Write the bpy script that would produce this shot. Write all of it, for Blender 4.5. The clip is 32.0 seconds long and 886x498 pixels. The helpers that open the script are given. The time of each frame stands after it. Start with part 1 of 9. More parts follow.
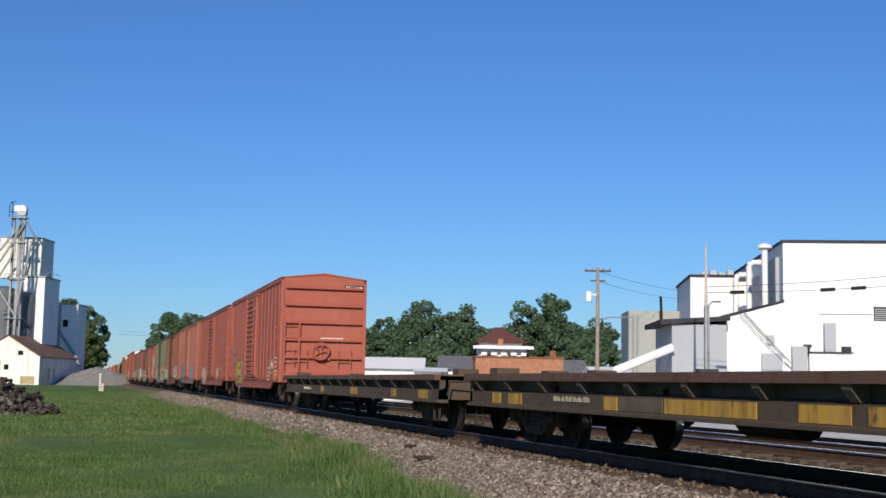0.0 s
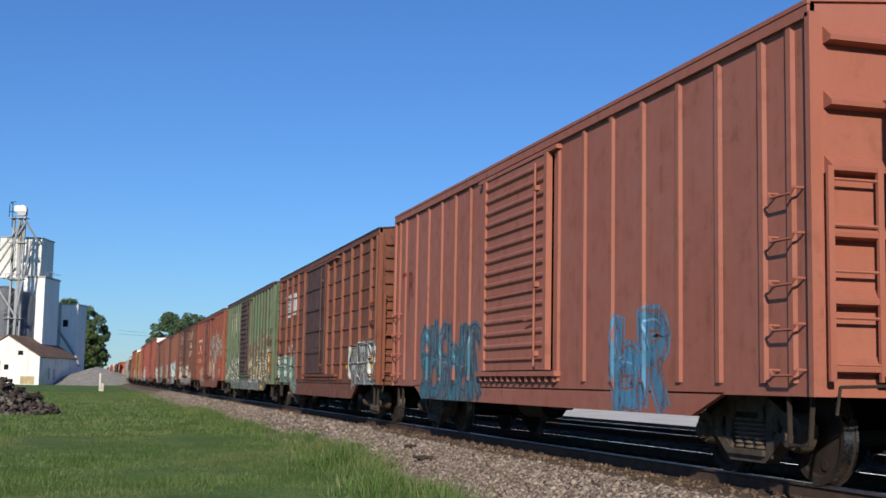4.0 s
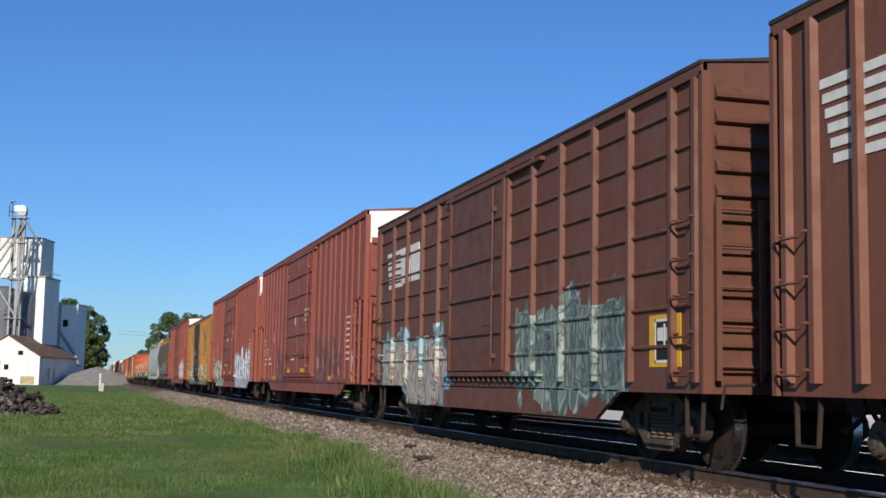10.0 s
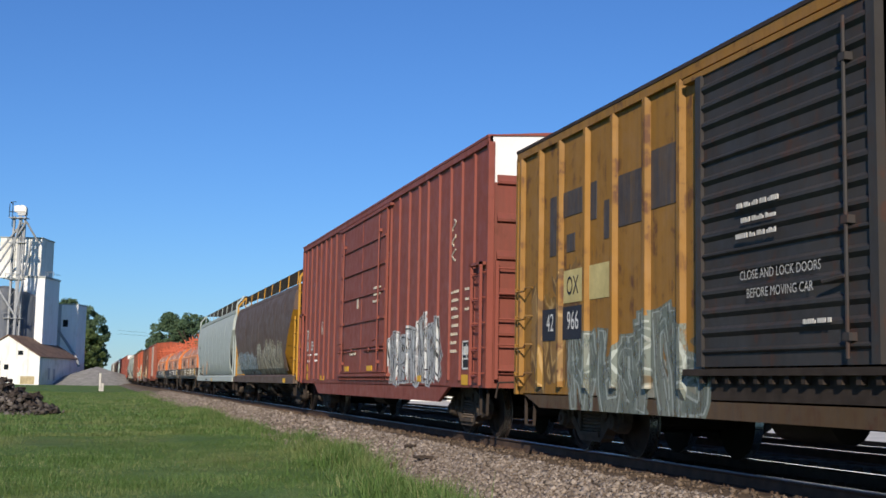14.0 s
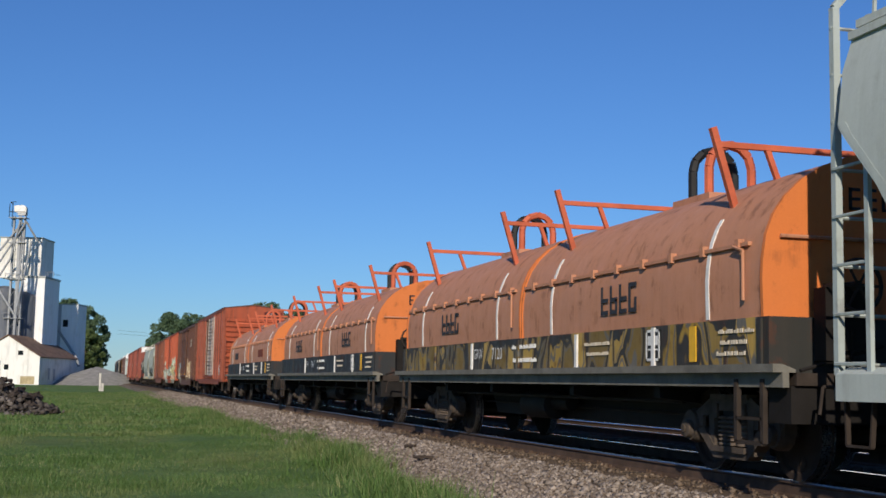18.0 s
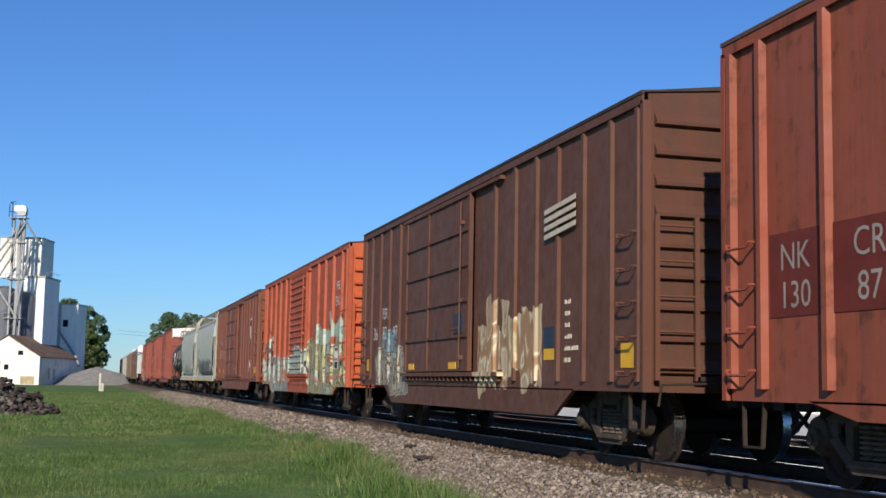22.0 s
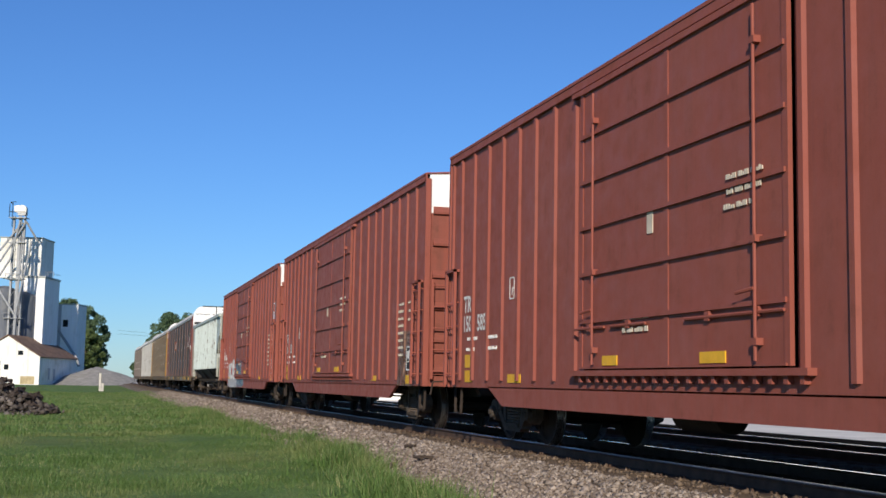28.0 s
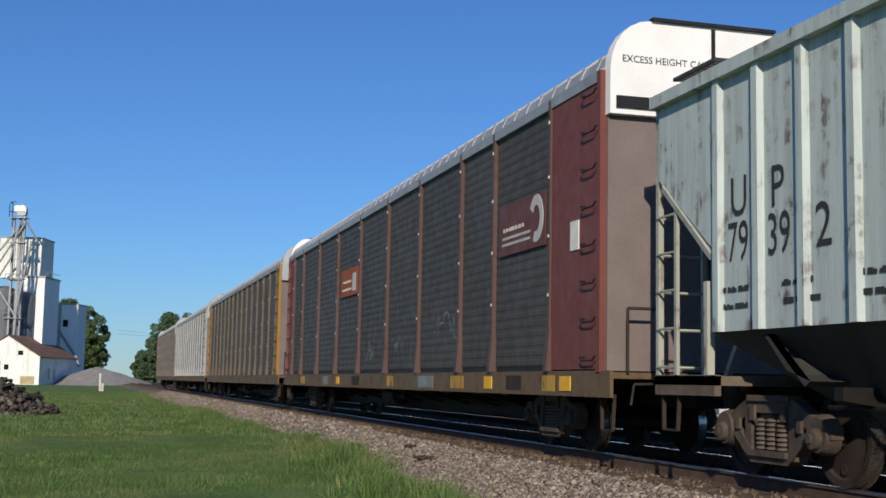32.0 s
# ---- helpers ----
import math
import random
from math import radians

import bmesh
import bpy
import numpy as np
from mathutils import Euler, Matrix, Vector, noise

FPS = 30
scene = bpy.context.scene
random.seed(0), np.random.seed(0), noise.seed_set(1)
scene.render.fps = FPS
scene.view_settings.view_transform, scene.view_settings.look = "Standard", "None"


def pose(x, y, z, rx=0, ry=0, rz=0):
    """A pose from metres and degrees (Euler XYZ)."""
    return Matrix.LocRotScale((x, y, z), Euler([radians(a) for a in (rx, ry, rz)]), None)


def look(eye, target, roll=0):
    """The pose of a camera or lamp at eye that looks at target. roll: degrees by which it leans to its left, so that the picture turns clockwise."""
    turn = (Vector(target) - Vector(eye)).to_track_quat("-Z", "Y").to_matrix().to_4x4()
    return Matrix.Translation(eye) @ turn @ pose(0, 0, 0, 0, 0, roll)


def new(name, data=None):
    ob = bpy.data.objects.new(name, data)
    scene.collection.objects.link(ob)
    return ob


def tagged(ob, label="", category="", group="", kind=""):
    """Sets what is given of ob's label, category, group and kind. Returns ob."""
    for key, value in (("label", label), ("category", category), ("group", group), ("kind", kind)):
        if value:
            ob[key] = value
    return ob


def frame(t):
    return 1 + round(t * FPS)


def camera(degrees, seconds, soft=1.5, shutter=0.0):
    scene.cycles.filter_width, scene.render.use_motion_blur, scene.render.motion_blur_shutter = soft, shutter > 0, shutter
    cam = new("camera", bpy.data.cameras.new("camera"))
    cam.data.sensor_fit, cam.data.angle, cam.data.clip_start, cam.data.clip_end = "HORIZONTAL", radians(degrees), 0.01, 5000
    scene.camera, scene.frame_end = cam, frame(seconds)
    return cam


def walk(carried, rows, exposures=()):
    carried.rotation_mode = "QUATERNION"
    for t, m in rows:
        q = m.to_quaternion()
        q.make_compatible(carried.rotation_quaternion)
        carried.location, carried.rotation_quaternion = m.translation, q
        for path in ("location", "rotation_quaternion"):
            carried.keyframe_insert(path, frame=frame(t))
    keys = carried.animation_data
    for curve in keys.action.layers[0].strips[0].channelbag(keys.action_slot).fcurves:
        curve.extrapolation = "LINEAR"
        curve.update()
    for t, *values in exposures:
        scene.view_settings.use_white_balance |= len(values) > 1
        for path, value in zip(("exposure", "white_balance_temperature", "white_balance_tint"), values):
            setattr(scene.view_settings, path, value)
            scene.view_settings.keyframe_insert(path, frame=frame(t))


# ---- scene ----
# ---------------------------------------------------------------- camera
EYE = Vector((0.0, 0.0, 0.915))
YAW, PITCH, LEAN = 15.72, 6.24, 1.09
cam = camera(39.56, 32.0, soft=1.6)
AIM = EYE + Vector((math.sin(radians(YAW)) * math.cos(radians(PITCH)),
                    math.cos(radians(YAW)) * math.cos(radians(PITCH)), math.sin(radians(PITCH))))
STAND = look(EYE, AIM, LEAN)
walk(cam, [(0.0, STAND), (32.0, STAND)], exposures=[(0.0, -0.04), (1.0, -0.37), (2.0, -0.2), (5.0, 0.06), (13.0, 0.06), (15.5, 0.03), (18.0, -0.15), (21.0, -0.18), (22.0, 0.13),
                                                   (23.0, 0.14), (26.0, 0.12), (30.0, 0.12), (31.0, 0.08), (32.0, -0.1)])

# ---------------------------------------------------------------- sky and sun
SUN_EL, SUN_AZ = 25.0, 203.0
world = bpy.data.worlds.new("sky")
scene.world = world
world.use_nodes = True
wn = world.node_tree.nodes
wn.clear()
sky = wn.new("ShaderNodeTexSky")
sky.sky_type = "NISHITA"
sky.sun_disc = False
sky.sun_elevation, sky.sun_rotation = radians(SUN_EL), radians(SUN_AZ)
sky.air_density, sky.dust_density, sky.ozone_density = 1.2, 0.0, 5.0
sky.altitude = 400.0
bg = wn.new("ShaderNodeBackground")
bg.inputs["Strength"].default_value = 0.0775
wo = wn.new("ShaderNodeOutputWorld")
hue = wn.new("ShaderNodeMix")
hue.data_type, hue.blend_type = "RGBA", "MULTIPLY"
hue.inputs[0].default_value, hue.inputs[7].default_value = 1.0, (0.61, 0.915, 1.375, 1.0)
world.node_tree.links.new(sky.outputs[0], hue.inputs[6])
world.node_tree.links.new(hue.outputs[2], bg.inputs[0])
world.node_tree.links.new(bg.outputs[0], wo.inputs[0])
lamp = bpy.data.lights.new("sun", "SUN")
lamp.energy, lamp.angle, lamp.color = 4.7, radians(0.6), (1.0, 0.9, 0.76)
sun = new("sun", lamp)
to_sun = Vector((math.sin(radians(SUN_AZ)) * math.cos(radians(SUN_EL)),
                 math.cos(radians(SUN_AZ)) * math.cos(radians(SUN_EL)), math.sin(radians(SUN_EL))))
sun.matrix_world = look(to_sun * 60, (0, 0, 0))

# ---------------------------------------------------------------- plan
TRACK_X = 7.72          # centre line of the track, rail top at z = 0
GRADE = -0.65           # field level
FAR_Y = 900.0


def at(u, w, z=GRADE, turn=0.0):
    """A place u metres aside of and w metres along the street grid, which lies 15.7 degrees off the track."""
    c, s = math.cos(radians(YAW)), math.sin(radians(YAW))
    return pose(u * c + w * s, -u * s + w * c, z, 0, 0, -YAW + turn)


# ---------------------------------------------------------------- materials
def nodes_of(name):
    m = bpy.data.materials.new(name)
    m.use_nodes = True
    t = m.node_tree
    b = t.nodes["Principled BSDF"]
    return m, t, t.nodes, t.links, b


def math_node(n, l, op, a, b=None, c=None, clamp=False):
    k = n.new("ShaderNodeMath")
    k.operation, k.use_clamp = op, clamp
    for i, v in enumerate((a, b, c)):
        if v is None:
            continue
        if isinstance(v, (int, float)):
            k.inputs[i].default_value = v
        else:
            l.new(v, k.inputs[i])
    return k.outputs[0]


def mix(n, l, fac, a, b, blend="MIX"):
    k = n.new("ShaderNodeMix")
    k.data_type, k.blend_type = "RGBA", blend
    for i, v in ((0, fac), (6, a), (7, b)):
        if isinstance(v, (int, float)):
            k.inputs[i].default_value = v
        elif isinstance(v, tuple):
            k.inputs[i].default_value = (*v, 1.0)
        else:
            l.new(v, k.inputs[i])
    return k.outputs[2]


def ramp(n, l, fac, stops):
    k = n.new("ShaderNodeValToRGB")
    e = k.color_ramp.elements
    while len(e) < len(stops):
        e.new(0.5)
    for i, (p, c) in enumerate(stops):
        e[i].position = p
        e[i].color = (c, c, c, 1) if isinstance(c, (int, float)) else (*c, 1)
    l.new(fac, k.inputs[0])
    return k.outputs[0]


def coords(n, l, scale=(1, 1, 1), offset=(0, 0, 0)):
    tc = n.new("ShaderNodeTexCoord")
    mp = n.new("ShaderNodeMapping")
    mp.inputs["Scale"].default_value = scale
    mp.inputs["Location"].default_value = offset
    l.new(tc.outputs["Object"], mp.inputs[0])
    return mp.outputs[0]


def noise_tex(n, l, vec, scale, detail=3.0, rough=0.55, distort=0.0):
    k = n.new("ShaderNodeTexNoise")
    k.inputs["Scale"].default_value = scale
    k.inputs["Detail"].default_value = detail
    k.inputs["Roughness"].default_value = rough
    k.inputs["Distortion"].default_value = distort
    l.new(vec, k.inputs["Vector"])
    return k.outputs["Fac"]


def bump(n, l, b, height, strength, distance):
    k = n.new("ShaderNodeBump")
    k.inputs["Strength"].default_value = strength
    k.inputs["Distance"].default_value = distance
    l.new(height, k.inputs["Height"])
    l.new(k.outputs[0], b.inputs["Normal"])


def plain(name, colour, rough=0.6, metal=0.0, vary=0.25, scale=3.0, relief=0.2, size=0.01, gloss=0.18):
    """A surface with two scales of variation."""
    m, t, n, l, b = nodes_of(name)
    v = coords(n, l)
    big = noise_tex(n, l, v, scale, 4)
    fine = noise_tex(n, l, v, scale * 14, 3, 0.65)
    s = math_node(n, l, "ADD", math_node(n, l, "MULTIPLY", big, 0.7), math_node(n, l, "MULTIPLY", fine, 0.3))
    c = ramp(n, l, s, [(0.3, tuple(x * (1 - vary) for x in colour)), (0.7, tuple(min(1, x * (1 + vary)) for x in colour))])
    l.new(c, b.inputs["Base Color"])
    r = ramp(n, l, fine, [(0.2, max(0.0, rough - 0.12)), (0.8, min(1.0, rough + 0.12))])
    l.new(r, b.inputs["Roughness"])
    b.inputs["Metallic"].default_value = metal
    b.inputs["Specular IOR Level"].default_value = 0.5 if metal else gloss
    if relief:
        bump(n, l, b, fine, relief, size)
    return m


RUST = (0.085, 0.034, 0.02)
SHEETS = {}             # how the side sheets of each boxcar run
COLOURS = {}            # colour and seed of each paint
SPRAYED = {}            # sprayed letters to be drawn on the sheets of each paint


def sprayed_letters(n, l, c, sp, streak, tag, seed):
    """Fat sprayed letters side by side: a fill, a dark outline, a pale halo and inner strokes."""
    y0, y1, z0, z1, ca, cb, cl = tag
    h = z1 - z0
    pitch = (y1 - y0) / max(1, round((y1 - y0) / max(0.3, h * 0.68)))

    def m(op, a, b=None, k=None):
        return math_node(n, l, op, a, b, k)
    w = n.new("ShaderNodeTexNoise")
    w.inputs["Scale"].default_value = 1.5
    w.inputs["Detail"].default_value = 1.5
    l.new(coords(n, l, (0, 1, 1), (0, seed, seed * 0.7)), w.inputs["Vector"])
    ws = n.new("ShaderNodeSeparateColor")
    l.new(w.outputs["Color"], ws.inputs[0])
    yy = m("ADD", sp.outputs[1], m("MULTIPLY_ADD", ws.outputs[0], 0.9 * pitch, -0.45 * pitch))
    zz = m("ADD", sp.outputs[2], m("MULTIPLY_ADD", ws.outputs[1], 0.5 * h, -0.25 * h))
    yy = m("ADD", yy, m("MULTIPLY", zz, 0.12))
    u = m("DIVIDE", m("SUBTRACT", yy, y0), pitch)
    col = m("FLOOR", u)
    f = m("SUBTRACT", m("FRACT", u), 0.5)
    wh = n.new("ShaderNodeTexWhiteNoise")
    wh.noise_dimensions = "1D"
    l.new(m("ADD", col, seed * 1.37), wh.inputs["W"])
    rc = n.new("ShaderNodeSeparateColor")
    l.new(wh.outputs["Color"], rc.inputs[0])
    top = m("MULTIPLY_ADD", rc.outputs[0], 0.42 * h, z0 + 0.72 * h)
    low = m("MULTIPLY_ADD", rc.outputs[1], -0.2 * h, z0)
    mid_z = m("MULTIPLY", m("ADD", top, low), 0.5)
    half_z = m("MULTIPLY", m("SUBTRACT", top, low), 0.5)
    v = m("DIVIDE", m("SUBTRACT", zz, mid_z), half_z)
    fa, va = m("ABSOLUTE", m("MULTIPLY", f, 1.9)), m("ABSOLUTE", v)
    d = m("POWER", m("ADD", m("POWER", fa, 3.5), m("POWER", va, 3.5)), 0.286)
    fill = mix(n, l, ramp(n, l, v, [(0.0, 0.0), (0.55, 1.0)]), cb, ca)
    fill = mix(n, l, ramp(n, l, ws.outputs[2], [(0.5, 0.0), (0.54, 0.6)]), fill, tuple(min(0.85, x * 1.25 + 0.06) for x in ca))
    # inner strokes that open the letters
    bend = m("MULTIPLY", m("SINE", m("MULTIPLY_ADD", v, 2.6, m("MULTIPLY", rc.outputs[2], 6.0))), 0.17)
    s1 = m("MULTIPLY", m("LESS_THAN", m("ABSOLUTE", m("SUBTRACT", f, bend)), 0.026), m("LESS_THAN", va, 0.62))
    s2 = m("MULTIPLY", m("LESS_THAN", m("ABSOLUTE", m("SUBTRACT", v, m("MULTIPLY_ADD", rc.outputs[1], 1.1, -0.6))), 0.03), m("GREATER_THAN", m("MULTIPLY", f, m("SUBTRACT", rc.outputs[2], 0.5)), 0.0))
    art = mix(n, l, m("MAXIMUM", s1, s2), fill, cl)
    art = mix(n, l, ramp(n, l, d, [(0.84, 0.0), (0.86, 1.0)]), art, cl)
    art = mix(n, l, ramp(n, l, d, [(0.92, 0.0), (0.94, 1.0)]), art, tuple(min(0.8, x * 1.15 + 0.05) for x in cb))
    inside = m("MULTIPLY", m("COMPARE", u, (y1 - y0) / pitch / 2, (y1 - y0) / pitch / 2), m("LESS_THAN", d, 1.06))
    worn = ramp(n, l, streak, [(0.28, 0.55), (0.48, 0.94)])
    return mix(n, l, m("MULTIPLY", inside, worn), c, art)


def paint(name, colour, rust=0.25, fade=0.2, grime=0.25, tags=(), seed=0.0, rust_colour=RUST, dirt=(0.06, 0.045, 0.035)):
    """Weathered railcar paint: sun-faded, streaked down the sheets, rust spots, and sprayed pictures given as
    (y0, y1, z0, z1, fill, fill, line) on the sheets."""
    m, t, n, l, b = nodes_of(name)
    COLOURS[m.name] = colour, seed
    v = coords(n, l, (1, 1, 1), (seed * 7.3, seed * 3.1, seed * 1.7))
    vs = coords(n, l, (2.0, 3.2, 0.22), (seed, seed * 5.0, seed))
    big = noise_tex(n, l, v, 0.55, 4)
    mid = noise_tex(n, l, v, 3.5, 5, 0.6)
    streak = noise_tex(n, l, vs, 2.2, 5, 0.7)
    fine = noise_tex(n, l, v, 45.0, 3, 0.6)
    if colour[0] > colour[2] * 1.5:
        pale = (colour[0] * 0.85 + 0.1, colour[1] * 0.85 + 0.07, colour[2] * 0.85 + 0.055)
        colour = (colour[0], colour[1], colour[2] * 0.95)
    else:
        pale = tuple(min(1.0, x * 0.8 + 0.11) for x in colour)
    c = mix(n, l, math_node(n, l, "MULTIPLY", ramp(n, l, big, [(0.35, 0.0), (0.7, 1.0)]), fade), colour, pale)
    c = mix(n, l, math_node(n, l, "MULTIPLY", ramp(n, l, mid, [(0.35, 0.0), (0.75, 1.0)]), 0.2), c,
            tuple(x * 0.76 for x in colour))
    # sprayed pictures
    if tags:
        tc = n.new("ShaderNodeTexCoord")
        sp = n.new("ShaderNodeSeparateXYZ")
        l.new(tc.outputs["Object"], sp.inputs[0])
        edge = noise_tex(n, l, v, 1.6, 3)
        for i, tag in enumerate(tags):
            y0, y1, z0, z1, ca, cb, cl = tag[:7]
            if len(tag) < 8 and name != "door_paint":
                SPRAYED.setdefault(m.name, []).append((tag, seed + i * 3.7))
                continue
            if len(tag) < 8:
                c = sprayed_letters(n, l, c, sp, streak, tag, seed + i * 3.7)
                continue
            warp = n.new("ShaderNodeTexNoise")
            warp.inputs["Scale"].default_value = 1.7
            warp.inputs["Detail"].default_value = 1.0
            base_v = coords(n, l, (0.0, 1.25, 0.62), (0, seed * 1.3 + i * 2.1, seed))
            l.new(base_v, warp.inputs["Vector"])
            wv = n.new("ShaderNodeVectorMath")
            wv.operation = "MULTIPLY_ADD"
            wv.inputs[1].default_value = (1.0, 1.0, 1.0)
            l.new(warp.outputs["Color"], wv.inputs[0])
            l.new(base_v, wv.inputs[2])
            cell, rim = n.new("ShaderNodeTexVoronoi"), n.new("ShaderNodeTexVoronoi")
            rim.feature = "DISTANCE_TO_EDGE"
            for q in (cell, rim):
                q.inputs["Scale"].default_value = 1.5
                l.new(wv.outputs[0], q.inputs["Vector"])
            pick = n.new("ShaderNodeSeparateColor")
            l.new(cell.outputs["Color"], pick.inputs[0])
            art = ramp(n, l, pick.outputs[0], [(0.0, cb), (0.34, ca), (0.66, tuple(min(0.8, x * 1.25 + 0.03) for x in ca)), (0.8, tuple((p + q) / 2 for p, q in zip(ca, cl)))])
            art = mix(n, l, ramp(n, l, rim.outputs["Distance"], [(0.055, 1.0), (0.085, 0.0)]), art, cl)
            art = mix(n, l, math_node(n, l, "MULTIPLY", ramp(n, l, rim.outputs["Distance"], [(0.1, 0.0), (0.115, 1.0)]), ramp(n, l, rim.outputs["Distance"], [(0.15, 1.0), (0.165, 0.0)])), art, tuple(min(0.85, x * 1.3 + 0.08) for x in cb))
            jag = math_node(n, l, "MULTIPLY_ADD", edge, 1.5, -0.75)
            wob = math_node(n, l, "MULTIPLY_ADD", pick.outputs[1], 0.5, -0.2)
            my = math_node(n, l, "COMPARE", sp.outputs[1], (y0 + y1) / 2, (y1 - y0) / 2)
            mz = math_node(n, l, "SUBTRACT", (z1 - z0) / 2, math_node(n, l, "ABSOLUTE", math_node(n, l, "SUBTRACT", sp.outputs[2], (z0 + z1) / 2)))
            mz = math_node(n, l, "GREATER_THAN", math_node(n, l, "ADD", mz, math_node(n, l, "ADD", math_node(n, l, "MULTIPLY", jag, 0.55), wob)), 0.0)
            half = math_node(n, l, "MULTIPLY", my, mz)
            worn = ramp(n, l, streak, [(0.3, 0.6), (0.5, 0.95)])
            c = mix(n, l, math_node(n, l, "MULTIPLY", half, worn), c, art)
    # dirt and rust
    c = mix(n, l, math_node(n, l, "MULTIPLY", ramp(n, l, streak, [(0.42, 0.0), (0.72, 1.0)]), grime), c, dirt)
    spots = math_node(n, l, "MULTIPLY", ramp(n, l, mid, [(0.54, 0.0), (0.62, 1.0)]), ramp(n, l, streak, [(0.45, 0.0), (0.6, 1.0)]))
    c = mix(n, l, math_node(n, l, "MULTIPLY", spots, min(1.0, rust * 2)), c, rust_colour)
    c = mix(n, l, 0.18, c, mix(n, l, fine, (0.25, 0.25, 0.25), (0.75, 0.75, 0.75)), "OVERLAY")
    l.new(c, b.inputs["Base Color"])
    l.new(ramp(n, l, mid, [(0.3, 0.5), (0.7, 0.78)]), b.inputs["Roughness"])
    b.inputs["Specular IOR Level"].default_value = 0.3
    bump(n, l, b, math_node(n, l, "ADD", math_node(n, l, "MULTIPLY", big, 2.2), math_node(n, l, "MULTIPLY", fine, 0.05)), 0.35, 0.03)
    return m


def let_through(t, n, l, b, colour, share):
    """Thin leaves let part of the light through."""
    tr, mx = n.new("ShaderNodeBsdfTranslucent"), n.new("ShaderNodeMixShader")
    l.new(colour, tr.inputs["Color"])
    mx.inputs[0].default_value = share
    l.new(b.outputs[0], mx.inputs[1])
    l.new(tr.outputs[0], mx.inputs[2])
    l.new(mx.outputs[0], t.nodes["Material Output"].inputs["Surface"])


def leaf_material(name, dark, light):
    m, t, n, l, b = nodes_of(name)
    g = n.new("ShaderNodeNewGeometry")
    c = ramp(n, l, g.outputs["Random Per Island"], [(0.0, dark), (0.6, tuple((a + d) / 2 for a, d in zip(dark, light))), (1.0, light)])
    v = coords(n, l)
    c = mix(n, l, math_node(n, l, "MULTIPLY", noise_tex(n, l, v, 0.35, 3), 0.55), c, dark)
    l.new(c, b.inputs["Base Color"])
    b.inputs["Roughness"].default_value = 0.6
    b.inputs["Specular IOR Level"].default_value = 0.2
    let_through(t, n, l, b, c, 0.4)
    return m


M_STEEL = plain("dark_steel", (0.014, 0.012, 0.011), 0.7, 0.0, 0.4, 4)
M_BRAKE = plain("dusty_brake_iron", (0.04, 0.03, 0.024), 0.8, 0.0, 0.4, 5)
M_SPRING = plain("dusty_spring_steel", (0.13, 0.1, 0.078), 0.85, 0.0, 0.4, 5)
M_GRATE = plain("weathered_grating", (0.045, 0.045, 0.043), 0.8, 0.0, 0.3, 4)
M_RAILNEAR = plain("worn_rail_head", (0.42, 0.4, 0.38), 0.3, 1.0, 0.15, 6, 0.0)
M_TRUCK = plain("truck_iron", (0.082, 0.064, 0.051), 0.9, 0.0, 0.45, 5)
M_WHEEL = plain("wheel_rusty_plate", (0.034, 0.024, 0.019), 0.85, 0.0, 0.4, 4)
M_TREAD = plain("polished_tread", (0.6, 0.58, 0.56), 0.28, 1.0, 0.1, 4)
M_RAILTOP = plain("polished_rail_head", (0.7, 0.7, 0.71), 0.14, 1.0, 0.08, 6, 0.0)
M_RAIL = plain("rusty_rail_web", (0.085, 0.055, 0.04), 0.85, 0.0, 0.35, 5)
M_TIE = plain("creosote_tie", (0.11, 0.082, 0.06), 0.9, 0.0, 0.4, 6, 0.6, 0.02)
M_BLACK = plain("black_paint", (0.02, 0.02, 0.021), 0.55, 0.0, 0.3, 3)
M_WHITE = plain("white_lettering", (0.72, 0.7, 0.66), 0.6, 0.0, 0.15, 6, 0.0)
M_CREAM = plain("cream_lettering", (0.55, 0.48, 0.38), 0.6, 0.0, 0.2, 6, 0.0)
M_YELLOW = plain("yellow_reflector", (0.72, 0.4, 0.03), 0.5, 0.0, 0.15, 6, 0.0)
M_INK = plain("black_lettering", (0.035, 0.035, 0.04), 0.6, 0.0, 0.2, 6, 0.0)
M_BLUEBLACK = plain("dark_blue_panel", (0.03, 0.045, 0.075), 0.6, 0.0, 0.2, 6, 0.0)
M_ROOFDARK = plain("dull_roof_steel", (0.05, 0.036, 0.032), 0.75, 0.0, 0.4, 2)
M_STREAKYELLOW = paint("streaky_yellow_patch", (0.5, 0.29, 0.05), 0.5, 0.2, 0.75, (), 9.0, (0.12, 0.06, 0.03), (0.14, 0.08, 0.03))
M_GALV = plain("galvanised_roof", (0.36, 0.37, 0.38), 0.55, 0.35, 0.25, 2)
M_ROD = plain("grab_iron_paint", (0.12, 0.05, 0.035), 0.7, 0.0, 0.3, 5)

# ---------------------------------------------------------------- mesh helpers
def quad_faces(bm, vs, idx):
    for f in idx:
        bm.faces.new([vs[i] for i in f])


def box(bm, x0, x1, y0, y1, z0, z1):
    vs = [bm.verts.new((x, y, z)) for x in (x0, x1) for y in (y0, y1) for z in (z0, z1)]
    quad_faces(bm, vs, ((0, 1, 3, 2), (4, 6, 7, 5), (0, 4, 5, 1), (2, 3, 7, 6), (0, 2, 6, 4), (1, 5, 7, 3)))


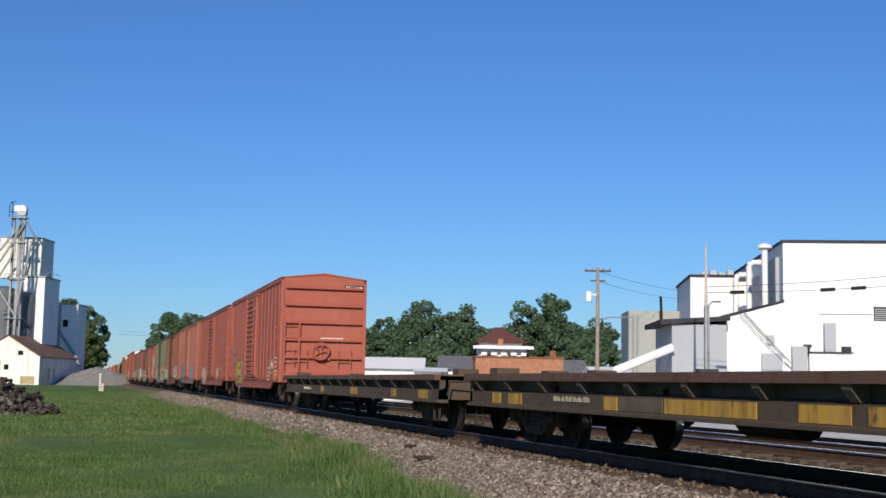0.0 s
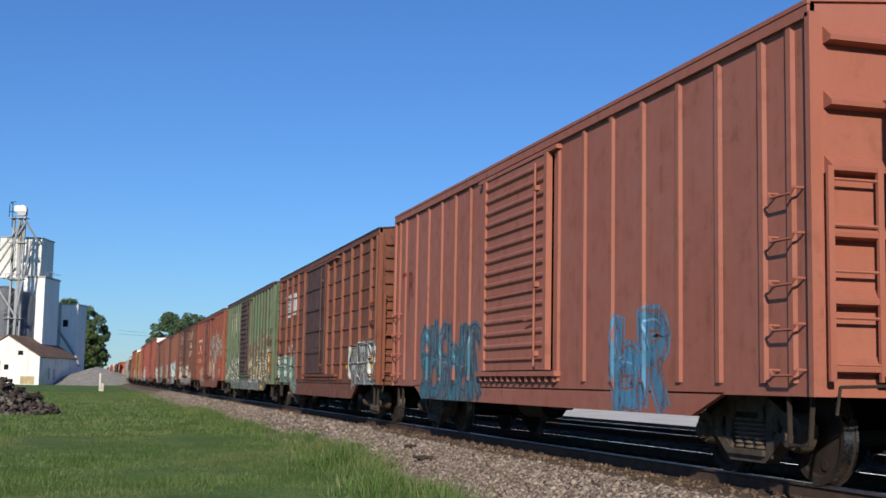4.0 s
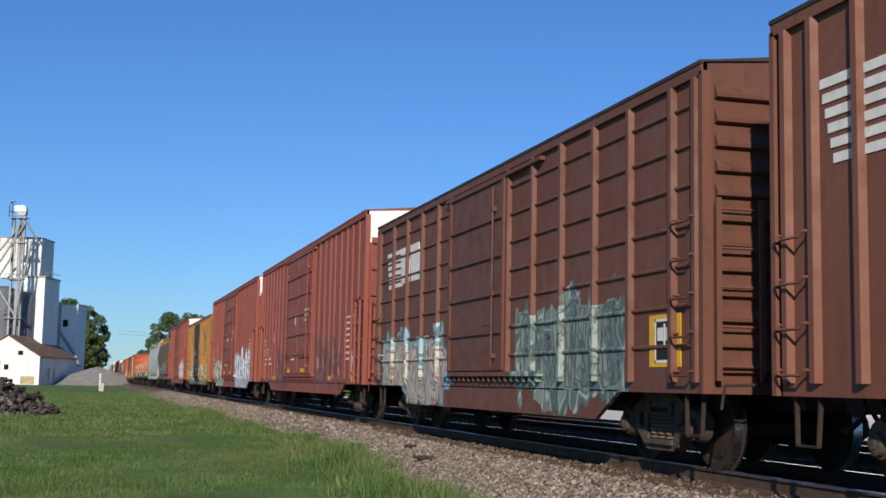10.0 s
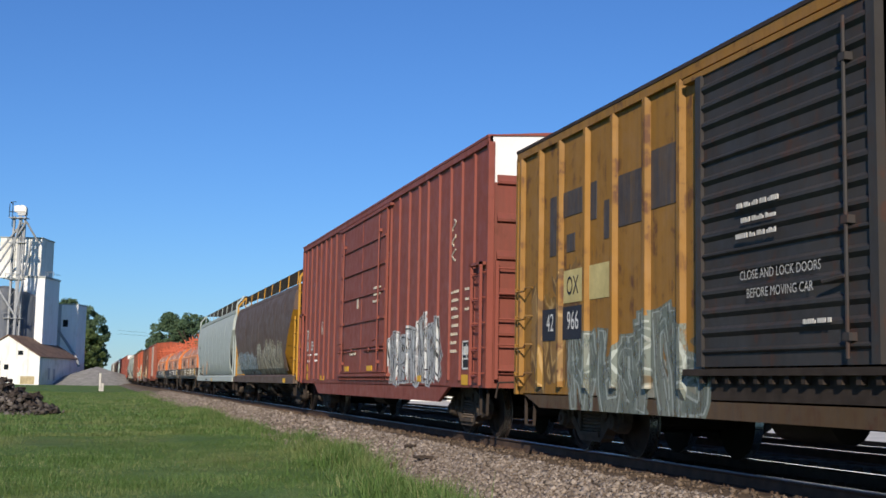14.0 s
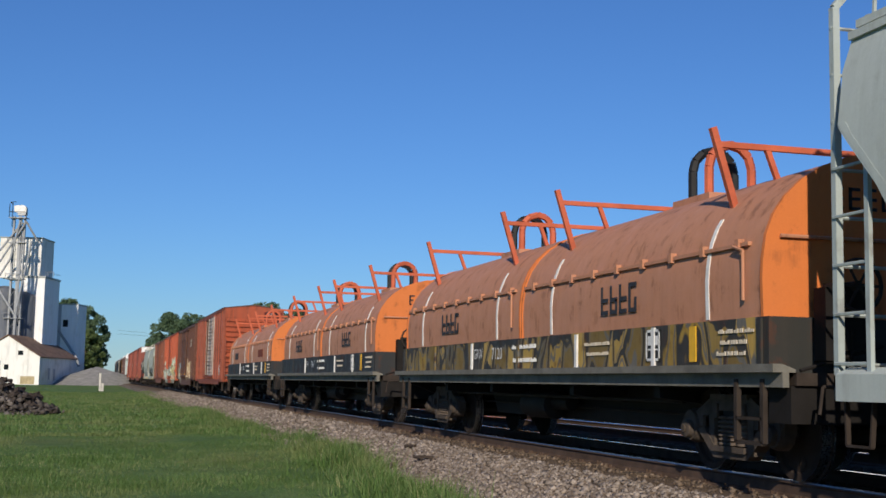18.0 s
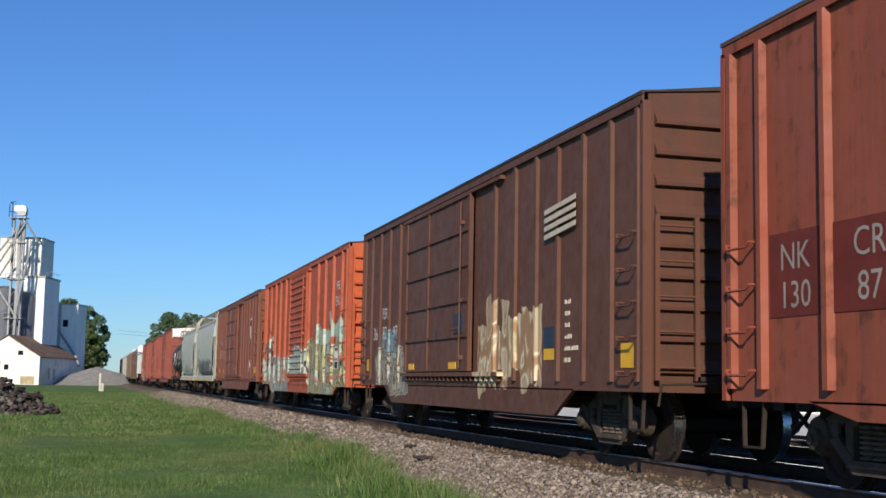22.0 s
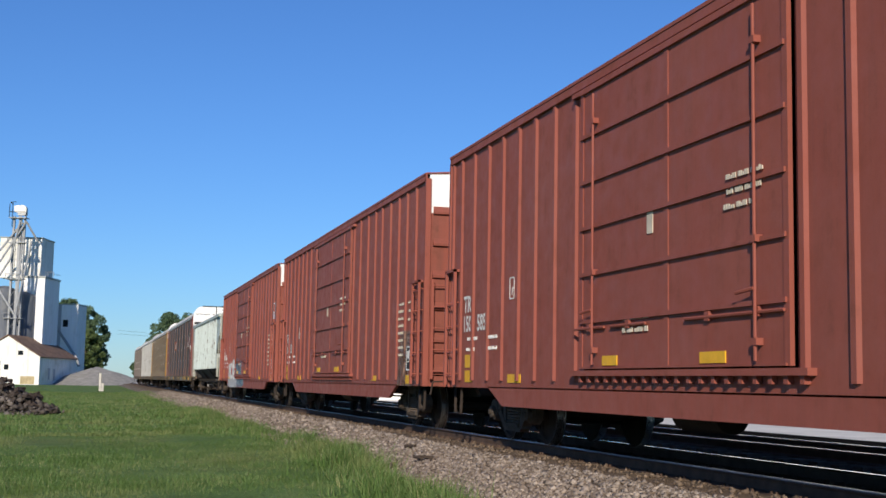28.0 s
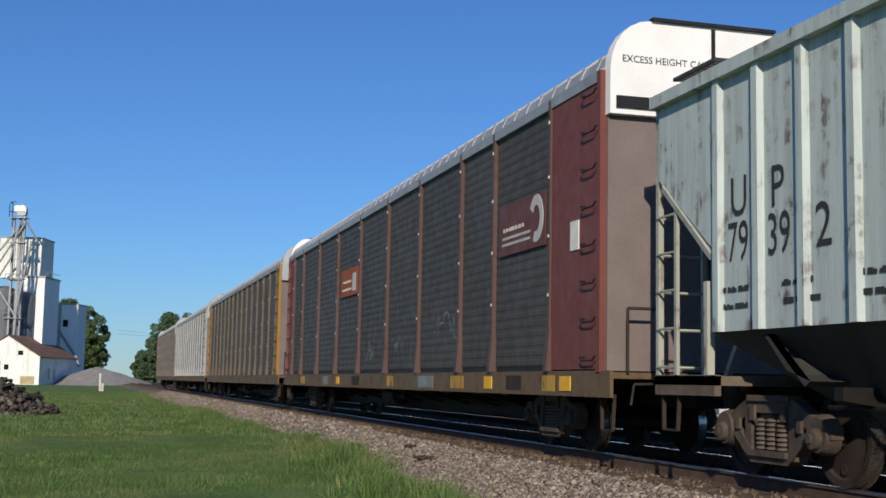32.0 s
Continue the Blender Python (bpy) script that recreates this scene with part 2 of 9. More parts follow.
def prism(bm, prof, a, b, axis):
    """A profile drawn out along an axis: for x the profile is (y, z), for y (x, z), for z (x, y)."""
    def put(p, q, d):
        return {"x": (d, p, q), "y": (p, d, q), "z": (p, q, d)}[axis]
    lo = [bm.verts.new(put(p, q, a)) for p, q in prof]
    hi = [bm.verts.new(put(p, q, b)) for p, q in prof]
    k = len(prof)
    bm.faces.new(lo)
    bm.faces.new(hi[::-1])
    for i in range(k):
        j = (i + 1) % k
        bm.faces.new((lo[i], hi[i], hi[j], lo[j]))


def rod(bm, a, b, r, k=6):
    a, b = Vector(a), Vector(b)
    d = (b - a).normalized()
    e = d.orthogonal().normalized()
    f = d.cross(e)
    lo, hi = [], []
    for i in range(k):
        o = (e * math.cos(i * 2 * math.pi / k) + f * math.sin(i * 2 * math.pi / k)) * r
        lo.append(bm.verts.new(a + o))
        hi.append(bm.verts.new(b + o))
    bm.faces.new(lo[::-1])
    bm.faces.new(hi)
    for i in range(k):
        j = (i + 1) % k
        bm.faces.new((lo[i], lo[j], hi[j], hi[i]))


def path(bm, pts, r, k=6):
    for a, b in zip(pts, pts[1:]):
        rod(bm, a, b, r, k)


def turned(bm, prof, axis="x", k=24, centre=(0, 0, 0)):
    """A turned body: prof is a list of (distance along the axis, radius)."""
    rings = []
    for d, r in prof:
        ring = []
        for i in range(k):
            c, s = math.cos(i * 2 * math.pi / k) * r, math.sin(i * 2 * math.pi / k) * r
            p = {"x": (d, c, s), "y": (c, d, s), "z": (c, s, d)}[axis]
            ring.append(bm.verts.new(Vector(p) + Vector(centre)))
        rings.append(ring)
    for a, b in zip(rings, rings[1:]):
        for i in range(k):
            j = (i + 1) % k
            bm.faces.new((a[i], a[j], b[j], b[i]))
    bm.faces.new(rings[0][::-1])
    bm.faces.new(rings[-1])


def mesh_of(name, bm, material, smooth=0):
    bmesh.ops.recalc_face_normals(bm, faces=bm.faces)
    me = bpy.data.meshes.new(name)
    bm.to_mesh(me)
    bm.free()
    if smooth:
        me.shade_smooth()
        me.set_sharp_from_angle(angle=radians(smooth))
    for k in (material if isinstance(material, (list, tuple)) else [material]):
        me.materials.append(k)
    return me


def part(name, bm, material, parent, label="", loc=None, smooth=0):
    """One mesh object under a thing or a part."""
    me = bm if isinstance(bm, bpy.types.Mesh) else mesh_of(name, bm, material, smooth)
    ob = new(name, me)
    ob.parent = parent
    if loc is not None:
        ob.matrix_basis = loc if isinstance(loc, Matrix) else Matrix.Translation(loc)
    if label:
        ob["label"] = label
    return ob


def thing(name, label, category, m=None, group="", kind=""):
    ob = new(name)
    ob.empty_display_size = 0.3
    if m is not None:
        ob.matrix_world = m
    return tagged(ob, label, category, group, kind)


def solid(name, bm, material, label, category, m=None, group="", kind="", smooth=0):
    ob = new(name, mesh_of(name, bm, material, smooth))
    if m is not None:
        ob.matrix_world = m
    return tagged(ob, label, category, group, kind)


def B():
    return bmesh.new()
# ---------------------------------------------------------------- ground
def ground_z(x):
    a = min(1.0, max(0.0, (x - 0.5) / 4.2))
    b = min(1.0, max(0.0, (14.9 - x) / 4.2))
    return GRADE + 0.13 * min(a * a * (3 - 2 * a), b * b * (3 - 2 * b))


def grass_ground():
    m, t, n, l, b = nodes_of("meadow_ground")
    v = coords(n, l)
    big = noise_tex(n, l, v, 0.12, 4)
    mid = noise_tex(n, l, v, 0.9, 5, 0.6)
    fine = noise_tex(n, l, v, 14.0, 4, 0.7)
    c = ramp(n, l, mid, [(0.3, (0.085, 0.155, 0.045)), (0.55, (0.13, 0.22, 0.065)), (0.78, (0.2, 0.26, 0.09))])
    c = mix(n, l, math_node(n, l, "MULTIPLY", ramp(n, l, big, [(0.5, 0.0), (0.66, 1.0)]), 0.6), c, (0.19, 0.19, 0.07))
    c = mix(n, l, math_node(n, l, "MULTIPLY", ramp(n, l, fine, [(0.4, 0.0), (0.65, 1.0)]), 0.55), c, (0.035, 0.05, 0.015))
    l.new(c, b.inputs["Base Color"])
    b.inputs["Roughness"].default_value = 0.9
    b.inputs["Specular IOR Level"].default_value = 0.1
    bump(n, l, b, math_node(n, l, "ADD", fine, mid), 0.8, 0.08)
    return m


xs = [-3000, -600, -150, -60, -30, -15, -8, -4, 0.5, 1.5, 2.5, 3.5, 4.7, 6.0, 9.5, 10.7, 12, 13, 14, 14.9, 18, 30, 60, 150, 600, 3000]
ys = [-300, -60, -20, -5, 5, 10, 15, 20, 25, 30, 40, 50, 65, 80, 100, 130, 170, 220, 300, 450, 800, 1600, 4500]
bm = B()
grid = [[bm.verts.new((x, y, ground_z(x) + (0.05 * noise.noise((x * 0.25, y * 0.18, 0.0)) if abs(x) < 40 and 0 < y < 120 and x < 5 else 0.0))) for y in ys] for x in xs]
for i in range(len(xs) - 1):
    for j in range(len(ys) - 1):
        bm.faces.new((grid[i][j], grid[i + 1][j], grid[i + 1][j + 1], grid[i][j + 1]))
solid("ground", bm, grass_ground(), "mown green meadow running to the horizon", "ground", kind="structure", smooth=60)

# gravel lot beyond the track
M_LOT = plain("pale_gravel_lot", (0.6, 0.57, 0.51), 0.9, 0.0, 0.2, 0.6, 0.5, 0.03)
bm = B()
box(bm, 21.5, 70.0, 12.0, 130.0, GRADE - 0.02, GRADE + 0.03)
solid("pavement", bm, M_LOT, "pale concrete and gravel lot beside the railway", "pavement", kind="structure")

# cinders between the ballast and the lot, heaped up under the second track
TRACK2_X = TRACK_X + 4.27
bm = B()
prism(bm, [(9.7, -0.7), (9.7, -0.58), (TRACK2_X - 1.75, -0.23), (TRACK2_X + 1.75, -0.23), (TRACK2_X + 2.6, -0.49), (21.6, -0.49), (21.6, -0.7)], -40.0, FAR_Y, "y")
# near-black base colour has the shade under and behind the train painted in
solid("cinder_strip", bm, plain("shade_darkened_cinders", (0.01, 0.0097, 0.0095), 1.0, 0.0, 0.35, 1.5, 0.3, 0.03, 0.0), "cinder strip beyond the track with shade painted into its colour", "cinder ground", kind="structure")

# ---------------------------------------------------------------- track
def stone_material(name, a, b2, c3):
    m, t, n, l, b = nodes_of(name)
    g = n.new("ShaderNodeNewGeometry")
    c = ramp(n, l, g.outputs["Random Per Island"], [(0.0, a), (0.35, b2), (0.7, c3), (0.93, tuple(min(1, x * 1.45) for x in c3)), (1.0, tuple(x * 0.4 for x in a))])
    v = coords(n, l)
    c = mix(n, l, math_node(n, l, "MULTIPLY", noise_tex(n, l, v, 0.8, 3), 0.5), c, tuple(x * 0.6 for x in b2))
    l.new(c, b.inputs["Base Color"])
    b.inputs["Roughness"].default_value = 0.9
    b.inputs["Specular IOR Level"].default_value = 0.2
    bump(n, l, b, noise_tex(n, l, v, 60.0, 3), 0.5, 0.01)
    return m


def bed_material():
    m, t, n, l, b = nodes_of("ballast_bed")
    v = coords(n, l)
    k = n.new("ShaderNodeTexVoronoi")
    k.inputs["Scale"].default_value = 17.0
    l.new(v, k.inputs["Vector"])
    sp = n.new("ShaderNodeSeparateColor")
    l.new(k.outputs["Color"], sp.inputs[0])
    c = ramp(n, l, sp.outputs[0], [(0.0, (0.15, 0.118, 0.093)), (0.5, (0.225, 0.185, 0.148)), (0.9, (0.32, 0.27, 0.22)), (1.0, (0.45, 0.4, 0.35))])
    c = mix(n, l, ramp(n, l, k.outputs["Distance"], [(0.3, 0.0), (0.65, 0.5)]), c, (0.07, 0.055, 0.043))
    c = mix(n, l, math_node(n, l, "MULTIPLY", ramp(n, l, noise_tex(n, l, v, 0.5, 4), [(0.45, 0.0), (0.7, 1.0)]), 0.45), c, (0.1, 0.075, 0.055))
    # brown fines and rust dust along the rails
    tc = n.new("ShaderNodeTexCoord")
    sp2 = n.new("ShaderNodeSeparateXYZ")
    l.new(tc.outputs["Object"], sp2.inputs[0])
    off = math_node(n, l, "ABSOLUTE", math_node(n, l, "SUBTRACT", sp2.outputs[0], TRACK_X))
    off = math_node(n, l, "ADD", off, math_node(n, l, "MULTIPLY_ADD", noise_tex(n, l, v, 1.4, 4), 0.7, -0.35))
    fines = mix(n, l, noise_tex(n, l, v, 9.0, 4, 0.7), (0.085, 0.058, 0.04), (0.2, 0.145, 0.1))
    c = mix(n, l, ramp(n, l, math_node(n, l, "MULTIPLY", off, 0.25), [(0.46, 1.0), (0.58, 0.0)]), c, fines)
    l.new(c, b.inputs["Base Color"])
    b.inputs["Roughness"].default_value = 0.92
    b.inputs["Specular IOR Level"].default_value = 0.15
    bump(n, l, b, math_node(n, l, "SUBTRACT", 1.0, k.outputs["Distance"]), 0.9, 0.05)
    return m


bm = B()
half = [(0.0, -0.21), (0.6, -0.185), (1.35, -0.165), (1.75, -0.2), (2.35, -0.4), (3.05, -0.52), (3.6, -0.6), (3.65, -0.8)]
prof = [(-x, z) for x, z in half[::-1]] + half[1:]
prism(bm, [(TRACK_X + x, z) for x, z in prof], -80.0, FAR_Y, "y")
solid("ballast_bed", bm, bed_material(), "brownish crushed stone ballast bed under the track", "railway ballast", kind="structure")

bm = B()
box(bm, -1.32, 1.32, -0.115, 0.115, -0.36, -0.18)
rnd = random.Random(5)
for v in bm.verts:
    v.co += Vector((rnd.uniform(-0.015, 0.015), rnd.uniform(-0.008, 0.008), rnd.uniform(-0.006, 0.0)))
tie_mesh = mesh_of("tie", bm, M_TIE)
plate_bm = B()
for s in (-1, 1):
    box(plate_bm, s * 0.755 - 0.17, s * 0.755 + 0.17, -0.09, 0.09, -0.185, -0.168)
    for q in (-0.1, 0.1):
        for y in (-0.05, 0.05):
            box(plate_bm, s * 0.755 + q - 0.012, s * 0.755 + q + 0.012, y - 0.012, y + 0.012, -0.17, -0.14)
plate_mesh = mesh_of("tie_plate", plate_bm, M_RAIL)


def lay_track(cx, label, count, first, plates):
    """Two rails with worn bright heads on timber ties."""
    track = thing("railway_track", label, "railway track", kind="structure")
    for s in (-1, 1):
        x = cx + s * 0.755
        bm = B()
        prism(bm, [(x - 0.075, -0.18), (x + 0.075, -0.18), (x + 0.072, -0.16), (x + 0.012, -0.14), (x + 0.01, -0.045), (x + 0.036, -0.03), (x + 0.036, -0.012),
                   (x - 0.036, -0.012), (x - 0.036, -0.03), (x - 0.01, -0.045), (x - 0.012, -0.14), (x - 0.072, -0.16)], -80.0, FAR_Y, "y")
        r = part("rail", bm, M_RAIL, track)
        bm = B()
        prism(bm, [(x - 0.036, -0.012), (x + 0.036, -0.012), (x + 0.03, 0.0), (x - 0.03, 0.0)], -80.0, FAR_Y, "y")
        part("rail_head", bm, M_RAILNEAR if s < 0 and plates else M_RAILTOP, r, "polished running surface")
    for i in range(count):
        y = first + i * 0.53
        m = pose(cx + rnd.uniform(-0.05, 0.05), y + rnd.uniform(-0.03, 0.03), rnd.uniform(0.0, 0.022), 0, 0, rnd.uniform(-0.8, 0.8))
        tie = part("tie", tie_mesh, None, track, "", m)
        if y < plates:
            part("tie_plate", plate_mesh, None, tie)


lay_track(TRACK_X, "railway track of rusty rails on dark timber ties", 250, 3.0, 60)
lay_track(TRACK2_X, "second railway track with worn rails on dark timber ties", 110, 12.0, 0)


def scatter(name, verts, faces, material, label, category):
    """One mesh out of arrays of corners and triangles."""
    me = bpy.data.meshes.new(name)
    me.vertices.add(len(verts))
    me.vertices.foreach_set("co", np.asarray(verts, np.float32).ravel())
    me.loops.add(faces.size)
    me.loops.foreach_set("vertex_index", faces.ravel().astype(np.int32))
    me.polygons.add(len(faces))
    me.polygons.foreach_set("loop_start", np.arange(0, faces.size, faces.shape[1], dtype=np.int32))
    me.update(calc_edges=True)
    me.validate()
    me.materials.append(material)
    return tagged(new(name, me), label, category, "", "stuff")


def bed_z(x):
    d = np.abs(x - TRACK_X)
    return np.interp(d, [a for a, _ in half], [b for _, b in half])


rg = np.random.default_rng(11)


def stones(count, x0, x1, y0, y1, s0, s1, name, label, mat=None, level=None):
    x, y = rg.uniform(x0, x1, count), y0 + (y1 - y0) * rg.uniform(0, 1, count) ** 1.25
    size = rg.uniform(s0, s1, count) * rg.uniform(0.7, 1.3, count)
    z = (bed_z(x) if level is None else level) + size * 0.15
    octa = np.array([(1, 0, 0), (-1, 0, 0), (0, 1, 0), (0, -1, 0), (0, 0, 0.75), (0, 0, -0.75)], float)
    tri = np.array([(0, 2, 4), (2, 1, 4), (1, 3, 4), (3, 0, 4), (2, 0, 5), (1, 2, 5), (3, 1, 5), (0, 3, 5)])
    v = octa[None] * rg.uniform(0.65, 1.35, (count, 6, 1))
    v = v + rg.normal(0, 0.18, (count, 6, 3))
    a = rg.uniform(0, 6.28, count)
    b2 = rg.normal(0, 0.5, count)
    c, s = np.cos(a)[:, None], np.sin(a)[:, None]
    vx, vy = v[..., 0] * c - v[..., 1] * s, v[..., 0] * s + v[..., 1] * c
    cb, sb = np.cos(b2)[:, None], np.sin(b2)[:, None]
    vy, vz = vy * cb - v[..., 2] * sb, vy * sb + v[..., 2] * cb
    p = np.stack([vx, vy, vz], -1) * (size * 0.55)[:, None, None] + np.stack([x, y, z], -1)[:, None]
    f = tri[None] + (np.arange(count) * 6)[:, None, None]
    return scatter(name, p.reshape(-1, 3), f.reshape(-1, 3), mat or M_STONE, label, "ballast stones")


M_STONE = stone_material("ballast_stone", (0.125, 0.094, 0.073), (0.21, 0.166, 0.132), (0.32, 0.265, 0.22))
M_SOILED = stone_material("oily_ballast_stone", (0.085, 0.06, 0.043), (0.13, 0.094, 0.068), (0.19, 0.14, 0.1))
stones(18000, 4.15, 6.15, 9.0, 30.0, 0.045, 0.085, "ballast_stones", "loose pinkish grey crushed stones on the shoulder")
stones(14000, 4.3, 6.3, 28.0, 110.0, 0.07, 0.13, "ballast_stones", "loose crushed stones farther along the shoulder")
stones(5200, 5.55, 9.1, 9.0, 45.0, 0.035, 0.07, "ballast_stones", "dark oily stones between the ties", M_SOILED)
stones(2600, 13.9, 17.5, 14.0, 60.0, 0.05, 0.11, "ballast_stones", "pale loose stones beyond the second track", None, -0.47)

# debris on the shoulder
M_DEBRIS = plain("old_wood_debris", (0.06, 0.045, 0.035), 0.9, 0.0, 0.4, 8)
rnd = random.Random(8)
for x, y, k in ((5.35, 24.6, 1.0), (5.2, 12.2, 1.2), (5.75, 22.3, 0.7), (5.5, 20.2, 0.9)):
    bm = B()
    for i in range(5):
        a, q = Vector((rnd.uniform(-0.25, 0.25), rnd.uniform(-0.3, 0.3), 0.03)) * k, Vector((rnd.uniform(-0.35, 0.35), rnd.uniform(-0.4, 0.4), 0.05)) * k
        rod(bm, a, q, rnd.uniform(0.02, 0.05) * k, 5)
    solid("wood_debris", bm, M_DEBRIS, "dark splintered tie wood lying on the ballast", "debris", pose(x, y, float(bed_z(np.array([x]))[0]) + 0.01), "splinters on the ballast")


# ---------------------------------------------------------------- grass
def blades(count, y0, y1, h0, h1, wide, name, label, mat, power=1.6, x_edge=None):
    y = y0 + (y1 - y0) * rg.uniform(0, 1, count) ** power
    left = y * math.tan(radians(15.72 - 20.6)) - 1.5
    edge = np.interp(y, [8, 15, 17.5, 20, 25, 30, 34, 43, 60, 106, 140], [3.6, 4.05, 4.2, 4.5, 4.85, 4.9, 4.75, 4.6, 4.8, 5.3, 5.4])
    edge = edge + 0.35 * np.array([noise.noise((0.3, q * 0.9, 0.0)) for q in y]) + 0.2 * rg.normal(0, 1, count) * (rg.uniform(0, 1, count) < 0.4)
    x = left + (edge - left) * rg.uniform(0, 1, count)
    if x_edge:
        x = edge - np.abs(rg.normal(0, x_edge, count))
    z = np.where(x > 4.6, np.maximum(bed_z(x), [ground_z(q) for q in x]), [ground_z(q) for q in x]) - 0.02
    tuft = np.array([noise.noise((a * 0.55, b2 * 0.4, 0.0)) for a, b2 in zip(x, y)])
    h = rg.uniform(h0, h1, count) * (1.0 + 1.0 * np.clip(tuft, -0.6, 0.8))
    a = rg.uniform(0, 6.28, count)
    lean = rg.uniform(0.2, 1.3, count) * h
    dx, dy = np.cos(a), np.sin(a)
    b0 = np.stack([x - dy * wide / 2, y + dx * wide / 2, z], -1)
    b1 = np.stack([x + dy * wide / 2, y - dx * wide / 2, z], -1)
    top = np.stack([x + dx * lean, y + dy * lean, z + h], -1)
    p = np.stack([b0, b1, top], 1)
    f = np.arange(count * 3).reshape(-1, 3)
    return scatter(name, p.reshape(-1, 3), f, mat, label, "grass")


def blade_material(name, stops):
    m, t, n, l, b = nodes_of(name)
    g = n.new("ShaderNodeNewGeometry")
    c = ramp(n, l, g.outputs["Random Per Island"], stops)
    v = coords(n, l)
    c = mix(n, l, ramp(n, l, noise_tex(n, l, v, 0.22, 4), [(0.47, 0.0), (0.62, 0.6)]), c, (0.27, 0.29, 0.115))
    c = mix(n, l, ramp(n, l, noise_tex(n, l, v, 0.75, 4), [(0.48, 0.0), (0.62, 0.7)]), c, (0.085, 0.16, 0.034))
    c = mix(n, l, ramp(n, l, noise_tex(n, l, v, 2.2, 4), [(0.6, 0.0), (0.74, 0.5)]), c, (0.33, 0.31, 0.14))
    l.new(c, b.inputs["Base Color"])
    b.inputs["Roughness"].default_value = 0.65
    b.inputs["Specular IOR Level"].default_value = 0.15
    let_through(t, n, l, b, c, 0.35)
    return m


M_BLADE = blade_material("grass_blade", [(0.0, (0.085, 0.155, 0.045)), (0.45, (0.14, 0.235, 0.068)), (0.85, (0.21, 0.3, 0.1)), (1.0, (0.42, 0.38, 0.2))])
blades(150000, 11.0, 38.0, 0.03, 0.1, 0.013, "grass", "short green meadow grass", M_BLADE)
blades(70000, 34.0, 130.0, 0.06, 0.14, 0.04, "grass", "green meadow grass farther off", M_BLADE, 1.3)
blades(16000, 10.0, 60.0, 0.14, 0.34, 0.016, "grass", "taller unmown grass along the ballast edge", M_BLADE, 1.5, 0.35)


# ---------------------------------------------------------------- buildings on the elevator side
def white_wall(name, colour=(0.84, 0.83, 0.81), stain=0.35):
    m, t, n, l, b = nodes_of(name)
    v = coords(n, l)
    s = noise_tex(n, l, coords(n, l, (1, 1, 0.15)), 1.3, 5, 0.65)
    big = noise_tex(n, l, v, 0.35, 4)
    c = mix(n, l, math_node(n, l, "MULTIPLY", ramp(n, l, s, [(0.5, 0.0), (0.75, 1.0)]), stain), colour, (0.36, 0.35, 0.3))
    c = mix(n, l, math_node(n, l, "MULTIPLY", ramp(n, l, big, [(0.55, 0.0), (0.72, 1.0)]), stain), c, (0.5, 0.46, 0.36))
    l.new(c, b.inputs["Base Color"])
    b.inputs["Roughness"].default_value = 0.7
    k = n.new("ShaderNodeTexWave")
    k.bands_direction = "X"
    k.inputs["Scale"].default_value = 1.2
    l.new(v, k.inputs[0])
    bump(n, l, b, k.outputs["Fac"], 0.15, 0.05)
    return m


M_WALL = white_wall("whitewashed_wall")
M_WALLOLD = white_wall("peeling_white_boards", (0.8, 0.78, 0.73), 0.6)
M_METALWALL = white_wall("white_metal_siding", (0.8, 0.8, 0.78), 0.12)
M_GREYWALL = white_wall("grey_metal_siding", (0.36, 0.38, 0.41), 0.2)
M_BINWALL = white_wall("dull_bin_steel", (0.1, 0.112, 0.135), 0.2)
M_BLOCK = white_wall("grey_block_wall", (0.33, 0.35, 0.33), 0.4)
M_RUSTROOF = plain("rusty_sheet_roof", (0.2, 0.125, 0.085), 0.8, 0.0, 0.45, 0.8)
M_DARKROOF = plain("dark_roof_edge", (0.04, 0.042, 0.05), 0.7, 0.0, 0.3, 2)
M_WINDOW = plain("dark_window", (0.012, 0.014, 0.016), 0.2, 0.0, 0.2, 2, 0.0)
M_BRICK = plain("orange_brick", (0.36, 0.17, 0.1), 0.85, 0.0, 0.25, 2.5)
M_PIPE = plain("steel_pipe", (0.3, 0.31, 0.32), 0.5, 0.5, 0.25, 2)
M_WPIPE = plain("white_duct", (0.78, 0.78, 0.77), 0.5, 0.0, 0.08, 2)

# gabled shed
sh = thing("gabled_shed", "white gabled shed with a rusty sheet roof and peeling paint", "shed", at(-71.3, 220))
bm = B()
W, D, HE, HR = 11.6, 22.0, 5.1, 8.6
prism(bm, [(-W, 0), (0, 0), (0, HE), (-W / 2, HR), (-W, HE)], 0, 0.25, "y")
part("gable_wall", bm, M_WALLOLD, sh)
bm = B()
prism(bm, [(-W, 0), (0, 0), (0, HE), (-W / 2, HR), (-W, HE)], D - 0.25, D, "y")
part("gable_wall", bm, M_WALLOLD, sh)
for x in (-0.25, -W):
    bm = B()
    box(bm, x, x + 0.25, 0.25, D - 0.25, 0, HE)
    part("side_wall", bm, M_WALLOLD, sh)
for s in (0, 1):
    bm = B()
    e0, e1 = ((0.35, HE - 0.25), (-W / 2, HR + 0.1)) if s else ((-W - 0.35, HE - 0.25), (-W / 2, HR + 0.1))
    prism(bm, [e0, (e0[0], e0[1] + 0.15), (e1[0], e1[1] + 0.15), e1], -0.35, D + 0.35, "y")
    part("roof", bm, M_RUSTROOF, sh)
for x, z, w2, h2 in ((-3.9, 5.2, 0.9, 0.8), (-6.3, 2.6, 0.8, 0.9), (-8.6, 2.0, 1.6, 2.2)):
    bm = B()
    box(bm, x, x + w2, -0.03, 0.05, z, z + h2)
    part("window", bm, M_WINDOW, sh)
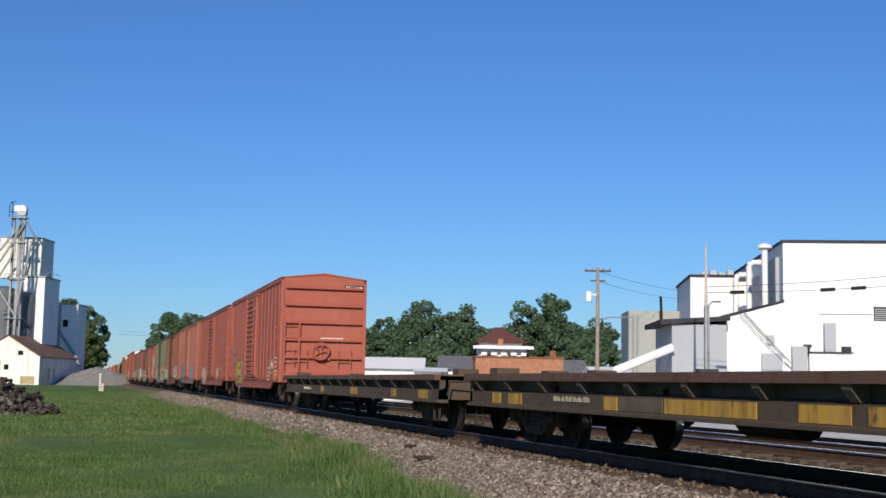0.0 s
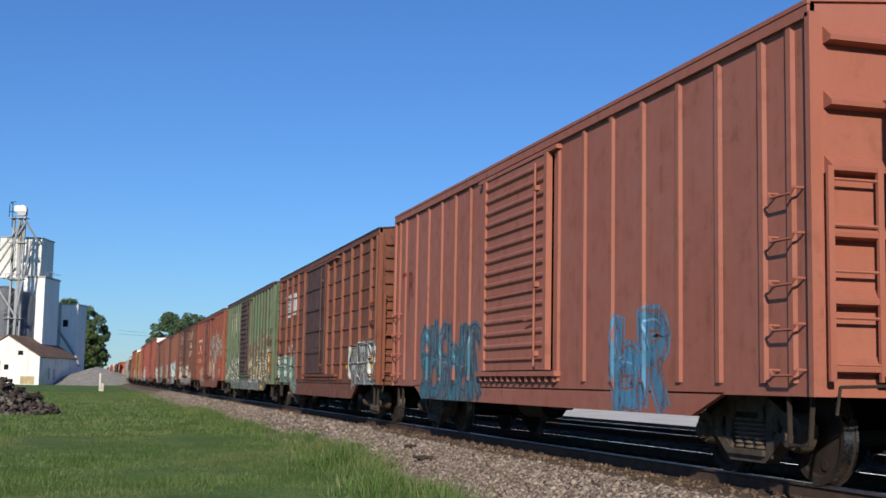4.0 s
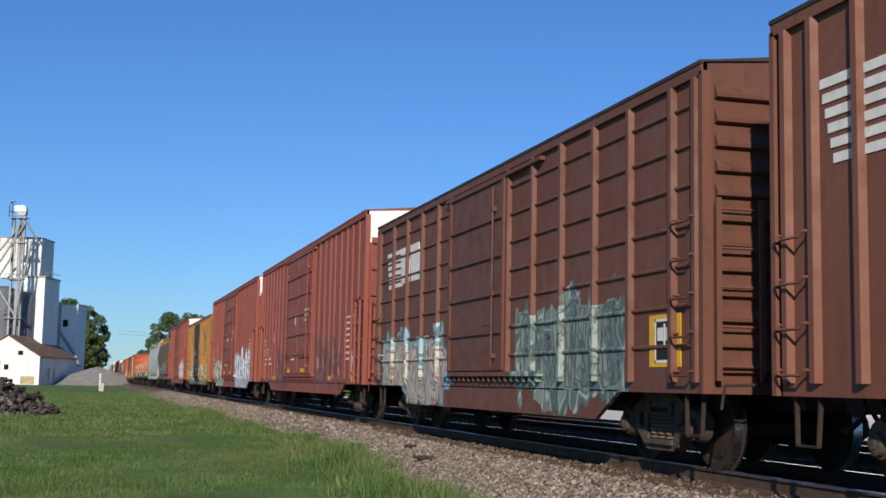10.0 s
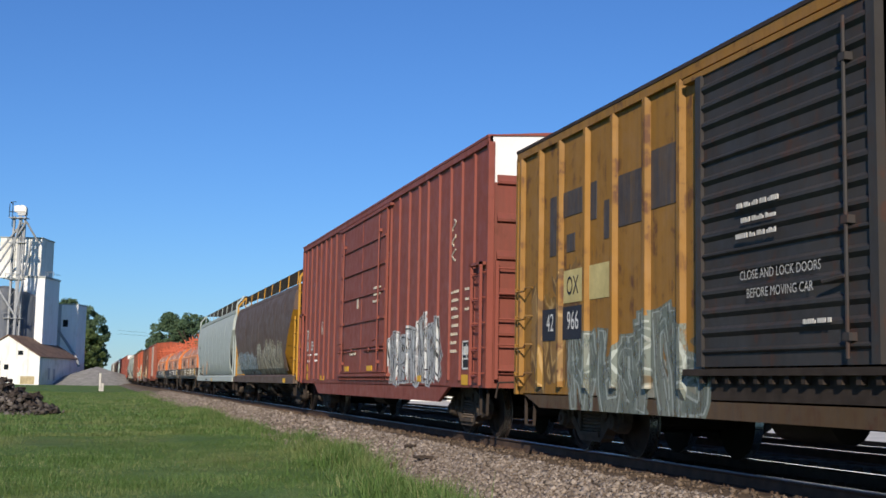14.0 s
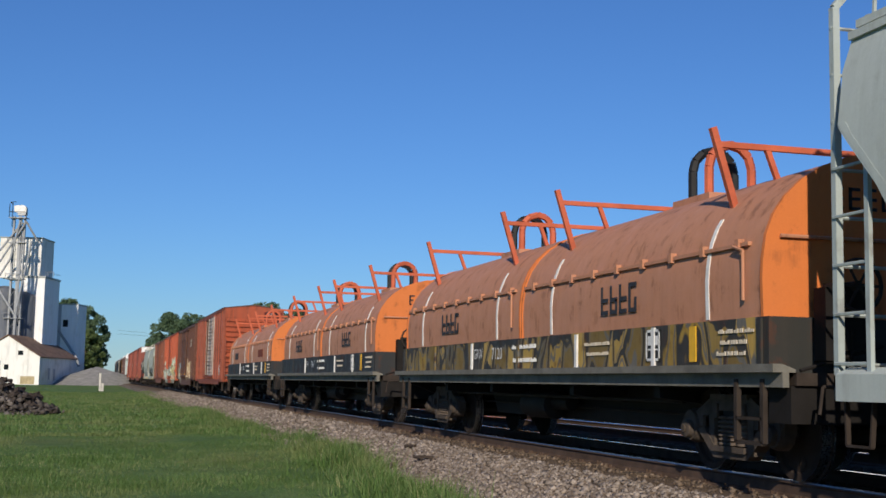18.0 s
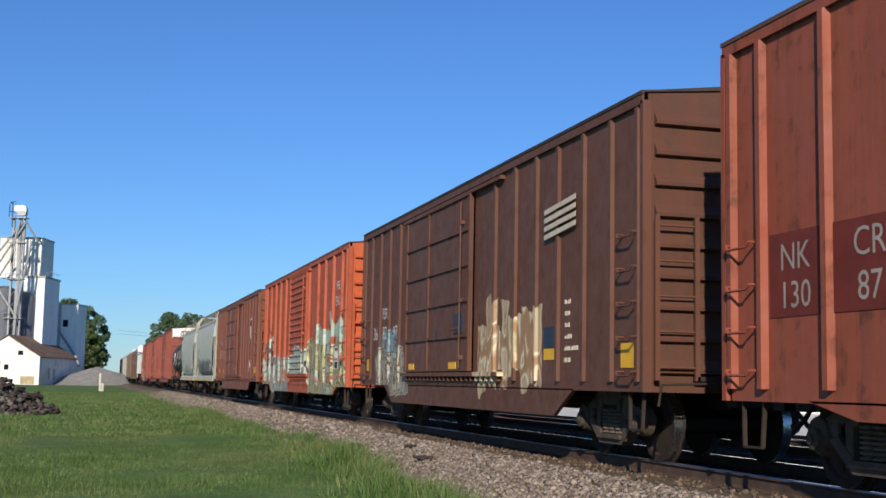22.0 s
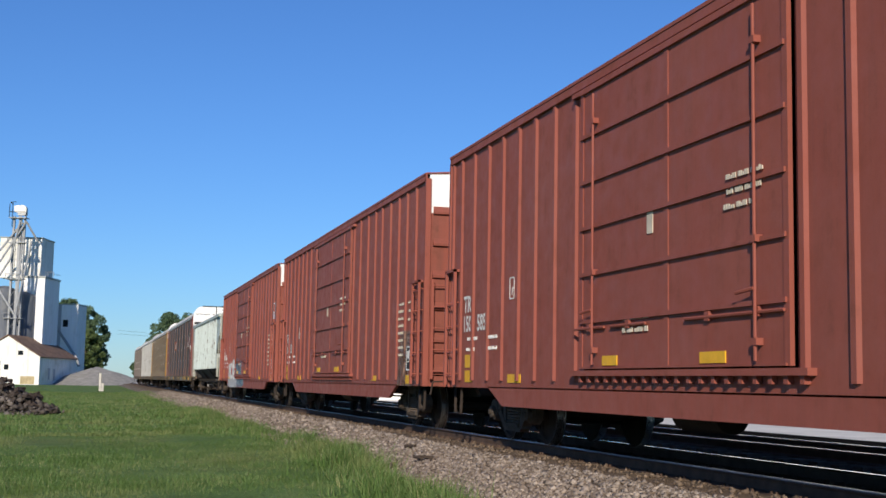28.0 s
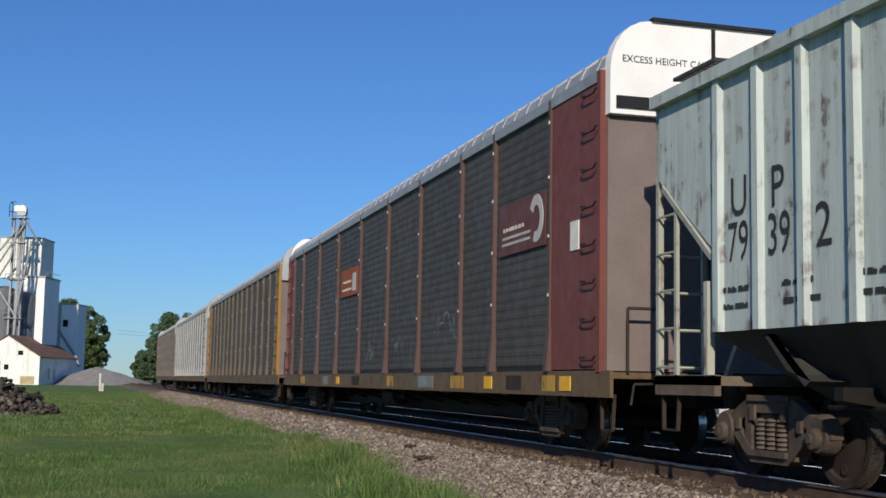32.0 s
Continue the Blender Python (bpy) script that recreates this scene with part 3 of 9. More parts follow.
for y, z in ((5.0, 2.2), (8.0, 1.6)):
    bm = B()
    box(bm, -0.02, 0.03, y, y + 0.9, 0.3 + z * 0.3, 2.4 + z * 0.3)
    part("door", bm, M_GREYWALL, sh)
bm = B()
box(bm, -3.3, -0.8, -0.05, 0.0, 0.1, 1.5)
part("stained_boards", bm, plain("bare_boards", (0.42, 0.34, 0.2), 0.85, 0, 0.4, 1.5), sh)

# elevator tower
tw = thing("grain_elevator", "tall white concrete grain elevator tower with a headhouse", "grain elevator", at(-75.0, 232))
bm = B()
box(bm, -4.3, 0.0, 0.0, 9.0, 0, 20.0)
part("tower_wall", bm, M_WALL, tw)
bm = B()
box(bm, -4.45, 0.15, -0.15, 9.15, 20.0, 20.35)
part("ledge", bm, M_BLOCK, tw)
bm = B()
box(bm, -9.2, -1.3, 1.0, 8.4, 20.0, 27.6)
part("headhouse", bm, M_WALLOLD, tw)
bm = B()
box(bm, -9.35, -1.15, 0.85, 8.55, 27.6, 27.8)
part("headhouse_roof", bm, M_BLOCK, tw)
for x in (-6.4, -3.6):
    bm = B()
    box(bm, x, x + 0.16, 0.9, 1.0, 20.3, 27.5)
    part("pilaster", bm, M_BLOCK, tw)
bm = B()
for x in (-0.2, 0.9):
    path(bm, [(x, 2, 20.3), (x, 2, 21.3)], 0.06)
path(bm, [(-0.2, 2, 21.3), (0.9, 2, 21.3)], 0.06)
path(bm, [(0.05, -0.1, 20.3), (0.05, -0.1, 21.2), (0.05, 9, 21.2)], 0.05)
part("roof_railing", bm, M_PIPE, tw)
bm = B()
box(bm, -2.9, -2.3, -0.06, 0.02, 9.5, 10.6)
part("stain_plate", bm, M_BLOCK, tw)

a3 = thing("grain_annex", "white concrete grain annex with a slanting spout", "grain elevator", at(-73.2, 248))
bm = B()
box(bm, -3.3, 0.0, 0, 6.0, 0, 15.9)
part("tower_wall", bm, M_WALL, a3)
bm = B()
box(bm, -3.4, 0.1, -0.1, 6.1, 15.9, 16.15)
part("ledge", bm, M_BLOCK, a3)
bm = B()
box(bm, -8.5, -3.3, 1.0, 6.0, 0, 16.1)
part("link_wall", bm, M_GREYWALL, a3)
bm = B()
box(bm, -2.9, -1.9, -0.1, 0.05, 11.5, 12.9)
part("window", bm, M_WINDOW, a3)
bm = B()
path(bm, [(-4.6, -0.7, 12.2), (0.4, -0.7, 5.2), (0.9, -0.7, 3.6)], 0.28, 8)
path(bm, [(0.4, -0.7, 5.2), (-0.4, -0.7, 3.7)], 0.22, 8)
part("spout", bm, M_PIPE, a3)

M_LEG = plain("galvanised_leg", (0.3, 0.31, 0.32), 0.6, 0.1, 0.2, 1.5)
lg = thing("elevator_leg", "steel bucket elevator leg with slanting spouts", "conveyor", at(-79.2, 227))
bm = B()
for x, wd in ((-0.75, 0.35), (0.35, 0.5), (1.35, 0.22)):
    box(bm, x, x + wd, 0, 0.5, 0, 31.0)
for i in range(14):
    path(bm, [(-0.75, 0.2, 4 + i * 2.0), (0.85, 0.2, 5.6 + i * 2.0)], 0.04, 4)
part("leg_casing", bm, M_LEG, lg)
bm = B()
turned(bm, [(-0.45, 0.5), (-0.4, 0.8), (0.4, 0.8), (0.45, 0.5)], "y", 16, (0.9, 0.3, 32.3))
box(bm, 0.1, 1.7, -0.2, 0.7, 31.2, 32.2)
prism(bm, [(-0.6, 32.9), (0.3, 33.1), (0.6, 32.6), (0.1, 31.6), (-0.5, 31.8)], -0.2, 0.6, "y")
part("leg_head", bm, M_WALLOLD, lg)
bm = B()
box(bm, -1.3, 2.0, -0.8, 1.2, 30.6, 30.7)
part("service_platform", bm, M_PIPE, lg)
for pts in (((-1.2, -0.8, 30.7), (-1.2, -0.8, 33.2)), ((1.9, -0.8, 30.7), (1.9, -0.8, 31.7)), ((-1.2, -0.8, 31.7), (1.9, -0.8, 31.7)), ((-0.9, 0, 33.2), (-1.3, 0, 33.6), (-0.3, 0, 33.7)), ((-0.75, -0.4, 29.0), (-0.75, -0.4, 33.4))):
    bm = B()
    path(bm, pts, 0.07)
    part("platform_rail", bm, M_STEEL, lg)
for z in (12.0, 19.2, 26.0):
    bm = B()
    box(bm, -1.4, 1.9, -0.5, 0.9, z, z + 0.12)
    path(bm, [(-1.4, -0.5, z), (-1.4, -0.5, z + 1.0), (1.9, -0.5, z + 1.0), (1.9, -0.5, z)], 0.05)
    part("landing", bm, M_PIPE, lg)
for pts in (((1.6, 0.2, 30.2), (3.4, 2.0, 26.6)), ((1.2, -0.3, 29.8), (-5.0, -0.3, 21.5)), ((1.7, -0.4, 29.6), (-4.4, -0.4, 19.4)), ((-3.0, -0.4, 18.0), (1.2, -0.8, 12.0)), ((0.8, -0.6, 30.0), (-0.6, -0.6, 23.0), (-3.5, -0.6, 18.0)), ((1.2, 0.3, 29.8), (0.9, -0.8, 8.0)), ((2.6, 1.0, 26.5), (1.1, -0.8, 14.0))):
    bm = B()
    path(bm, pts, 0.19, 8)
    part("spout", bm, M_LEG, lg)
for i, (x, h) in enumerate(((-5.6, 17.2), (-3.2, 16.4))):
    bm = B()
    turned(bm, [(0, 2.2), (h, 2.2), (h + 0.3, 2.1), (h + 0.9, 0.6)], "z", 28)
    solid("grain_bin", bm, M_BINWALL, "grey round grain bin of corrugated steel", "grain bin", at(-81.4 + i * 2.6, 229 + i * 2.5), "bins by the elevator", smooth=30)

# gravel pile and post
bm = B()
n1, n2 = 28, 9
top = bm.verts.new((0, 0, 3.55))
prev = None
for j in range(1, n2 + 1):
    q = j / n2
    ring = []
    for i in range(n1):
        a = i * 2 * math.pi / n1
        rr = q * (10.6 + 0.5 * math.sin(a * 3) + 0.4 * math.cos(a * 2 + 1))
        z = 3.6 * (1 - q) + 0.14 * noise.noise((math.cos(a) * rr, math.sin(a) * rr, 1.0)) * (q < 0.99)
        ring.append(bm.verts.new((math.cos(a) * rr * 1.1, math.sin(a) * rr, max(0.0, z))))
    for i in range(n1):
        k = (i + 1) % n1
        if prev:
            bm.faces.new((prev[i], ring[i], ring[k], prev[k]))
        else:
            bm.faces.new((top, ring[i], ring[k]))
    prev = ring
solid("gravel_mound", bm, plain("grey_gravel", (0.31, 0.295, 0.27), 0.95, 0.0, 0.3, 1.2, 0.9, 0.15), "cone-shaped heap of grey gravel on the grass", "gravel heap", at(-65.4, 236), smooth=50)
for i, (u, w, h) in enumerate(((-38.4, 140, 2.0), (-38.0, 139.6, 0.9))):
    bm = B()
    box(bm, -0.12, 0.12, -0.12, 0.12, 0, h)
    solid("marker_post", bm, plain("weathered_white_post", (0.5, 0.47, 0.42), 0.8), "weathered pale marker post in the grass", "post", at(u, w), "posts by the track")

# heap of old ties
hp = random.Random(21)
M_OLDTIE = plain("old_tie_wood", (0.055, 0.043, 0.036), 0.95, 0.0, 0.5, 5, 0.8, 0.02)
bm = B()
box(bm, -0.11, 0.11, -1.2, 1.2, -0.09, 0.09)
for v in bm.verts:
    v.co += Vector((hp.uniform(-0.02, 0.02), hp.uniform(-0.1, 0.1), hp.uniform(-0.02, 0.02)))
log_mesh = mesh_of("old_tie", bm, M_OLDTIE)
bm = B()
box(bm, -0.08, 0.08, -0.1, 0.1, -0.07, 0.07)
for v in bm.verts:
    v.co += Vector((hp.uniform(-0.04, 0.04), hp.uniform(-0.07, 0.07), hp.uniform(-0.04, 0.04)))
stub_mesh = mesh_of("old_tie", bm, M_OLDTIE)
heap = thing("tie_heap", "heap of dark broken timber and rubble on the grass", "rubble heap", at(-17.6, 51.5))
for i in range(290):
    u = min(hp.gauss(-0.6, 1.0), hp.uniform(0.6, 1.5))
    lim = max(0.08, 1.45 * (1 - abs(u + 1.0) / 3.2)) if u < 0.9 else 0.45 * max(0.2, 1 - (u - 0.9) / 1.8)
    z = 0.08 + hp.uniform(0, 1) ** 1.2 * lim
    part("old_tie", log_mesh if hp.random() < 0.02 else stub_mesh, None, heap, "",
         pose(u, hp.gauss(0, 0.8), z, hp.uniform(-25, 25), hp.uniform(-25, 25), hp.uniform(0, 180)))

count = 2600
hu = np.minimum(rg.normal(-0.7, 1.1, count), rg.uniform(0.7, 1.6, count))
lim = np.where(hu < 0.9, np.maximum(0.1, 1.4 * (1 - np.abs(hu + 1.0) / 3.2)), 0.42 * np.maximum(0.2, 1 - (hu - 0.9) / 1.8))
hv = rg.normal(0, 0.8, count)
hz = rg.uniform(0, 1, count) * lim * np.clip(1.15 - np.abs(hv) / 2.2, 0.1, 1)
size = rg.uniform(0.06, 0.2, count)
chunk = np.array([(1, 0, 0), (-1, 0, 0), (0, 1, 0), (0, -1, 0), (0, 0, 0.7), (0, 0, -0.7)], float)[None] * rg.uniform(0.6, 1.4, (count, 6, 1)) + rg.normal(0, 0.2, (count, 6, 3))
chunk = chunk * size[:, None, None] + np.stack([hu, hv, hz], -1)[:, None]
tris = np.array([(0, 2, 4), (2, 1, 4), (1, 3, 4), (3, 0, 4), (2, 0, 5), (1, 2, 5), (3, 1, 5), (0, 3, 5)])[None] + (np.arange(count) * 6)[:, None, None]
rb = scatter("rubble", chunk.reshape(-1, 3), tris.reshape(-1, 3), stone_material("dark_rubble", (0.05, 0.042, 0.036), (0.085, 0.072, 0.062), (0.15, 0.13, 0.115)), "dark broken rubble heaped on the grass", "rubble")
rb.matrix_world = at(-17.6, 51.5)


# ---------------------------------------------------------------- trees
M_BARK = plain("bark", (0.09, 0.065, 0.05), 0.9, 0.0, 0.4, 3)
M_LEAF = leaf_material("tree_leaves", (0.085, 0.14, 0.08), (0.175, 0.255, 0.13))
M_LEAF2 = leaf_material("yellowish_leaves", (0.08, 0.125, 0.05), (0.2, 0.25, 0.085))


def tree(u, w, h, r, seed, label, low=0.25, leaf=0.42, count=5200, mat=None, squash=1.0):
    rr = random.Random(seed)
    g = np.random.default_rng(seed)
    t = thing("tree", label, "tree", at(u, w), "trees round the town")
    bm = B()
    z, p = 0.0, Vector((0, 0, 0))
    rad = 0.035 * h
    pts = [p.copy()]
    while z < h * 0.7:
        z += h * 0.12
        pts.append(Vector((rr.uniform(-0.2, 0.2), rr.uniform(-0.2, 0.2), z)))
    for i, (a, b2) in enumerate(zip(pts, pts[1:])):
        rod(bm, a, b2, rad * (1 - i * 0.13), 8)
    for i in range(9):
        s = pts[min(len(pts) - 1, 2 + i % 4)]
        a = rr.uniform(0, 6.28)
        mid = s + Vector((math.cos(a) * r * 0.4, math.sin(a) * r * 0.4, h * 0.1))
        rod(bm, s, mid, rad * 0.35, 5)
        rod(bm, mid, mid + Vector((math.cos(a) * r * 0.35, math.sin(a) * r * 0.35, h * 0.12)), rad * 0.2, 5)
    part("trunk", bm, M_BARK, t)
    # clumps of leaves
    k = 80
    cs = []
    while len(cs) < k:
        d = g.normal(0, 1, 3)
        d /= np.linalg.norm(d)
        q = g.uniform(0.35, 1.0) ** 0.5
        zc = h * (low + (1 - low) / 2)
        prof = 1.0 - 0.25 * max(0.0, d[2])
        cs.append((d[0] * r * q * prof * squash, d[1] * r * q * prof, zc + d[2] * h * (1 - low) / 2 * q * 0.93, g.uniform(0.16, 0.34) * r))
    cs = np.array(cs)
    pick = g.integers(0, k, count)
    off = g.normal(0, 1, (count, 3))
    off /= np.linalg.norm(off, axis=1, keepdims=True)
    off *= g.uniform(0.3, 1.0, (count, 1)) ** 0.4
    ctr = cs[pick, :3] + off * cs[pick, 3:4] * np.array([1, 1, 0.75])
    ctr[:, 2] = np.maximum(ctr[:, 2], 0.3)
    nrm = g.normal(0, 1, (count, 3)) + off * 0.8
    nrm /= np.linalg.norm(nrm, axis=1, keepdims=True)
    e1 = np.cross(nrm, g.normal(0, 1, (count, 3)))
    e1 /= np.linalg.norm(e1, axis=1, keepdims=True)
    e2 = np.cross(nrm, e1)
    s = (g.uniform(0.6, 1.3, count) * leaf)[:, None]
    quad = np.stack([ctr - e1 * s * 0.5, ctr + e2 * s * 0.35, ctr + e1 * s * 0.6, ctr - e2 * s * 0.3], 1)
    f = np.arange(count * 4).reshape(-1, 4)
    me = bpy.data.meshes.new("crown")
    me.from_pydata(quad.reshape(-1, 3).tolist(), [], f.tolist())
    me.materials.append(mat or M_LEAF)
    part("crown", me, None, t, "ragged crown of many small leaves")
    return t


TREES = ((-86.0, 300, 19.0, 5.4, 0.08), (-84.0, 292, 13.0, 4.0, 0.05), (-94.0, 312, 22.5, 5.0, 0.1), (-73.0, 332, 20.0, 5.5, 0.15), (-66.5, 330, 20.2, 5.5, 0.2), (-79.5, 345, 13.0, 4.6, 0.06),
         (-84.0, 352, 9.5, 3.4, 0.05), (-60.5, 332, 17.5, 4.5, 0.2), (-35.0, 250, 18.6, 5.0, 0.2), (-29.5, 255, 16.5, 4.5, 0.2))
for i, (u, w, h, r, low) in enumerate(TREES):
    tree(u, w, h, r, 40 + i, "tall broad-leaved tree in full summer leaf", low, 0.6, 13000, M_LEAF2 if i == 1 else None)
TOWN = ((-11.5, 176, 9.8, 3.6), (-7.5, 172, 11.0, 3.8), (-2.8, 170, 13.0, 4.4), (2.2, 172, 13.2, 4.2), (5.6, 178, 10.2, 3.4), (9.0, 182, 10.5, 3.4), (11.8, 170, 13.2, 3.6), (15.2, 171, 14.3, 4.0),
        (19.0, 176, 11.5, 3.8), (22.8, 180, 11.2, 3.8), (-0.5, 150, 7.5, 3.0), (16.5, 150, 6.5, 2.6))
for i, (u, w, h, r) in enumerate(TOWN):
    tree(u, w, h, r, 70 + i, "leafy green town tree behind low houses", 0.04, 0.42, 11000)

# ---------------------------------------------------------------- factory side
fb = thing("white_factory", "white metal-sided factory hall with a dark roof edge", "factory building", at(23.6, 85, GRADE, -5.7))
bm = B()
box(bm, 0, 26, 0, 30, 0, 11.75)
part("hall_wall", bm, M_METALWALL, fb)
bm = B()
box(bm, -0.08, 26.1, -0.08, 30, 11.75, 11.95)
part("roof_edge", bm, M_DARKROOF, fb)
bm = B()
prism(bm, [(-3.9, 0), (0.0, 0), (0.0, 7.6), (-3.9, 6.5)], -0.3, 6.0, "y")
part("lean_to", bm, M_METALWALL, fb)
bm = B()
prism(bm, [(-4.3, 6.45), (0.0, 7.65), (0.0, 7.75), (-4.3, 6.6)], -0.5, 6.2, "y")
part("lean_to_roof", bm, M_DARKROOF, fb)
for y0, y1, z in ((1.0, 8.0, 10.9), (8.0, 16.0, 10.3), (16.0, 24.0, 9.7)):
    bm = B()
    box(bm, -0.25, 0.0, y0 + 0.6, y1 - 0.6, 7.6, z)
    part("grey_panel", bm, M_GREYWALL, fb)
for x, y, z in ((-0.9, 2.2, 11.5), (-1.15, 8.0, 10.9), (-1.3, 14.0, 10.5)):
    bm = B()
    path(bm, [(x, y, 7.0), (x, y, z)], 0.22, 12)
    if y > 3:
        path(bm, [(x, y, z), (x + 0.2, y, z + 0.25), (x + 1.4, y, z + 0.25)], 0.22, 12)
    else:
        turned(bm, [(z, 0.3), (z + 0.1, 0.55), (z + 0.3, 0.5), (z + 0.5, 0.1)], "z", 14, (x, y, 0))
    part("duct", bm, M_WPIPE, fb, "white exhaust duct", None, 40)
for x0, x1, z0, z1, mt, nm in ((6.05, 8.6, 6.4, 7.3, M_DARKROOF, "window"), (2.64, 3.4, 4.16, 6.18, M_GREYWALL, "wall_duct"), (0.47, 1.47, 2.7, 4.56, M_GREYWALL, "cabinet"), (1.6, 4.4, 2.7, 4.12, M_METALWALL, "annex_wall"),
                              (3.85, 4.4, 4.24, 4.6, M_DARKROOF, "vent"), (1.3, 1.75, 4.5, 4.7, M_DARKROOF, "vent"), (-1.2, -0.72, 4.7, 5.3, M_GREYWALL, "lamp_box"), (-1.6, -0.2, 2.6, 4.05, M_GREYWALL, "cabinet")):
    bm = B()
    box(bm, x0, x1, -0.55 if nm not in ("window",) else -0.06, 0.0 if nm != "lamp_box" else -0.3, z0, z1)
    part(nm, bm, mt, fb)
bm = B()
box(bm, 1.5, 4.5, -0.7, 0.0, 4.12, 4.22)
box(bm, 6.0, 8.7, -0.12, 0.0, 7.3, 7.36)
box(bm, 2.4, 6.0, -0.03, 0.0, 6.8, 6.84)
part("trim", bm, M_DARKROOF, fb)
for i in range(6):
    bm = B()
    box(bm, 6.1, 8.55, -0.12, -0.07, 6.46 + i * 0.14, 6.52 + i * 0.14)
    part("louvre_slat", bm, M_GREYWALL, fb)
bm = B()
path(bm, [(-2.8, -0.6, 6.86), (0.46, -0.6, 3.3)], 0.045, 6)
path(bm, [(-3.05, -0.6, 6.7), (0.2, -0.6, 3.1)], 0.03, 6)
part("service_pipe", bm, M_PIPE, fb)

f2 = thing("white_annex", "white block annex of the factory with a flat roof", "factory building", at(20.2, 100, GRADE, -5.7))
bm = B()
box(bm, 0, 6, 0, 12, 0, 10.6)
part("wall", bm, M_METALWALL, f2)
bm = B()
box(bm, -0.1, 6.1, -0.1, 12.1, 10.6, 10.8)
part("roof_edge", bm, M_DARKROOF, f2)
bm = B()
for i in range(4):
    box(bm, 1.0 + i * 0.7, 1.5 + i * 0.7, 1, 1.6, 10.8, 11.1 + 0.15 * (i % 2))
part("roof_vent", bm, M_PIPE, f2)
f3 = thing("grey_shed", "grey metal shed with a dark flat roof", "shed", at(15.7, 84, GRADE, -2.0))
bm = B()
box(bm, 0, 3.7, 0, 8, 0, 5.9)
part("wall", bm, M_GREYWALL, f3)
bm = B()
prism(bm, [(-0.8, 5.85), (3.9, 6.2), (3.9, 6.5), (-0.8, 6.2)], -0.3, 8.2, "y")
part("roof", bm, M_DARKROOF, f3)
bm = B()
path(bm, [(-4.0, -0.5, 2.6), (0.0, -0.5, 4.3)], 0.3, 8)
part("spout", bm, M_WPIPE, f3)
f4 = thing("block_tower", "grey concrete block building", "building", at(16.7, 110, GRADE, -2.0))
bm = B()
box(bm, 0, 5.2, 0, 6, 0, 8.4)
part("wall", bm, M_BLOCK, f4)
for x in (0.35, 0.75):
    bm = B()
    path(bm, [(x, -0.15, 0), (x, -0.15, 8.0)], 0.08)
    part("downpipe", bm, M_PIPE, f4)
bm = B()
path(bm, [(3.0, -1.0, 2.0), (2.7, -1.0, 9.6)], 0.12)
part("flue", bm, M_STEEL, f4)

# low town buildings
bb = thing("brick_building", "long low orange brick building", "building", at(2.8, 100))
bm = B()
box(bm, 0, 7.1, 0, 8, 0, 3.75)
part("wall", bm, M_BRICK, bb)
bm = B()
box(bm, -0.1, 7.2, -0.1, 8.1, 3.75, 3.87)
box(bm, 6.1, 6.6, 1, 2, 3.87, 4.4)
part("parapet", bm, plain("brick_coping", (0.22, 0.1, 0.06), 0.85), bb)


def cottage(u, w, wide, eave, ridge, wall, roof, label, hip=True, deep=8.0):
    h = thing("house", label, "house", at(u, w), "houses of the town")
    bm = B()
    box(bm, 0, wide, 0, deep, 0, eave)
    part("wall", bm, wall, h)
    bm = B()
    o = 0.5
    base = [bm.verts.new(p) for p in ((-o, -o, eave), (wide + o, -o, eave), (wide + o, deep + o, eave), (-o, deep + o, eave))]
    if hip:
        apex = [bm.verts.new((wide * 0.45, deep / 2, ridge)), bm.verts.new((wide * 0.55, deep / 2, ridge))]
    else:
        apex = [bm.verts.new((-o, deep / 2, ridge)), bm.verts.new((wide + o, deep / 2, ridge))]
    a, b2, c2, d2 = base
    bm.faces.new((a, b2, apex[1], apex[0]))
    bm.faces.new((c2, d2, apex[0], apex[1]))
    bm.faces.new((a, apex[0], d2))
    bm.faces.new((b2, c2, apex[1]))
    bm.faces.new((a, d2, c2, b2))
    part("roof", bm, roof, h)
    k = max(2, int(wide / 1.6))
    for i in range(k):
        x = wide * (i + 0.5) / k
        bm = B()
        box(bm, x - 0.35, x + 0.35, -0.04, 0.02, eave * 0.45, eave * 0.8)
        wn2 = part("window", bm, M_WINDOW, h)
        bm = B()
        box(bm, x - 0.42, x + 0.42, -0.05, -0.02, eave * 0.42, eave * 0.45)
        part("sill", bm, M_WPIPE, wn2)
    return h


M_GREYROOF = plain("grey_shingles", (0.16, 0.16, 0.17), 0.9, 0.0, 0.3, 2)
hs = cottage(3.7, 120, 4.2, 5.6, 7.3, M_WALL, plain("brown_shingles", (0.14, 0.06, 0.045), 0.9, 0.0, 0.3, 2), "house with a brown hipped roof and white porch")
bm = B()
box(bm, -0.6, 5.2, -1.2, -0.2, 5.0, 5.3)
part("porch_roof", bm, M_WPIPE, hs)
bm = B()
for i in range(5):
    box(bm, 0.2 + i * 0.95, 0.75 + i * 0.95, -0.5, -0.2, 4.4, 5.0)
part("porch_window", bm, M_WALL, hs)
bm = B()
box(bm, 1.8, 2.3, -0.6, -0.2, 5.3, 6.0)
part("chimney", bm, M_BRICK, hs)
cottage(0.2, 112, 3.8, 2.9, 4.2, M_WALL, M_GREYROOF, "white cottage with a grey shingle roof", False)
cottage(10.4, 112, 2.6, 2.6, 4.0, M_WALL, M_GREYROOF, "small white house with a grey roof", False)
cottage(-7.5, 110, 5.6, 2.8, 3.9, M_METALWALL, M_METALWALL, "long low white metal shop", False)
cottage(-1.9, 108, 2.0, 2.6, 3.0, M_METALWALL, M_METALWALL, "small plain white store shed", False)
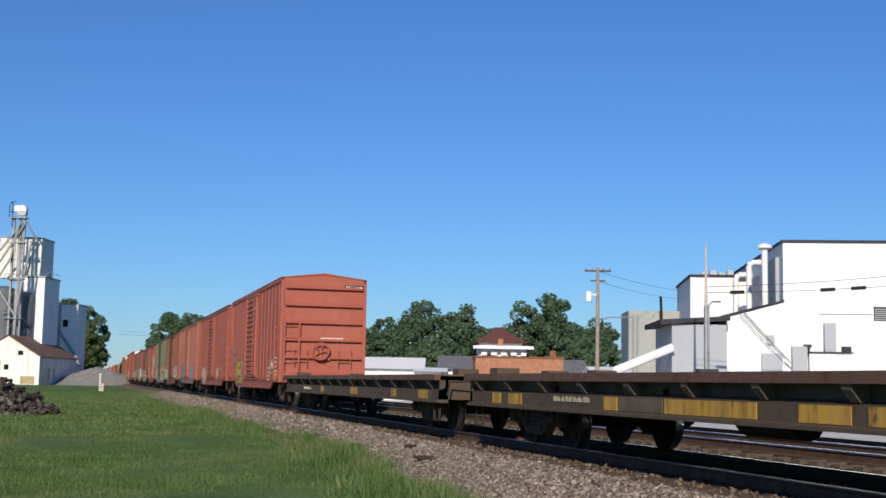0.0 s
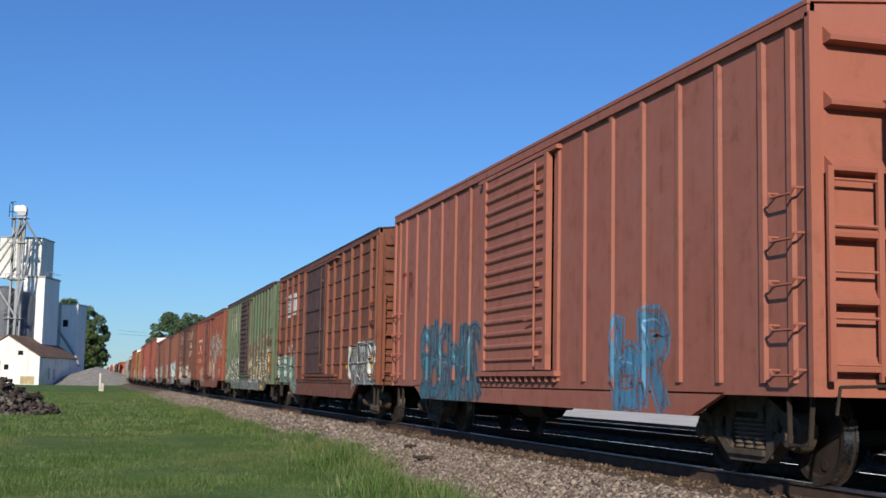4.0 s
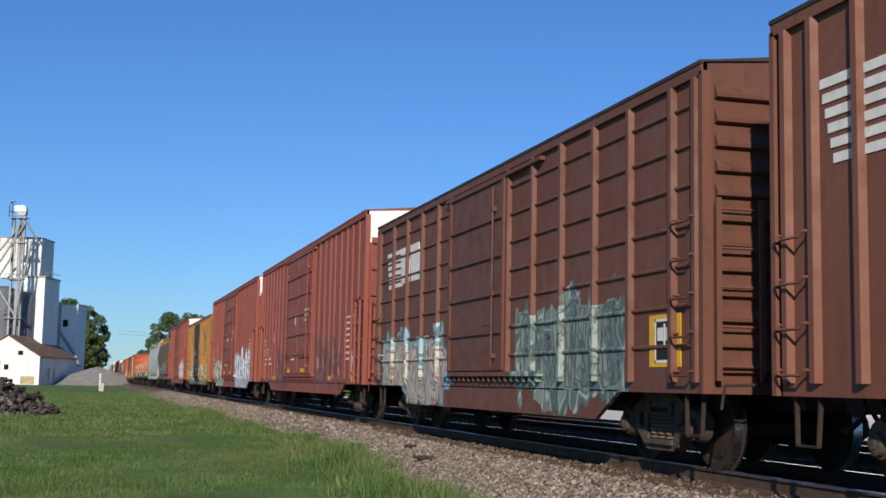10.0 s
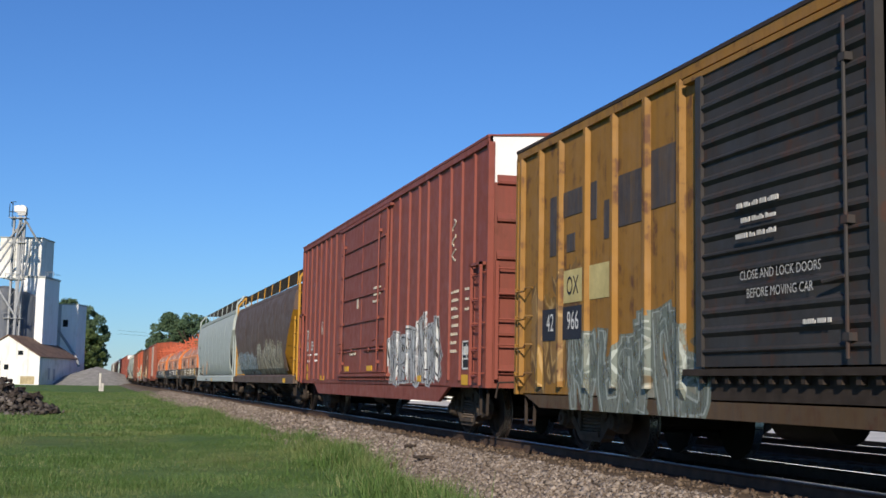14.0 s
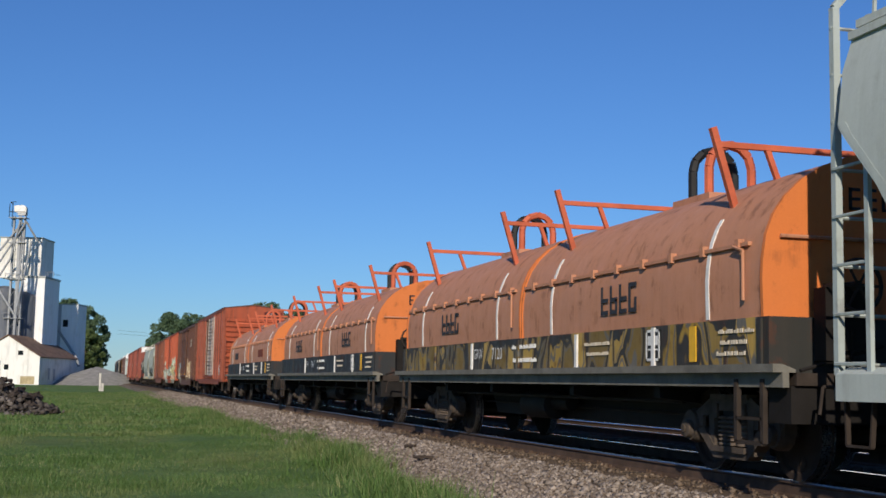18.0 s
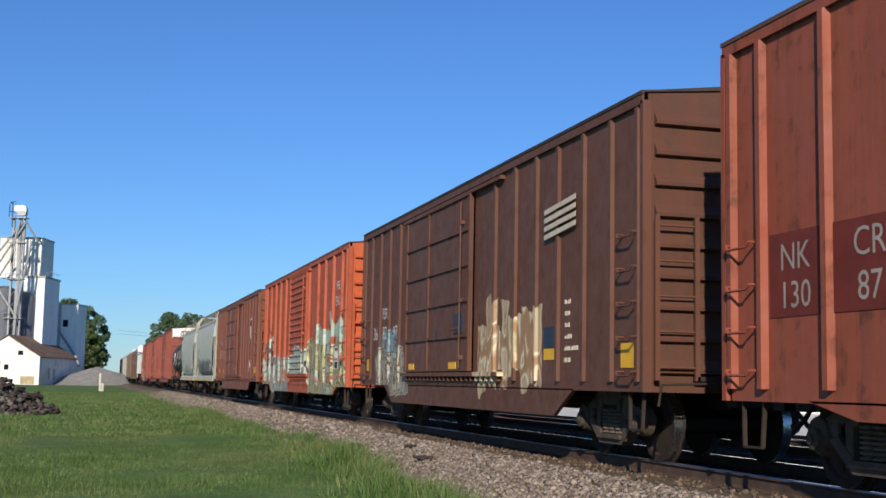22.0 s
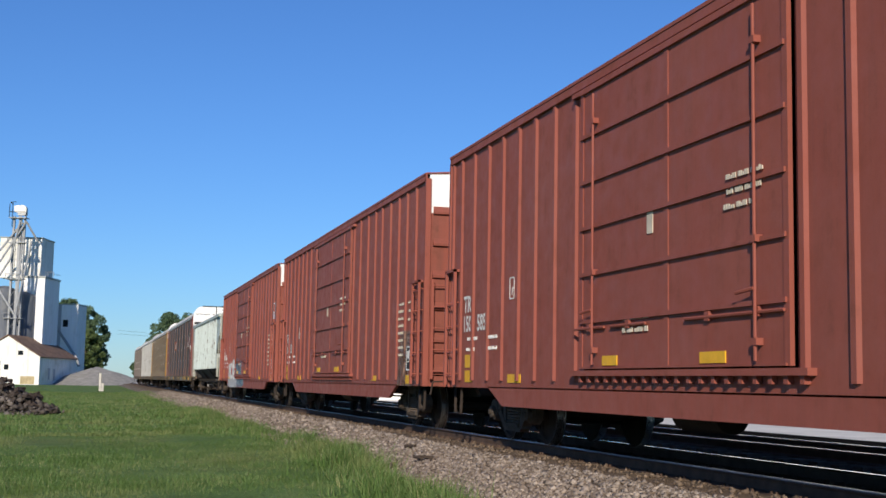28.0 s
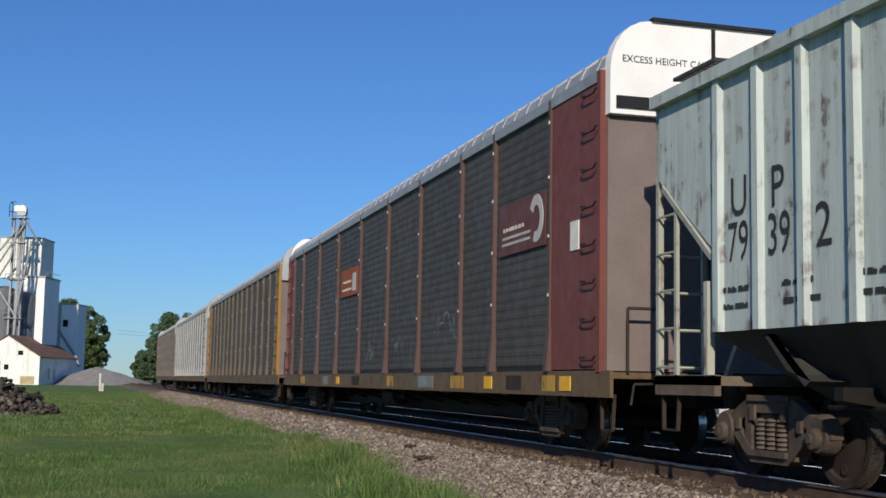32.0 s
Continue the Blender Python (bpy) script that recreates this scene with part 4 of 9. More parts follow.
cottage(13.2, 104, 2.6, 2.6, 3.3, M_METALWALL, M_METALWALL, "low white store shed beside the pole", False)


# ---------------------------------------------------------------- poles and wires
def utility_pole(u, w, h, label, arms=True):
    p = thing("utility_pole", label, "utility pole", at(u, w), "poles along the street")
    bm = B()
    turned(bm, [(0, 0.19), (h * 0.5, 0.16), (h, 0.12)], "z", 10)
    part("pole", bm, plain("weathered_pole_wood", (0.3, 0.25, 0.2), 0.9, 0.0, 0.3, 2), p, "", None, 40)
    if arms:
        bm = B()
        box(bm, -1.05, 1.05, -0.06, 0.06, h - 0.32, h - 0.18)
        box(bm, -0.6, 0.6, -0.05, 0.05, h - 1.1, h - 0.98)
        part("cross_arm", bm, M_TIE, p)
        for x in (-0.95, -0.45, 0.45, 0.95):
            bm = B()
            turned(bm, [(h - 0.18, 0.03), (h - 0.1, 0.06), (h - 0.02, 0.02)], "z", 8, (x, 0, 0))
            part("insulator", bm, M_PIPE, p)
        bm = B()
        turned(bm, [(h - 2.75, 0.2), (h - 2.7, 0.26), (h - 1.95, 0.26), (h - 1.88, 0.15)], "z", 14, (-0.72, -0.1, 0))
        box(bm, -0.5, 0.0, -0.05, 0.05, h - 2.2, h - 2.1)
        part("transformer", bm, M_WPIPE, p, "pale grey transformer can", None, 40)
        bm = B()
        path(bm, [(0.1, 0, h - 4.2), (0.9, -0.2, h - 3.95), (2.6, -0.4, h - 3.9)], 0.05)
        part("lamp_arm", bm, M_PIPE, p)
    return p


utility_pole(12.4, 98, 11.0, "weathered wooden utility pole with transformer and cross arms")
lp = thing("lamp_pole", "slender pale steel pole with a service mast", "pole", at(16.1, 75))
bm = B()
turned(bm, [(0, 0.16), (6.6, 0.14)], "z", 12)
part("pole", bm, M_PIPE, lp, "", None, 40)
bm = B()
turned(bm, [(6.6, 0.1), (10.4, 0.05)], "z", 8)
part("mast", bm, plain("pale_mast", (0.5, 0.42, 0.36), 0.8), lp, "", None, 40)
bm = B()
box(bm, -0.55, 0.65, -0.5, 0.5, 0.0, 2.75)
part("base_box", bm, M_DARKROOF, lp)
bm = B()
path(bm, [(0.15, 0, 2.7), (0.15, 0, 6.6), (0.35, 0, 6.85), (0.9, 0, 6.85)], 0.06)
part("conduit", bm, M_PIPE, lp)


def wire(name, a, b2, sag, r, label, boxes=()):
    pts = []
    for i in range(15):
        t = i / 14
        p = Vector(a).lerp(Vector(b2), t)
        p.z -= sag * 4 * t * (1 - t)
        pts.append(p)
    ob = thing(name, label, "cable", None, "overhead wires")
    bm = B()
    path(bm, pts, r, 4)
    part("strand", bm, M_BLACK, ob)
    for k in boxes:
        bm = B()
        d = (pts[k + 1] - pts[k]).normalized() * 0.42
        rod(bm, pts[k] - d, pts[k] + d, 0.11, 6)
        part("cable_closure", bm, M_BLACK, ob, "black cable closure on the wire")
    return ob


def spot(u, w, z):
    return at(u, w, z).translation


wire("overhead_wire", spot(16.2, 75, 7.1), spot(40.0, 69, 9.7), 0.5, 0.022, "black overhead wire sagging towards the factory")
wire("overhead_wire", spot(16.2, 75, 6.75), spot(40.0, 69, 8.8), 0.5, 0.022, "black overhead wire sagging towards the factory", (1, 4, 5))
for dz in (0.0, -0.8):
    wire("overhead_wire", spot(12.4, 98, 10.1 + dz), spot(28.0, 120, 10.4 + dz), 0.6, 0.015, "thin street wire between poles")
    wire("overhead_wire", spot(-80.0, 305, 12.5 + dz), spot(-62.0, 330, 13.0 + dz), 0.4, 0.03, "thin far wire over the road")
# ---------------------------------------------------------------- the train: shared pieces
WHEELSETS = {-1: [], 1: []}
CACHE = {}


def wheelset_mesh(r):
    if ("wheels", r) not in CACHE:
        bm = B()
        rod(bm, (-1.0, 0, 0), (1.0, 0, 0), 0.085, 10)
        for s in (-1, 1):
            prof = [(0.81, 0.1), (0.8, r * 0.45), (0.78, r * 0.8), (0.81, r - 0.07), (0.815, r), (0.71, r + 0.004), (0.70, r + 0.028), (0.675, r + 0.028), (0.67, r * 0.8), (0.69, 0.1)]
            turned(bm, [(s * d, q) for d, q in prof], "x", 28)
            for a in range(3):
                c, t = math.cos(a * 2.1), math.sin(a * 2.1)
                rod(bm, (s * 0.8, c * r * 0.62, t * r * 0.62), (s * 0.806, c * r * 0.62, t * r * 0.62), r * 0.12, 8)
        me = mesh_of("wheelset", bm, [M_WHEEL, M_TREAD], 40)
        for f in me.polygons:
            d = math.hypot(f.center.y, f.center.z)
            if d > r - 0.045 and abs(f.normal.x) < 0.75:
                f.material_index = 1
        CACHE[("wheels", r)] = me
    return CACHE[("wheels", r)]


def frame_mesh(base):
    """Cast truck side frame with openings, bearing adapters and bolster pocket."""
    key = ("frame", base)
    if key not in CACHE:
        h = base / 2
        bm = B()
        x0, x1 = -0.07, 0.07
        top = [(-h - 0.2, 0.58), (-h + 0.1, 0.66), (-0.42, 0.83), (0.42, 0.83), (h - 0.1, 0.66), (h + 0.2, 0.58),
               (h + 0.2, 0.46), (h - 0.12, 0.5), (0.38, 0.68), (-0.38, 0.68), (-h + 0.12, 0.5), (-h - 0.2, 0.46)]
        prism(bm, top, x0, x1, "x")
        prism(bm, [(-h + 0.16, 0.46), (-0.36, 0.17), (0.36, 0.17), (h - 0.16, 0.46), (h - 0.3, 0.5), (0.34, 0.29), (-0.34, 0.29), (-h + 0.3, 0.5)], x0 - 0.01, x1 + 0.01, "x")
        for s in (-1, 1):
            box(bm, x0, x1, s * 0.42 - 0.06, s * 0.42 + 0.06, 0.22, 0.78)
            box(bm, x0 - 0.01, x1 + 0.01, s * h - 0.13, s * h + 0.13, 0.37, 0.6)
            turned(bm, [(-0.17, 0.06), (-0.16, 0.1), (-0.05, 0.115), (0.0, 0.12)], "x", 14, (0, s * h, 0.46))
            rod(bm, (-0.19, s * h, 0.46), (-0.165, s * h, 0.46), 0.045, 8)
            # cast pockets and lugs
            turned(bm, [(-0.1, 0.05), (-0.1, 0.17), (-0.02, 0.2), (0.06, 0.2)], "x", 14, (0, s * h, 0.5))
            box(bm, x0 - 0.03, x0, s * 0.3 - 0.05, s * 0.3 + 0.05, 0.6, 0.76)
            box(bm, x0 - 0.035, x0, s * (h - 0.3) - 0.04, s * (h - 0.3) + 0.04, 0.5, 0.62)
        box(bm, x0 - 0.05, x1, -0.36, 0.36, 0.24, 0.3)
        box(bm, x0 - 0.03, x1, -0.4, 0.4, 0.8, 0.86)
        sharp = [ed for ed in bm.edges if len(ed.link_faces) == 2 and ed.calc_face_angle(0) > 0.6]
        bmesh.ops.bevel(bm, geom=sharp, offset=0.014, segments=1, affect="EDGES", clamp_overlap=True)
        CACHE[key] = mesh_of("side_frame", bm, M_TRUCK, 40)
    return CACHE[key]


def spring_mesh():
    if "spring" not in CACHE:
        bm = B()
        prof = []
        for i in range(7):
            z = 0.3 + i * 0.047
            prof += [(z, 0.062), (z + 0.014, 0.098), (z + 0.03, 0.098), (z + 0.044, 0.062)]
        turned(bm, prof, "z", 10)
        CACHE["spring"] = mesh_of("coil_spring", bm, M_SPRING, 40)
    return CACHE["spring"]


def bolster_mesh():
    if "bolster" not in CACHE:
        bm = B()
        prism(bm, [(-1.05, 0.62), (-0.5, 0.5), (0.5, 0.5), (1.05, 0.62), (1.05, 0.8), (0.4, 0.82), (-0.4, 0.82), (-1.05, 0.8)], -0.2, 0.2, "y")
        rod(bm, (0, 0, 0.8), (0, 0, 0.9), 0.2, 14)
        for s in (-1, 1):
            rod(bm, (-0.75, s * 0.42, 0.36), (0.75, s * 0.42, 0.36), 0.05, 6)
            for e in (-1, 1):
                prism(bm, [(s * 0.34, 0.24), (s * 0.43, 0.22), (s * 0.46, 0.5), (s * 0.38, 0.56)], e * 0.7, e * 0.8, "x")
        CACHE["bolster"] = mesh_of("truck", bm, M_STEEL, 30)
    return CACHE["bolster"]


def truck(car, y, wheel=0.46, base=1.78):
    t = part("truck", bolster_mesh(), None, car, "dusty cast iron truck with two wheelsets", (0, y, 0))
    for s in (-1, 1):
        f = part("side_frame", frame_mesh(base), None, t, "", pose(s * 1.0, 0, 0, 0, 0, 0 if s < 0 else 180))
        for q in (-0.2, 0.0, 0.2):
            part("coil_spring", spring_mesh(), None, t, "", (s * 1.0, q, 0))
        w = part("wheelset", wheelset_mesh(wheel), None, t, "rusty wheelset with polished treads", (0, s * base / 2, wheel))
        WHEELSETS[s].append(w)
    return t


def coupler_mesh():
    if "coupler" not in CACHE:
        bm = B()
        box(bm, -0.07, 0.07, -0.62, 0.4, 0.78, 0.92)
        prism(bm, [(-0.14, -0.62), (0.1, -0.62), (0.16, -0.78), (0.13, -0.92), (0.02, -0.9), (0.03, -0.8), (-0.1, -0.78), (-0.17, -0.9), (-0.2, -0.76)], 0.68, 0.99, "z")
        rod(bm, (-1.35, -0.2, 0.95), (0, -0.5, 1.0), 0.016)
        path(bm, [(-1.35, -0.2, 0.95), (-1.4, -0.22, 0.7)], 0.016)
        hose = [(0.25, -0.3, 0.85), (0.27, -0.5, 0.62), (0.25, -0.72, 0.5), (0.2, -0.88, 0.52)]
        path(bm, hose, 0.03)
        CACHE["coupler"] = mesh_of("coupler", bm, M_BRAKE, 40)
    return CACHE["coupler"]


def couplers(car, L):
    part("coupler", coupler_mesh(), None, car, "", (0, -L / 2, 0))
    part("coupler", coupler_mesh(), None, car, "", pose(0, L / 2, 0, 0, 0, 180))


def underframe(car, L, z=0.95, mat=None):
    bm = B()
    box(bm, -0.28, 0.28, -L / 2 + 0.1, L / 2 - 0.1, 0.66, z)
    for y in (-L * 0.3, -L * 0.12, L * 0.12, L * 0.3):
        prism(bm, [(-1.35, z - 0.12), (-0.28, 0.68), (0.28, 0.68), (1.35, z - 0.12), (1.35, z), (-1.35, z)], y - 0.07, y + 0.07, "y")
    part("underframe", bm, mat or M_STEEL, car)
    bm = B()
    turned(bm, [(-0.6, 0.1), (-0.55, 0.22), (0.55, 0.22), (0.6, 0.1)], "y", 14, (-0.75, 0.9, 0.62))
    rod(bm, (-0.75, -0.3, 0.66), (-0.75, 0.3, 0.66), 0.11, 12)
    path(bm, [(-0.6, -L * 0.36, 0.6), (-0.6, L * 0.3, 0.62)], 0.022)
    path(bm, [(-1.0, -L * 0.3, 0.76), (-1.0, L * 0.34, 0.76)], 0.025)
    part("brake_cylinder", bm, M_STEEL, car, "", None, 40)


def grab(bm, x, y0, y1, z, out=0.09, r=0.014):
    """A bent grab iron on a side sheet."""
    path(bm, [(x, y0, z), (x - out, y0, z), (x - out, y0 + 0.06, z - 0.05), (x - out, y1 - 0.06, z - 0.05), (x - out, y1, z), (x, y1, z)], r, 5)


def stirrup(car, w, y, z=0.85, mat=None):
    if "stirrup" not in CACHE:
        bm = B()
        for a, b in (((0, -0.2, 0), (0, -0.15, -0.45)), ((0, -0.15, -0.45), (0, 0.19, -0.45)), ((0, 0.19, -0.45), (0, 0.2, 0))):
            a, b = Vector(a), Vector(b)
            d = (b - a).normalized()
            side = Vector((0, -d.z, d.y)) * 0.011
            vs = [bm.verts.new(p + o + Vector((q, 0, 0))) for q in (-0.022, 0.022) for p in (a, b) for o in (side, -side)]
            quad_faces(bm, vs, ((0, 1, 3, 2), (4, 6, 7, 5), (0, 2, 6, 4), (1, 5, 7, 3), (0, 4, 5, 1), (2, 3, 7, 6)))
        CACHE["stirrup"] = mesh_of("stirrup_step", bm, M_BRAKE)
    part("stirrup_step", CACHE["stirrup"], None, car, "", (-w + 0.06, y, z))


def text_mesh(body, size, material, bold=0.0):
    key = ("text", body, size, material.name, bold)
    if key not in CACHE:
        cu = bpy.data.curves.new("lettering", "FONT")
        cu.body, cu.size, cu.align_x, cu.align_y, cu.offset = body, size, "CENTER", "CENTER", bold
        cu.fill_mode, cu.resolution_u = "FRONT", 3
        tmp = new("lettering", cu)
        bpy.context.view_layer.update()
        me = bpy.data.meshes.new_from_object(tmp.evaluated_get(bpy.context.evaluated_depsgraph_get()))
        bpy.data.objects.remove(tmp)
        me.materials.clear()
        me.materials.append(material)
        CACHE[key] = me
    return CACHE[key]


def letter(car, body, y, z, size, x, material=None, stretch=1.0, bold=0.0, label=""):
    """Lettering on the side that faces the field; on boxcars it follows the posts."""
    if car.name in SHEETS and abs(x + 1.47) < 0.02:
        bm = B()
        bm.from_mesh(text_mesh(body, size, material or M_WHITE, bold))
        for v in bm.verts:
            v.co = Vector((x + 1.47 - 0.0105, y - v.co.x * stretch, z + v.co.y))
        fit_sheet(bm, *SHEETS[car.name])
        return part("lettering", bm, material or M_WHITE, car, label)
    ob = part("lettering", text_mesh(body, size, material or M_WHITE, bold), None, car, label, pose(x - 0.0105, y, z, 90, 0, -90))
    ob.scale = (stretch, 1, 1)
    return ob


def letter_end(car, body, x, z, size, y, material=None):
    return part("lettering", text_mesh(body, size, material or M_WHITE, 0.0), None, car, "", pose(x, y - 0.006, z, 90, 0, 0))


def panel(car, y0, y1, z0, z1, x, material, name="stencil_panel", label=""):
    bm = B()
    box(bm, x - 0.0095, x + 0.004, min(y0, y1), max(y0, y1), min(z0, z1), max(z0, z1))
    return part(name, bm, material, car, label)


def bars(car, y, z, x, rows, width, height, material, gap=0.5, name="stencil_line", seed=1):
    """Lines of lettering too small to read, as bars of its size."""
    rnd = random.Random(seed)
    bm = B()
    hh = min(height * 0.6, 0.07) if height < 0.19 else height
    for i in range(rows):
        zz = z - i * height * (1 + gap)
        yy = y - rnd.uniform(0, 0.15) * width
        end = y - width * rnd.uniform(0.75, 1.0)
        while yy > end:
            for q in range(rnd.randint(2, 6)):
                w = hh * rnd.uniform(0.4, 0.7)
                box(bm, x - 0.0125, x, yy - w, yy, zz - hh, zz - (0 if hh > 0.1 or rnd.random() < 0.7 else hh * 0.3))
                yy -= w + hh * 0.22
            yy -= hh * 0.7
    return tagged(part(name, bm, material, car), kind="stuff")


def block_letters(car, y, z, x, count, w, h, material, stroke=0.2, seed=3):
    """A company's initials as plain open blocks of their size and colour."""
    rnd = random.Random(seed)
    bm = B()
    for i in range(count):
        y1 = y - i * w * 1.28
        s = w * stroke * 1.2
        box(bm, x - 0.0105, x, y1 - s, y1, z - h / 2, z + h / 2)
        for q in rnd.sample((0, 1, 2), 2):
            zz = z - h / 2 + q * (h - s) / 2
            box(bm, x - 0.0105, x, y1 - w, y1 - s, zz, zz + s)
        if i % 2:
            box(bm, x - 0.0105, x, y1 - w, y1 - w + s, z - h / 2 + s, z)
    return part("company_mark", bm, material, car)


def stripes_mark(car, y, z, x, w, h, material):
    """A company mark: sheared stripes running into two blocks."""
    bm = B()
    n = 6
    for i in range(n):
        z0 = z + h / 2 - (i + 1) * h / n
        t = h / n * 0.62
        y1 = y - 0.04 * i
        prism(bm, [(y1, z0), (y1, z0 + t), (y1 - w * 0.42, z0 + t), (y1 - w * 0.42 + 0.03, z0)], x - 0.0105, x, "x")
    for a, b in ((0.44, 0.68), (0.72, 0.98)):
        prism(bm, [(y - a * w - 0.05, z - h * 0.45), (y - a * w, z - h * 0.05), (y - a * w + 0.05, z + h * 0.45), (y - b * w + 0.1, z + h * 0.45),
                   (y - b * w - 0.04, z + h * 0.02), (y - b * w, z - h * 0.45)], x - 0.0105, x, "x")
    return part("company_mark", bm, material, car)


def consolidated_stencil(car, y, z, x, w=0.5, h=0.6):
    panel(car, y - w / 2, y + w / 2, z - h / 2, z + h / 2, x, M_BLACK, "stencil_panel", "black stencil panel with white border")
    bm = B()
    f = 0.03
    for a in ((-w / 2, w / 2, h / 2 - f, h / 2), (-w / 2, w / 2, -h / 2, -h / 2 + f), (-w / 2, -w / 2 + f, -h / 2, h / 2), (w / 2 - f, w / 2, -h / 2, h / 2),
              (-0.02, 0.02, -h * 0.1, h * 0.38), (-w * 0.36, w * 0.36, -h * 0.16, -h * 0.11), (-w * 0.36, -w * 0.08, 0, h * 0.3), (w * 0.08, w * 0.36, 0, h * 0.3)):
        box(bm, x - 0.013, x - 0.004, y + a[0], y + a[1], z + a[2], z + a[3])
    part("stencil_lines", bm, M_WHITE, car)


# ---------------------------------------------------------------- sprayed letters
POST_HALF = 0.075


def spray_paint(colour):
    key = ("spray",) + tuple(round(x, 2) for x in colour)
    if key not in CACHE:
        m = paint("spray_paint", tuple(x * 0.95 for x in colour), 0.2, 0.2, 0.26, (), sum(key[1:]) * 9.0)
        t = m.node_tree
        n, l = t.nodes, t.links
        # flaked and faded away in streaks
        worn = noise_tex(n, l, coords(n, l, (2.5, 4.0, 1.1), (3.0, 1.0, 2.0)), 2.6, 6, 0.72)
        mx, tr = n.new("ShaderNodeMixShader"), n.new("ShaderNodeBsdfTransparent")
        l.new(ramp(n, l, worn, [(0.38, 0.12), (0.5, 0.95)]), mx.inputs[0])
        l.new(tr.outputs[0], mx.inputs[1])
        l.new(n["Principled BSDF"].outputs[0], mx.inputs[2])
        l.new(mx.outputs[0], n["Material Output"].inputs["Surface"])
        CACHE[key] = m
    return CACHE[key]


def ribbon(bm, pts, half, x, slot):
    """A sprayed stroke: a flat band along a curve, x metres before the sheet."""
    pts = [Vector(p) for p in pts]
    rows = []
    for i, p in enumerate(pts):
        d = (pts[min(i + 1, len(pts) - 1)] - pts[max(i - 1, 0)]).normalized()
        side = Vector((-d.y, d.x)) * (half[i] if isinstance(half, list) else half)
        tip = d * (half[i] if isinstance(half, list) else half) * (-0.55 if i == 0 else 0.55 if i == len(pts) - 1 else 0.0)
        rows.append([bm.verts.new((-x, (p + tip + k * side).x, (p + tip + k * side).y)) for k in (1, -1)])
    for a, b in zip(rows, rows[1:]):
        bm.faces.new((a[0], a[1], b[1], b[0])).material_index = slot


def bent(pts, n=4):
    """A smooth curve through a few points."""
    out = []
    p = [pts[0]] + list(pts) + [pts[-1]]
    for a, b, c, d in zip(p, p[1:], p[2:], p[3:]):
        for i in range(n):
            t = i / n
            out.append(tuple(0.5 * (2 * b[k] + (c[k] - a[k]) * t + (2 * a[k] - 5 * b[k] + 4 * c[k] - d[k]) * t * t + (3 * b[k] - a[k] - 3 * c[k] + d[k]) * t ** 3) for k in (0, 1)))
    return out + [pts[-1]]


STEMS = ([(0.12, 0.0), (0.2, 0.55), (0.16, 1.0)], [(0.2, 1.05), (0.08, 0.5), (0.24, -0.05)], [(0.45, 1.1), (0.3, 0.5), (0.05, 0.0)], [(0.1, 0.95), (0.3, 0.5), (0.3, -0.08)])
ARMS = ([(0.18, 0.97), (0.75, 0.98), (0.85, 0.72), (0.25, 0.5)], [(0.25, 0.5), (0.85, 0.48), (0.85, 0.1), (0.15, 0.03)], [(0.3, 0.5), (0.6, 0.3), (0.95, -0.06)], [(0.2, 0.95), (0.6, 1.04), (1.0, 0.9)],
        [(0.85, 1.08), (0.78, 0.5), (0.86, -0.05)], [(0.2, 1.0), (0.5, 0.45), (0.85, 0.0)], [(0.9, 0.9), (0.4, 1.0), (0.15, 0.7), (0.8, 0.4), (0.7, 0.05), (0.1, 0.1)], [(0.15, 0.05), (0.55, -0.04), (1.0, 0.1)],
        [(0.2, 0.52), (0.55, 0.6), (0.9, 0.5)], [(0.55, 1.12), (0.7, 0.7), (1.0, 0.35)])


def fit_sheet(bm, cuts_y, cuts_z, surface, keep):
    """Cuts a flat picture where the sheet bends and lays it on."""
    ys, zs = [v.co.y for v in bm.verts], [v.co.z for v in bm.verts]
    for axis, cuts, lo, hi in ((1, cuts_y, min(ys), max(ys)), (2, cuts_z, min(zs), max(zs))):
        for c in cuts:
            if lo < c < hi:
                co, no = Vector((0, 0, 0)), Vector((0, 0, 0))
                co[axis], no[axis] = c, 1.0
                bmesh.ops.bisect_plane(bm, geom=bm.verts[:] + bm.edges[:] + bm.faces[:], plane_co=co, plane_no=no)
    gone = []
    for f in bm.faces:
        m = f.calc_center_median()
        if not keep(m.y, m.z) or surface(m.y, m.z) is None:
            gone.append(f)
    bmesh.ops.delete(bm, geom=gone, context="FACES")
    for v in bm.verts:
        x = surface(v.co.y, v.co.z)
        v.co.x += surface(v.co.y + 0.02, v.co.z) or surface(v.co.y - 0.02, v.co.z) or -1.47 if x is None else x


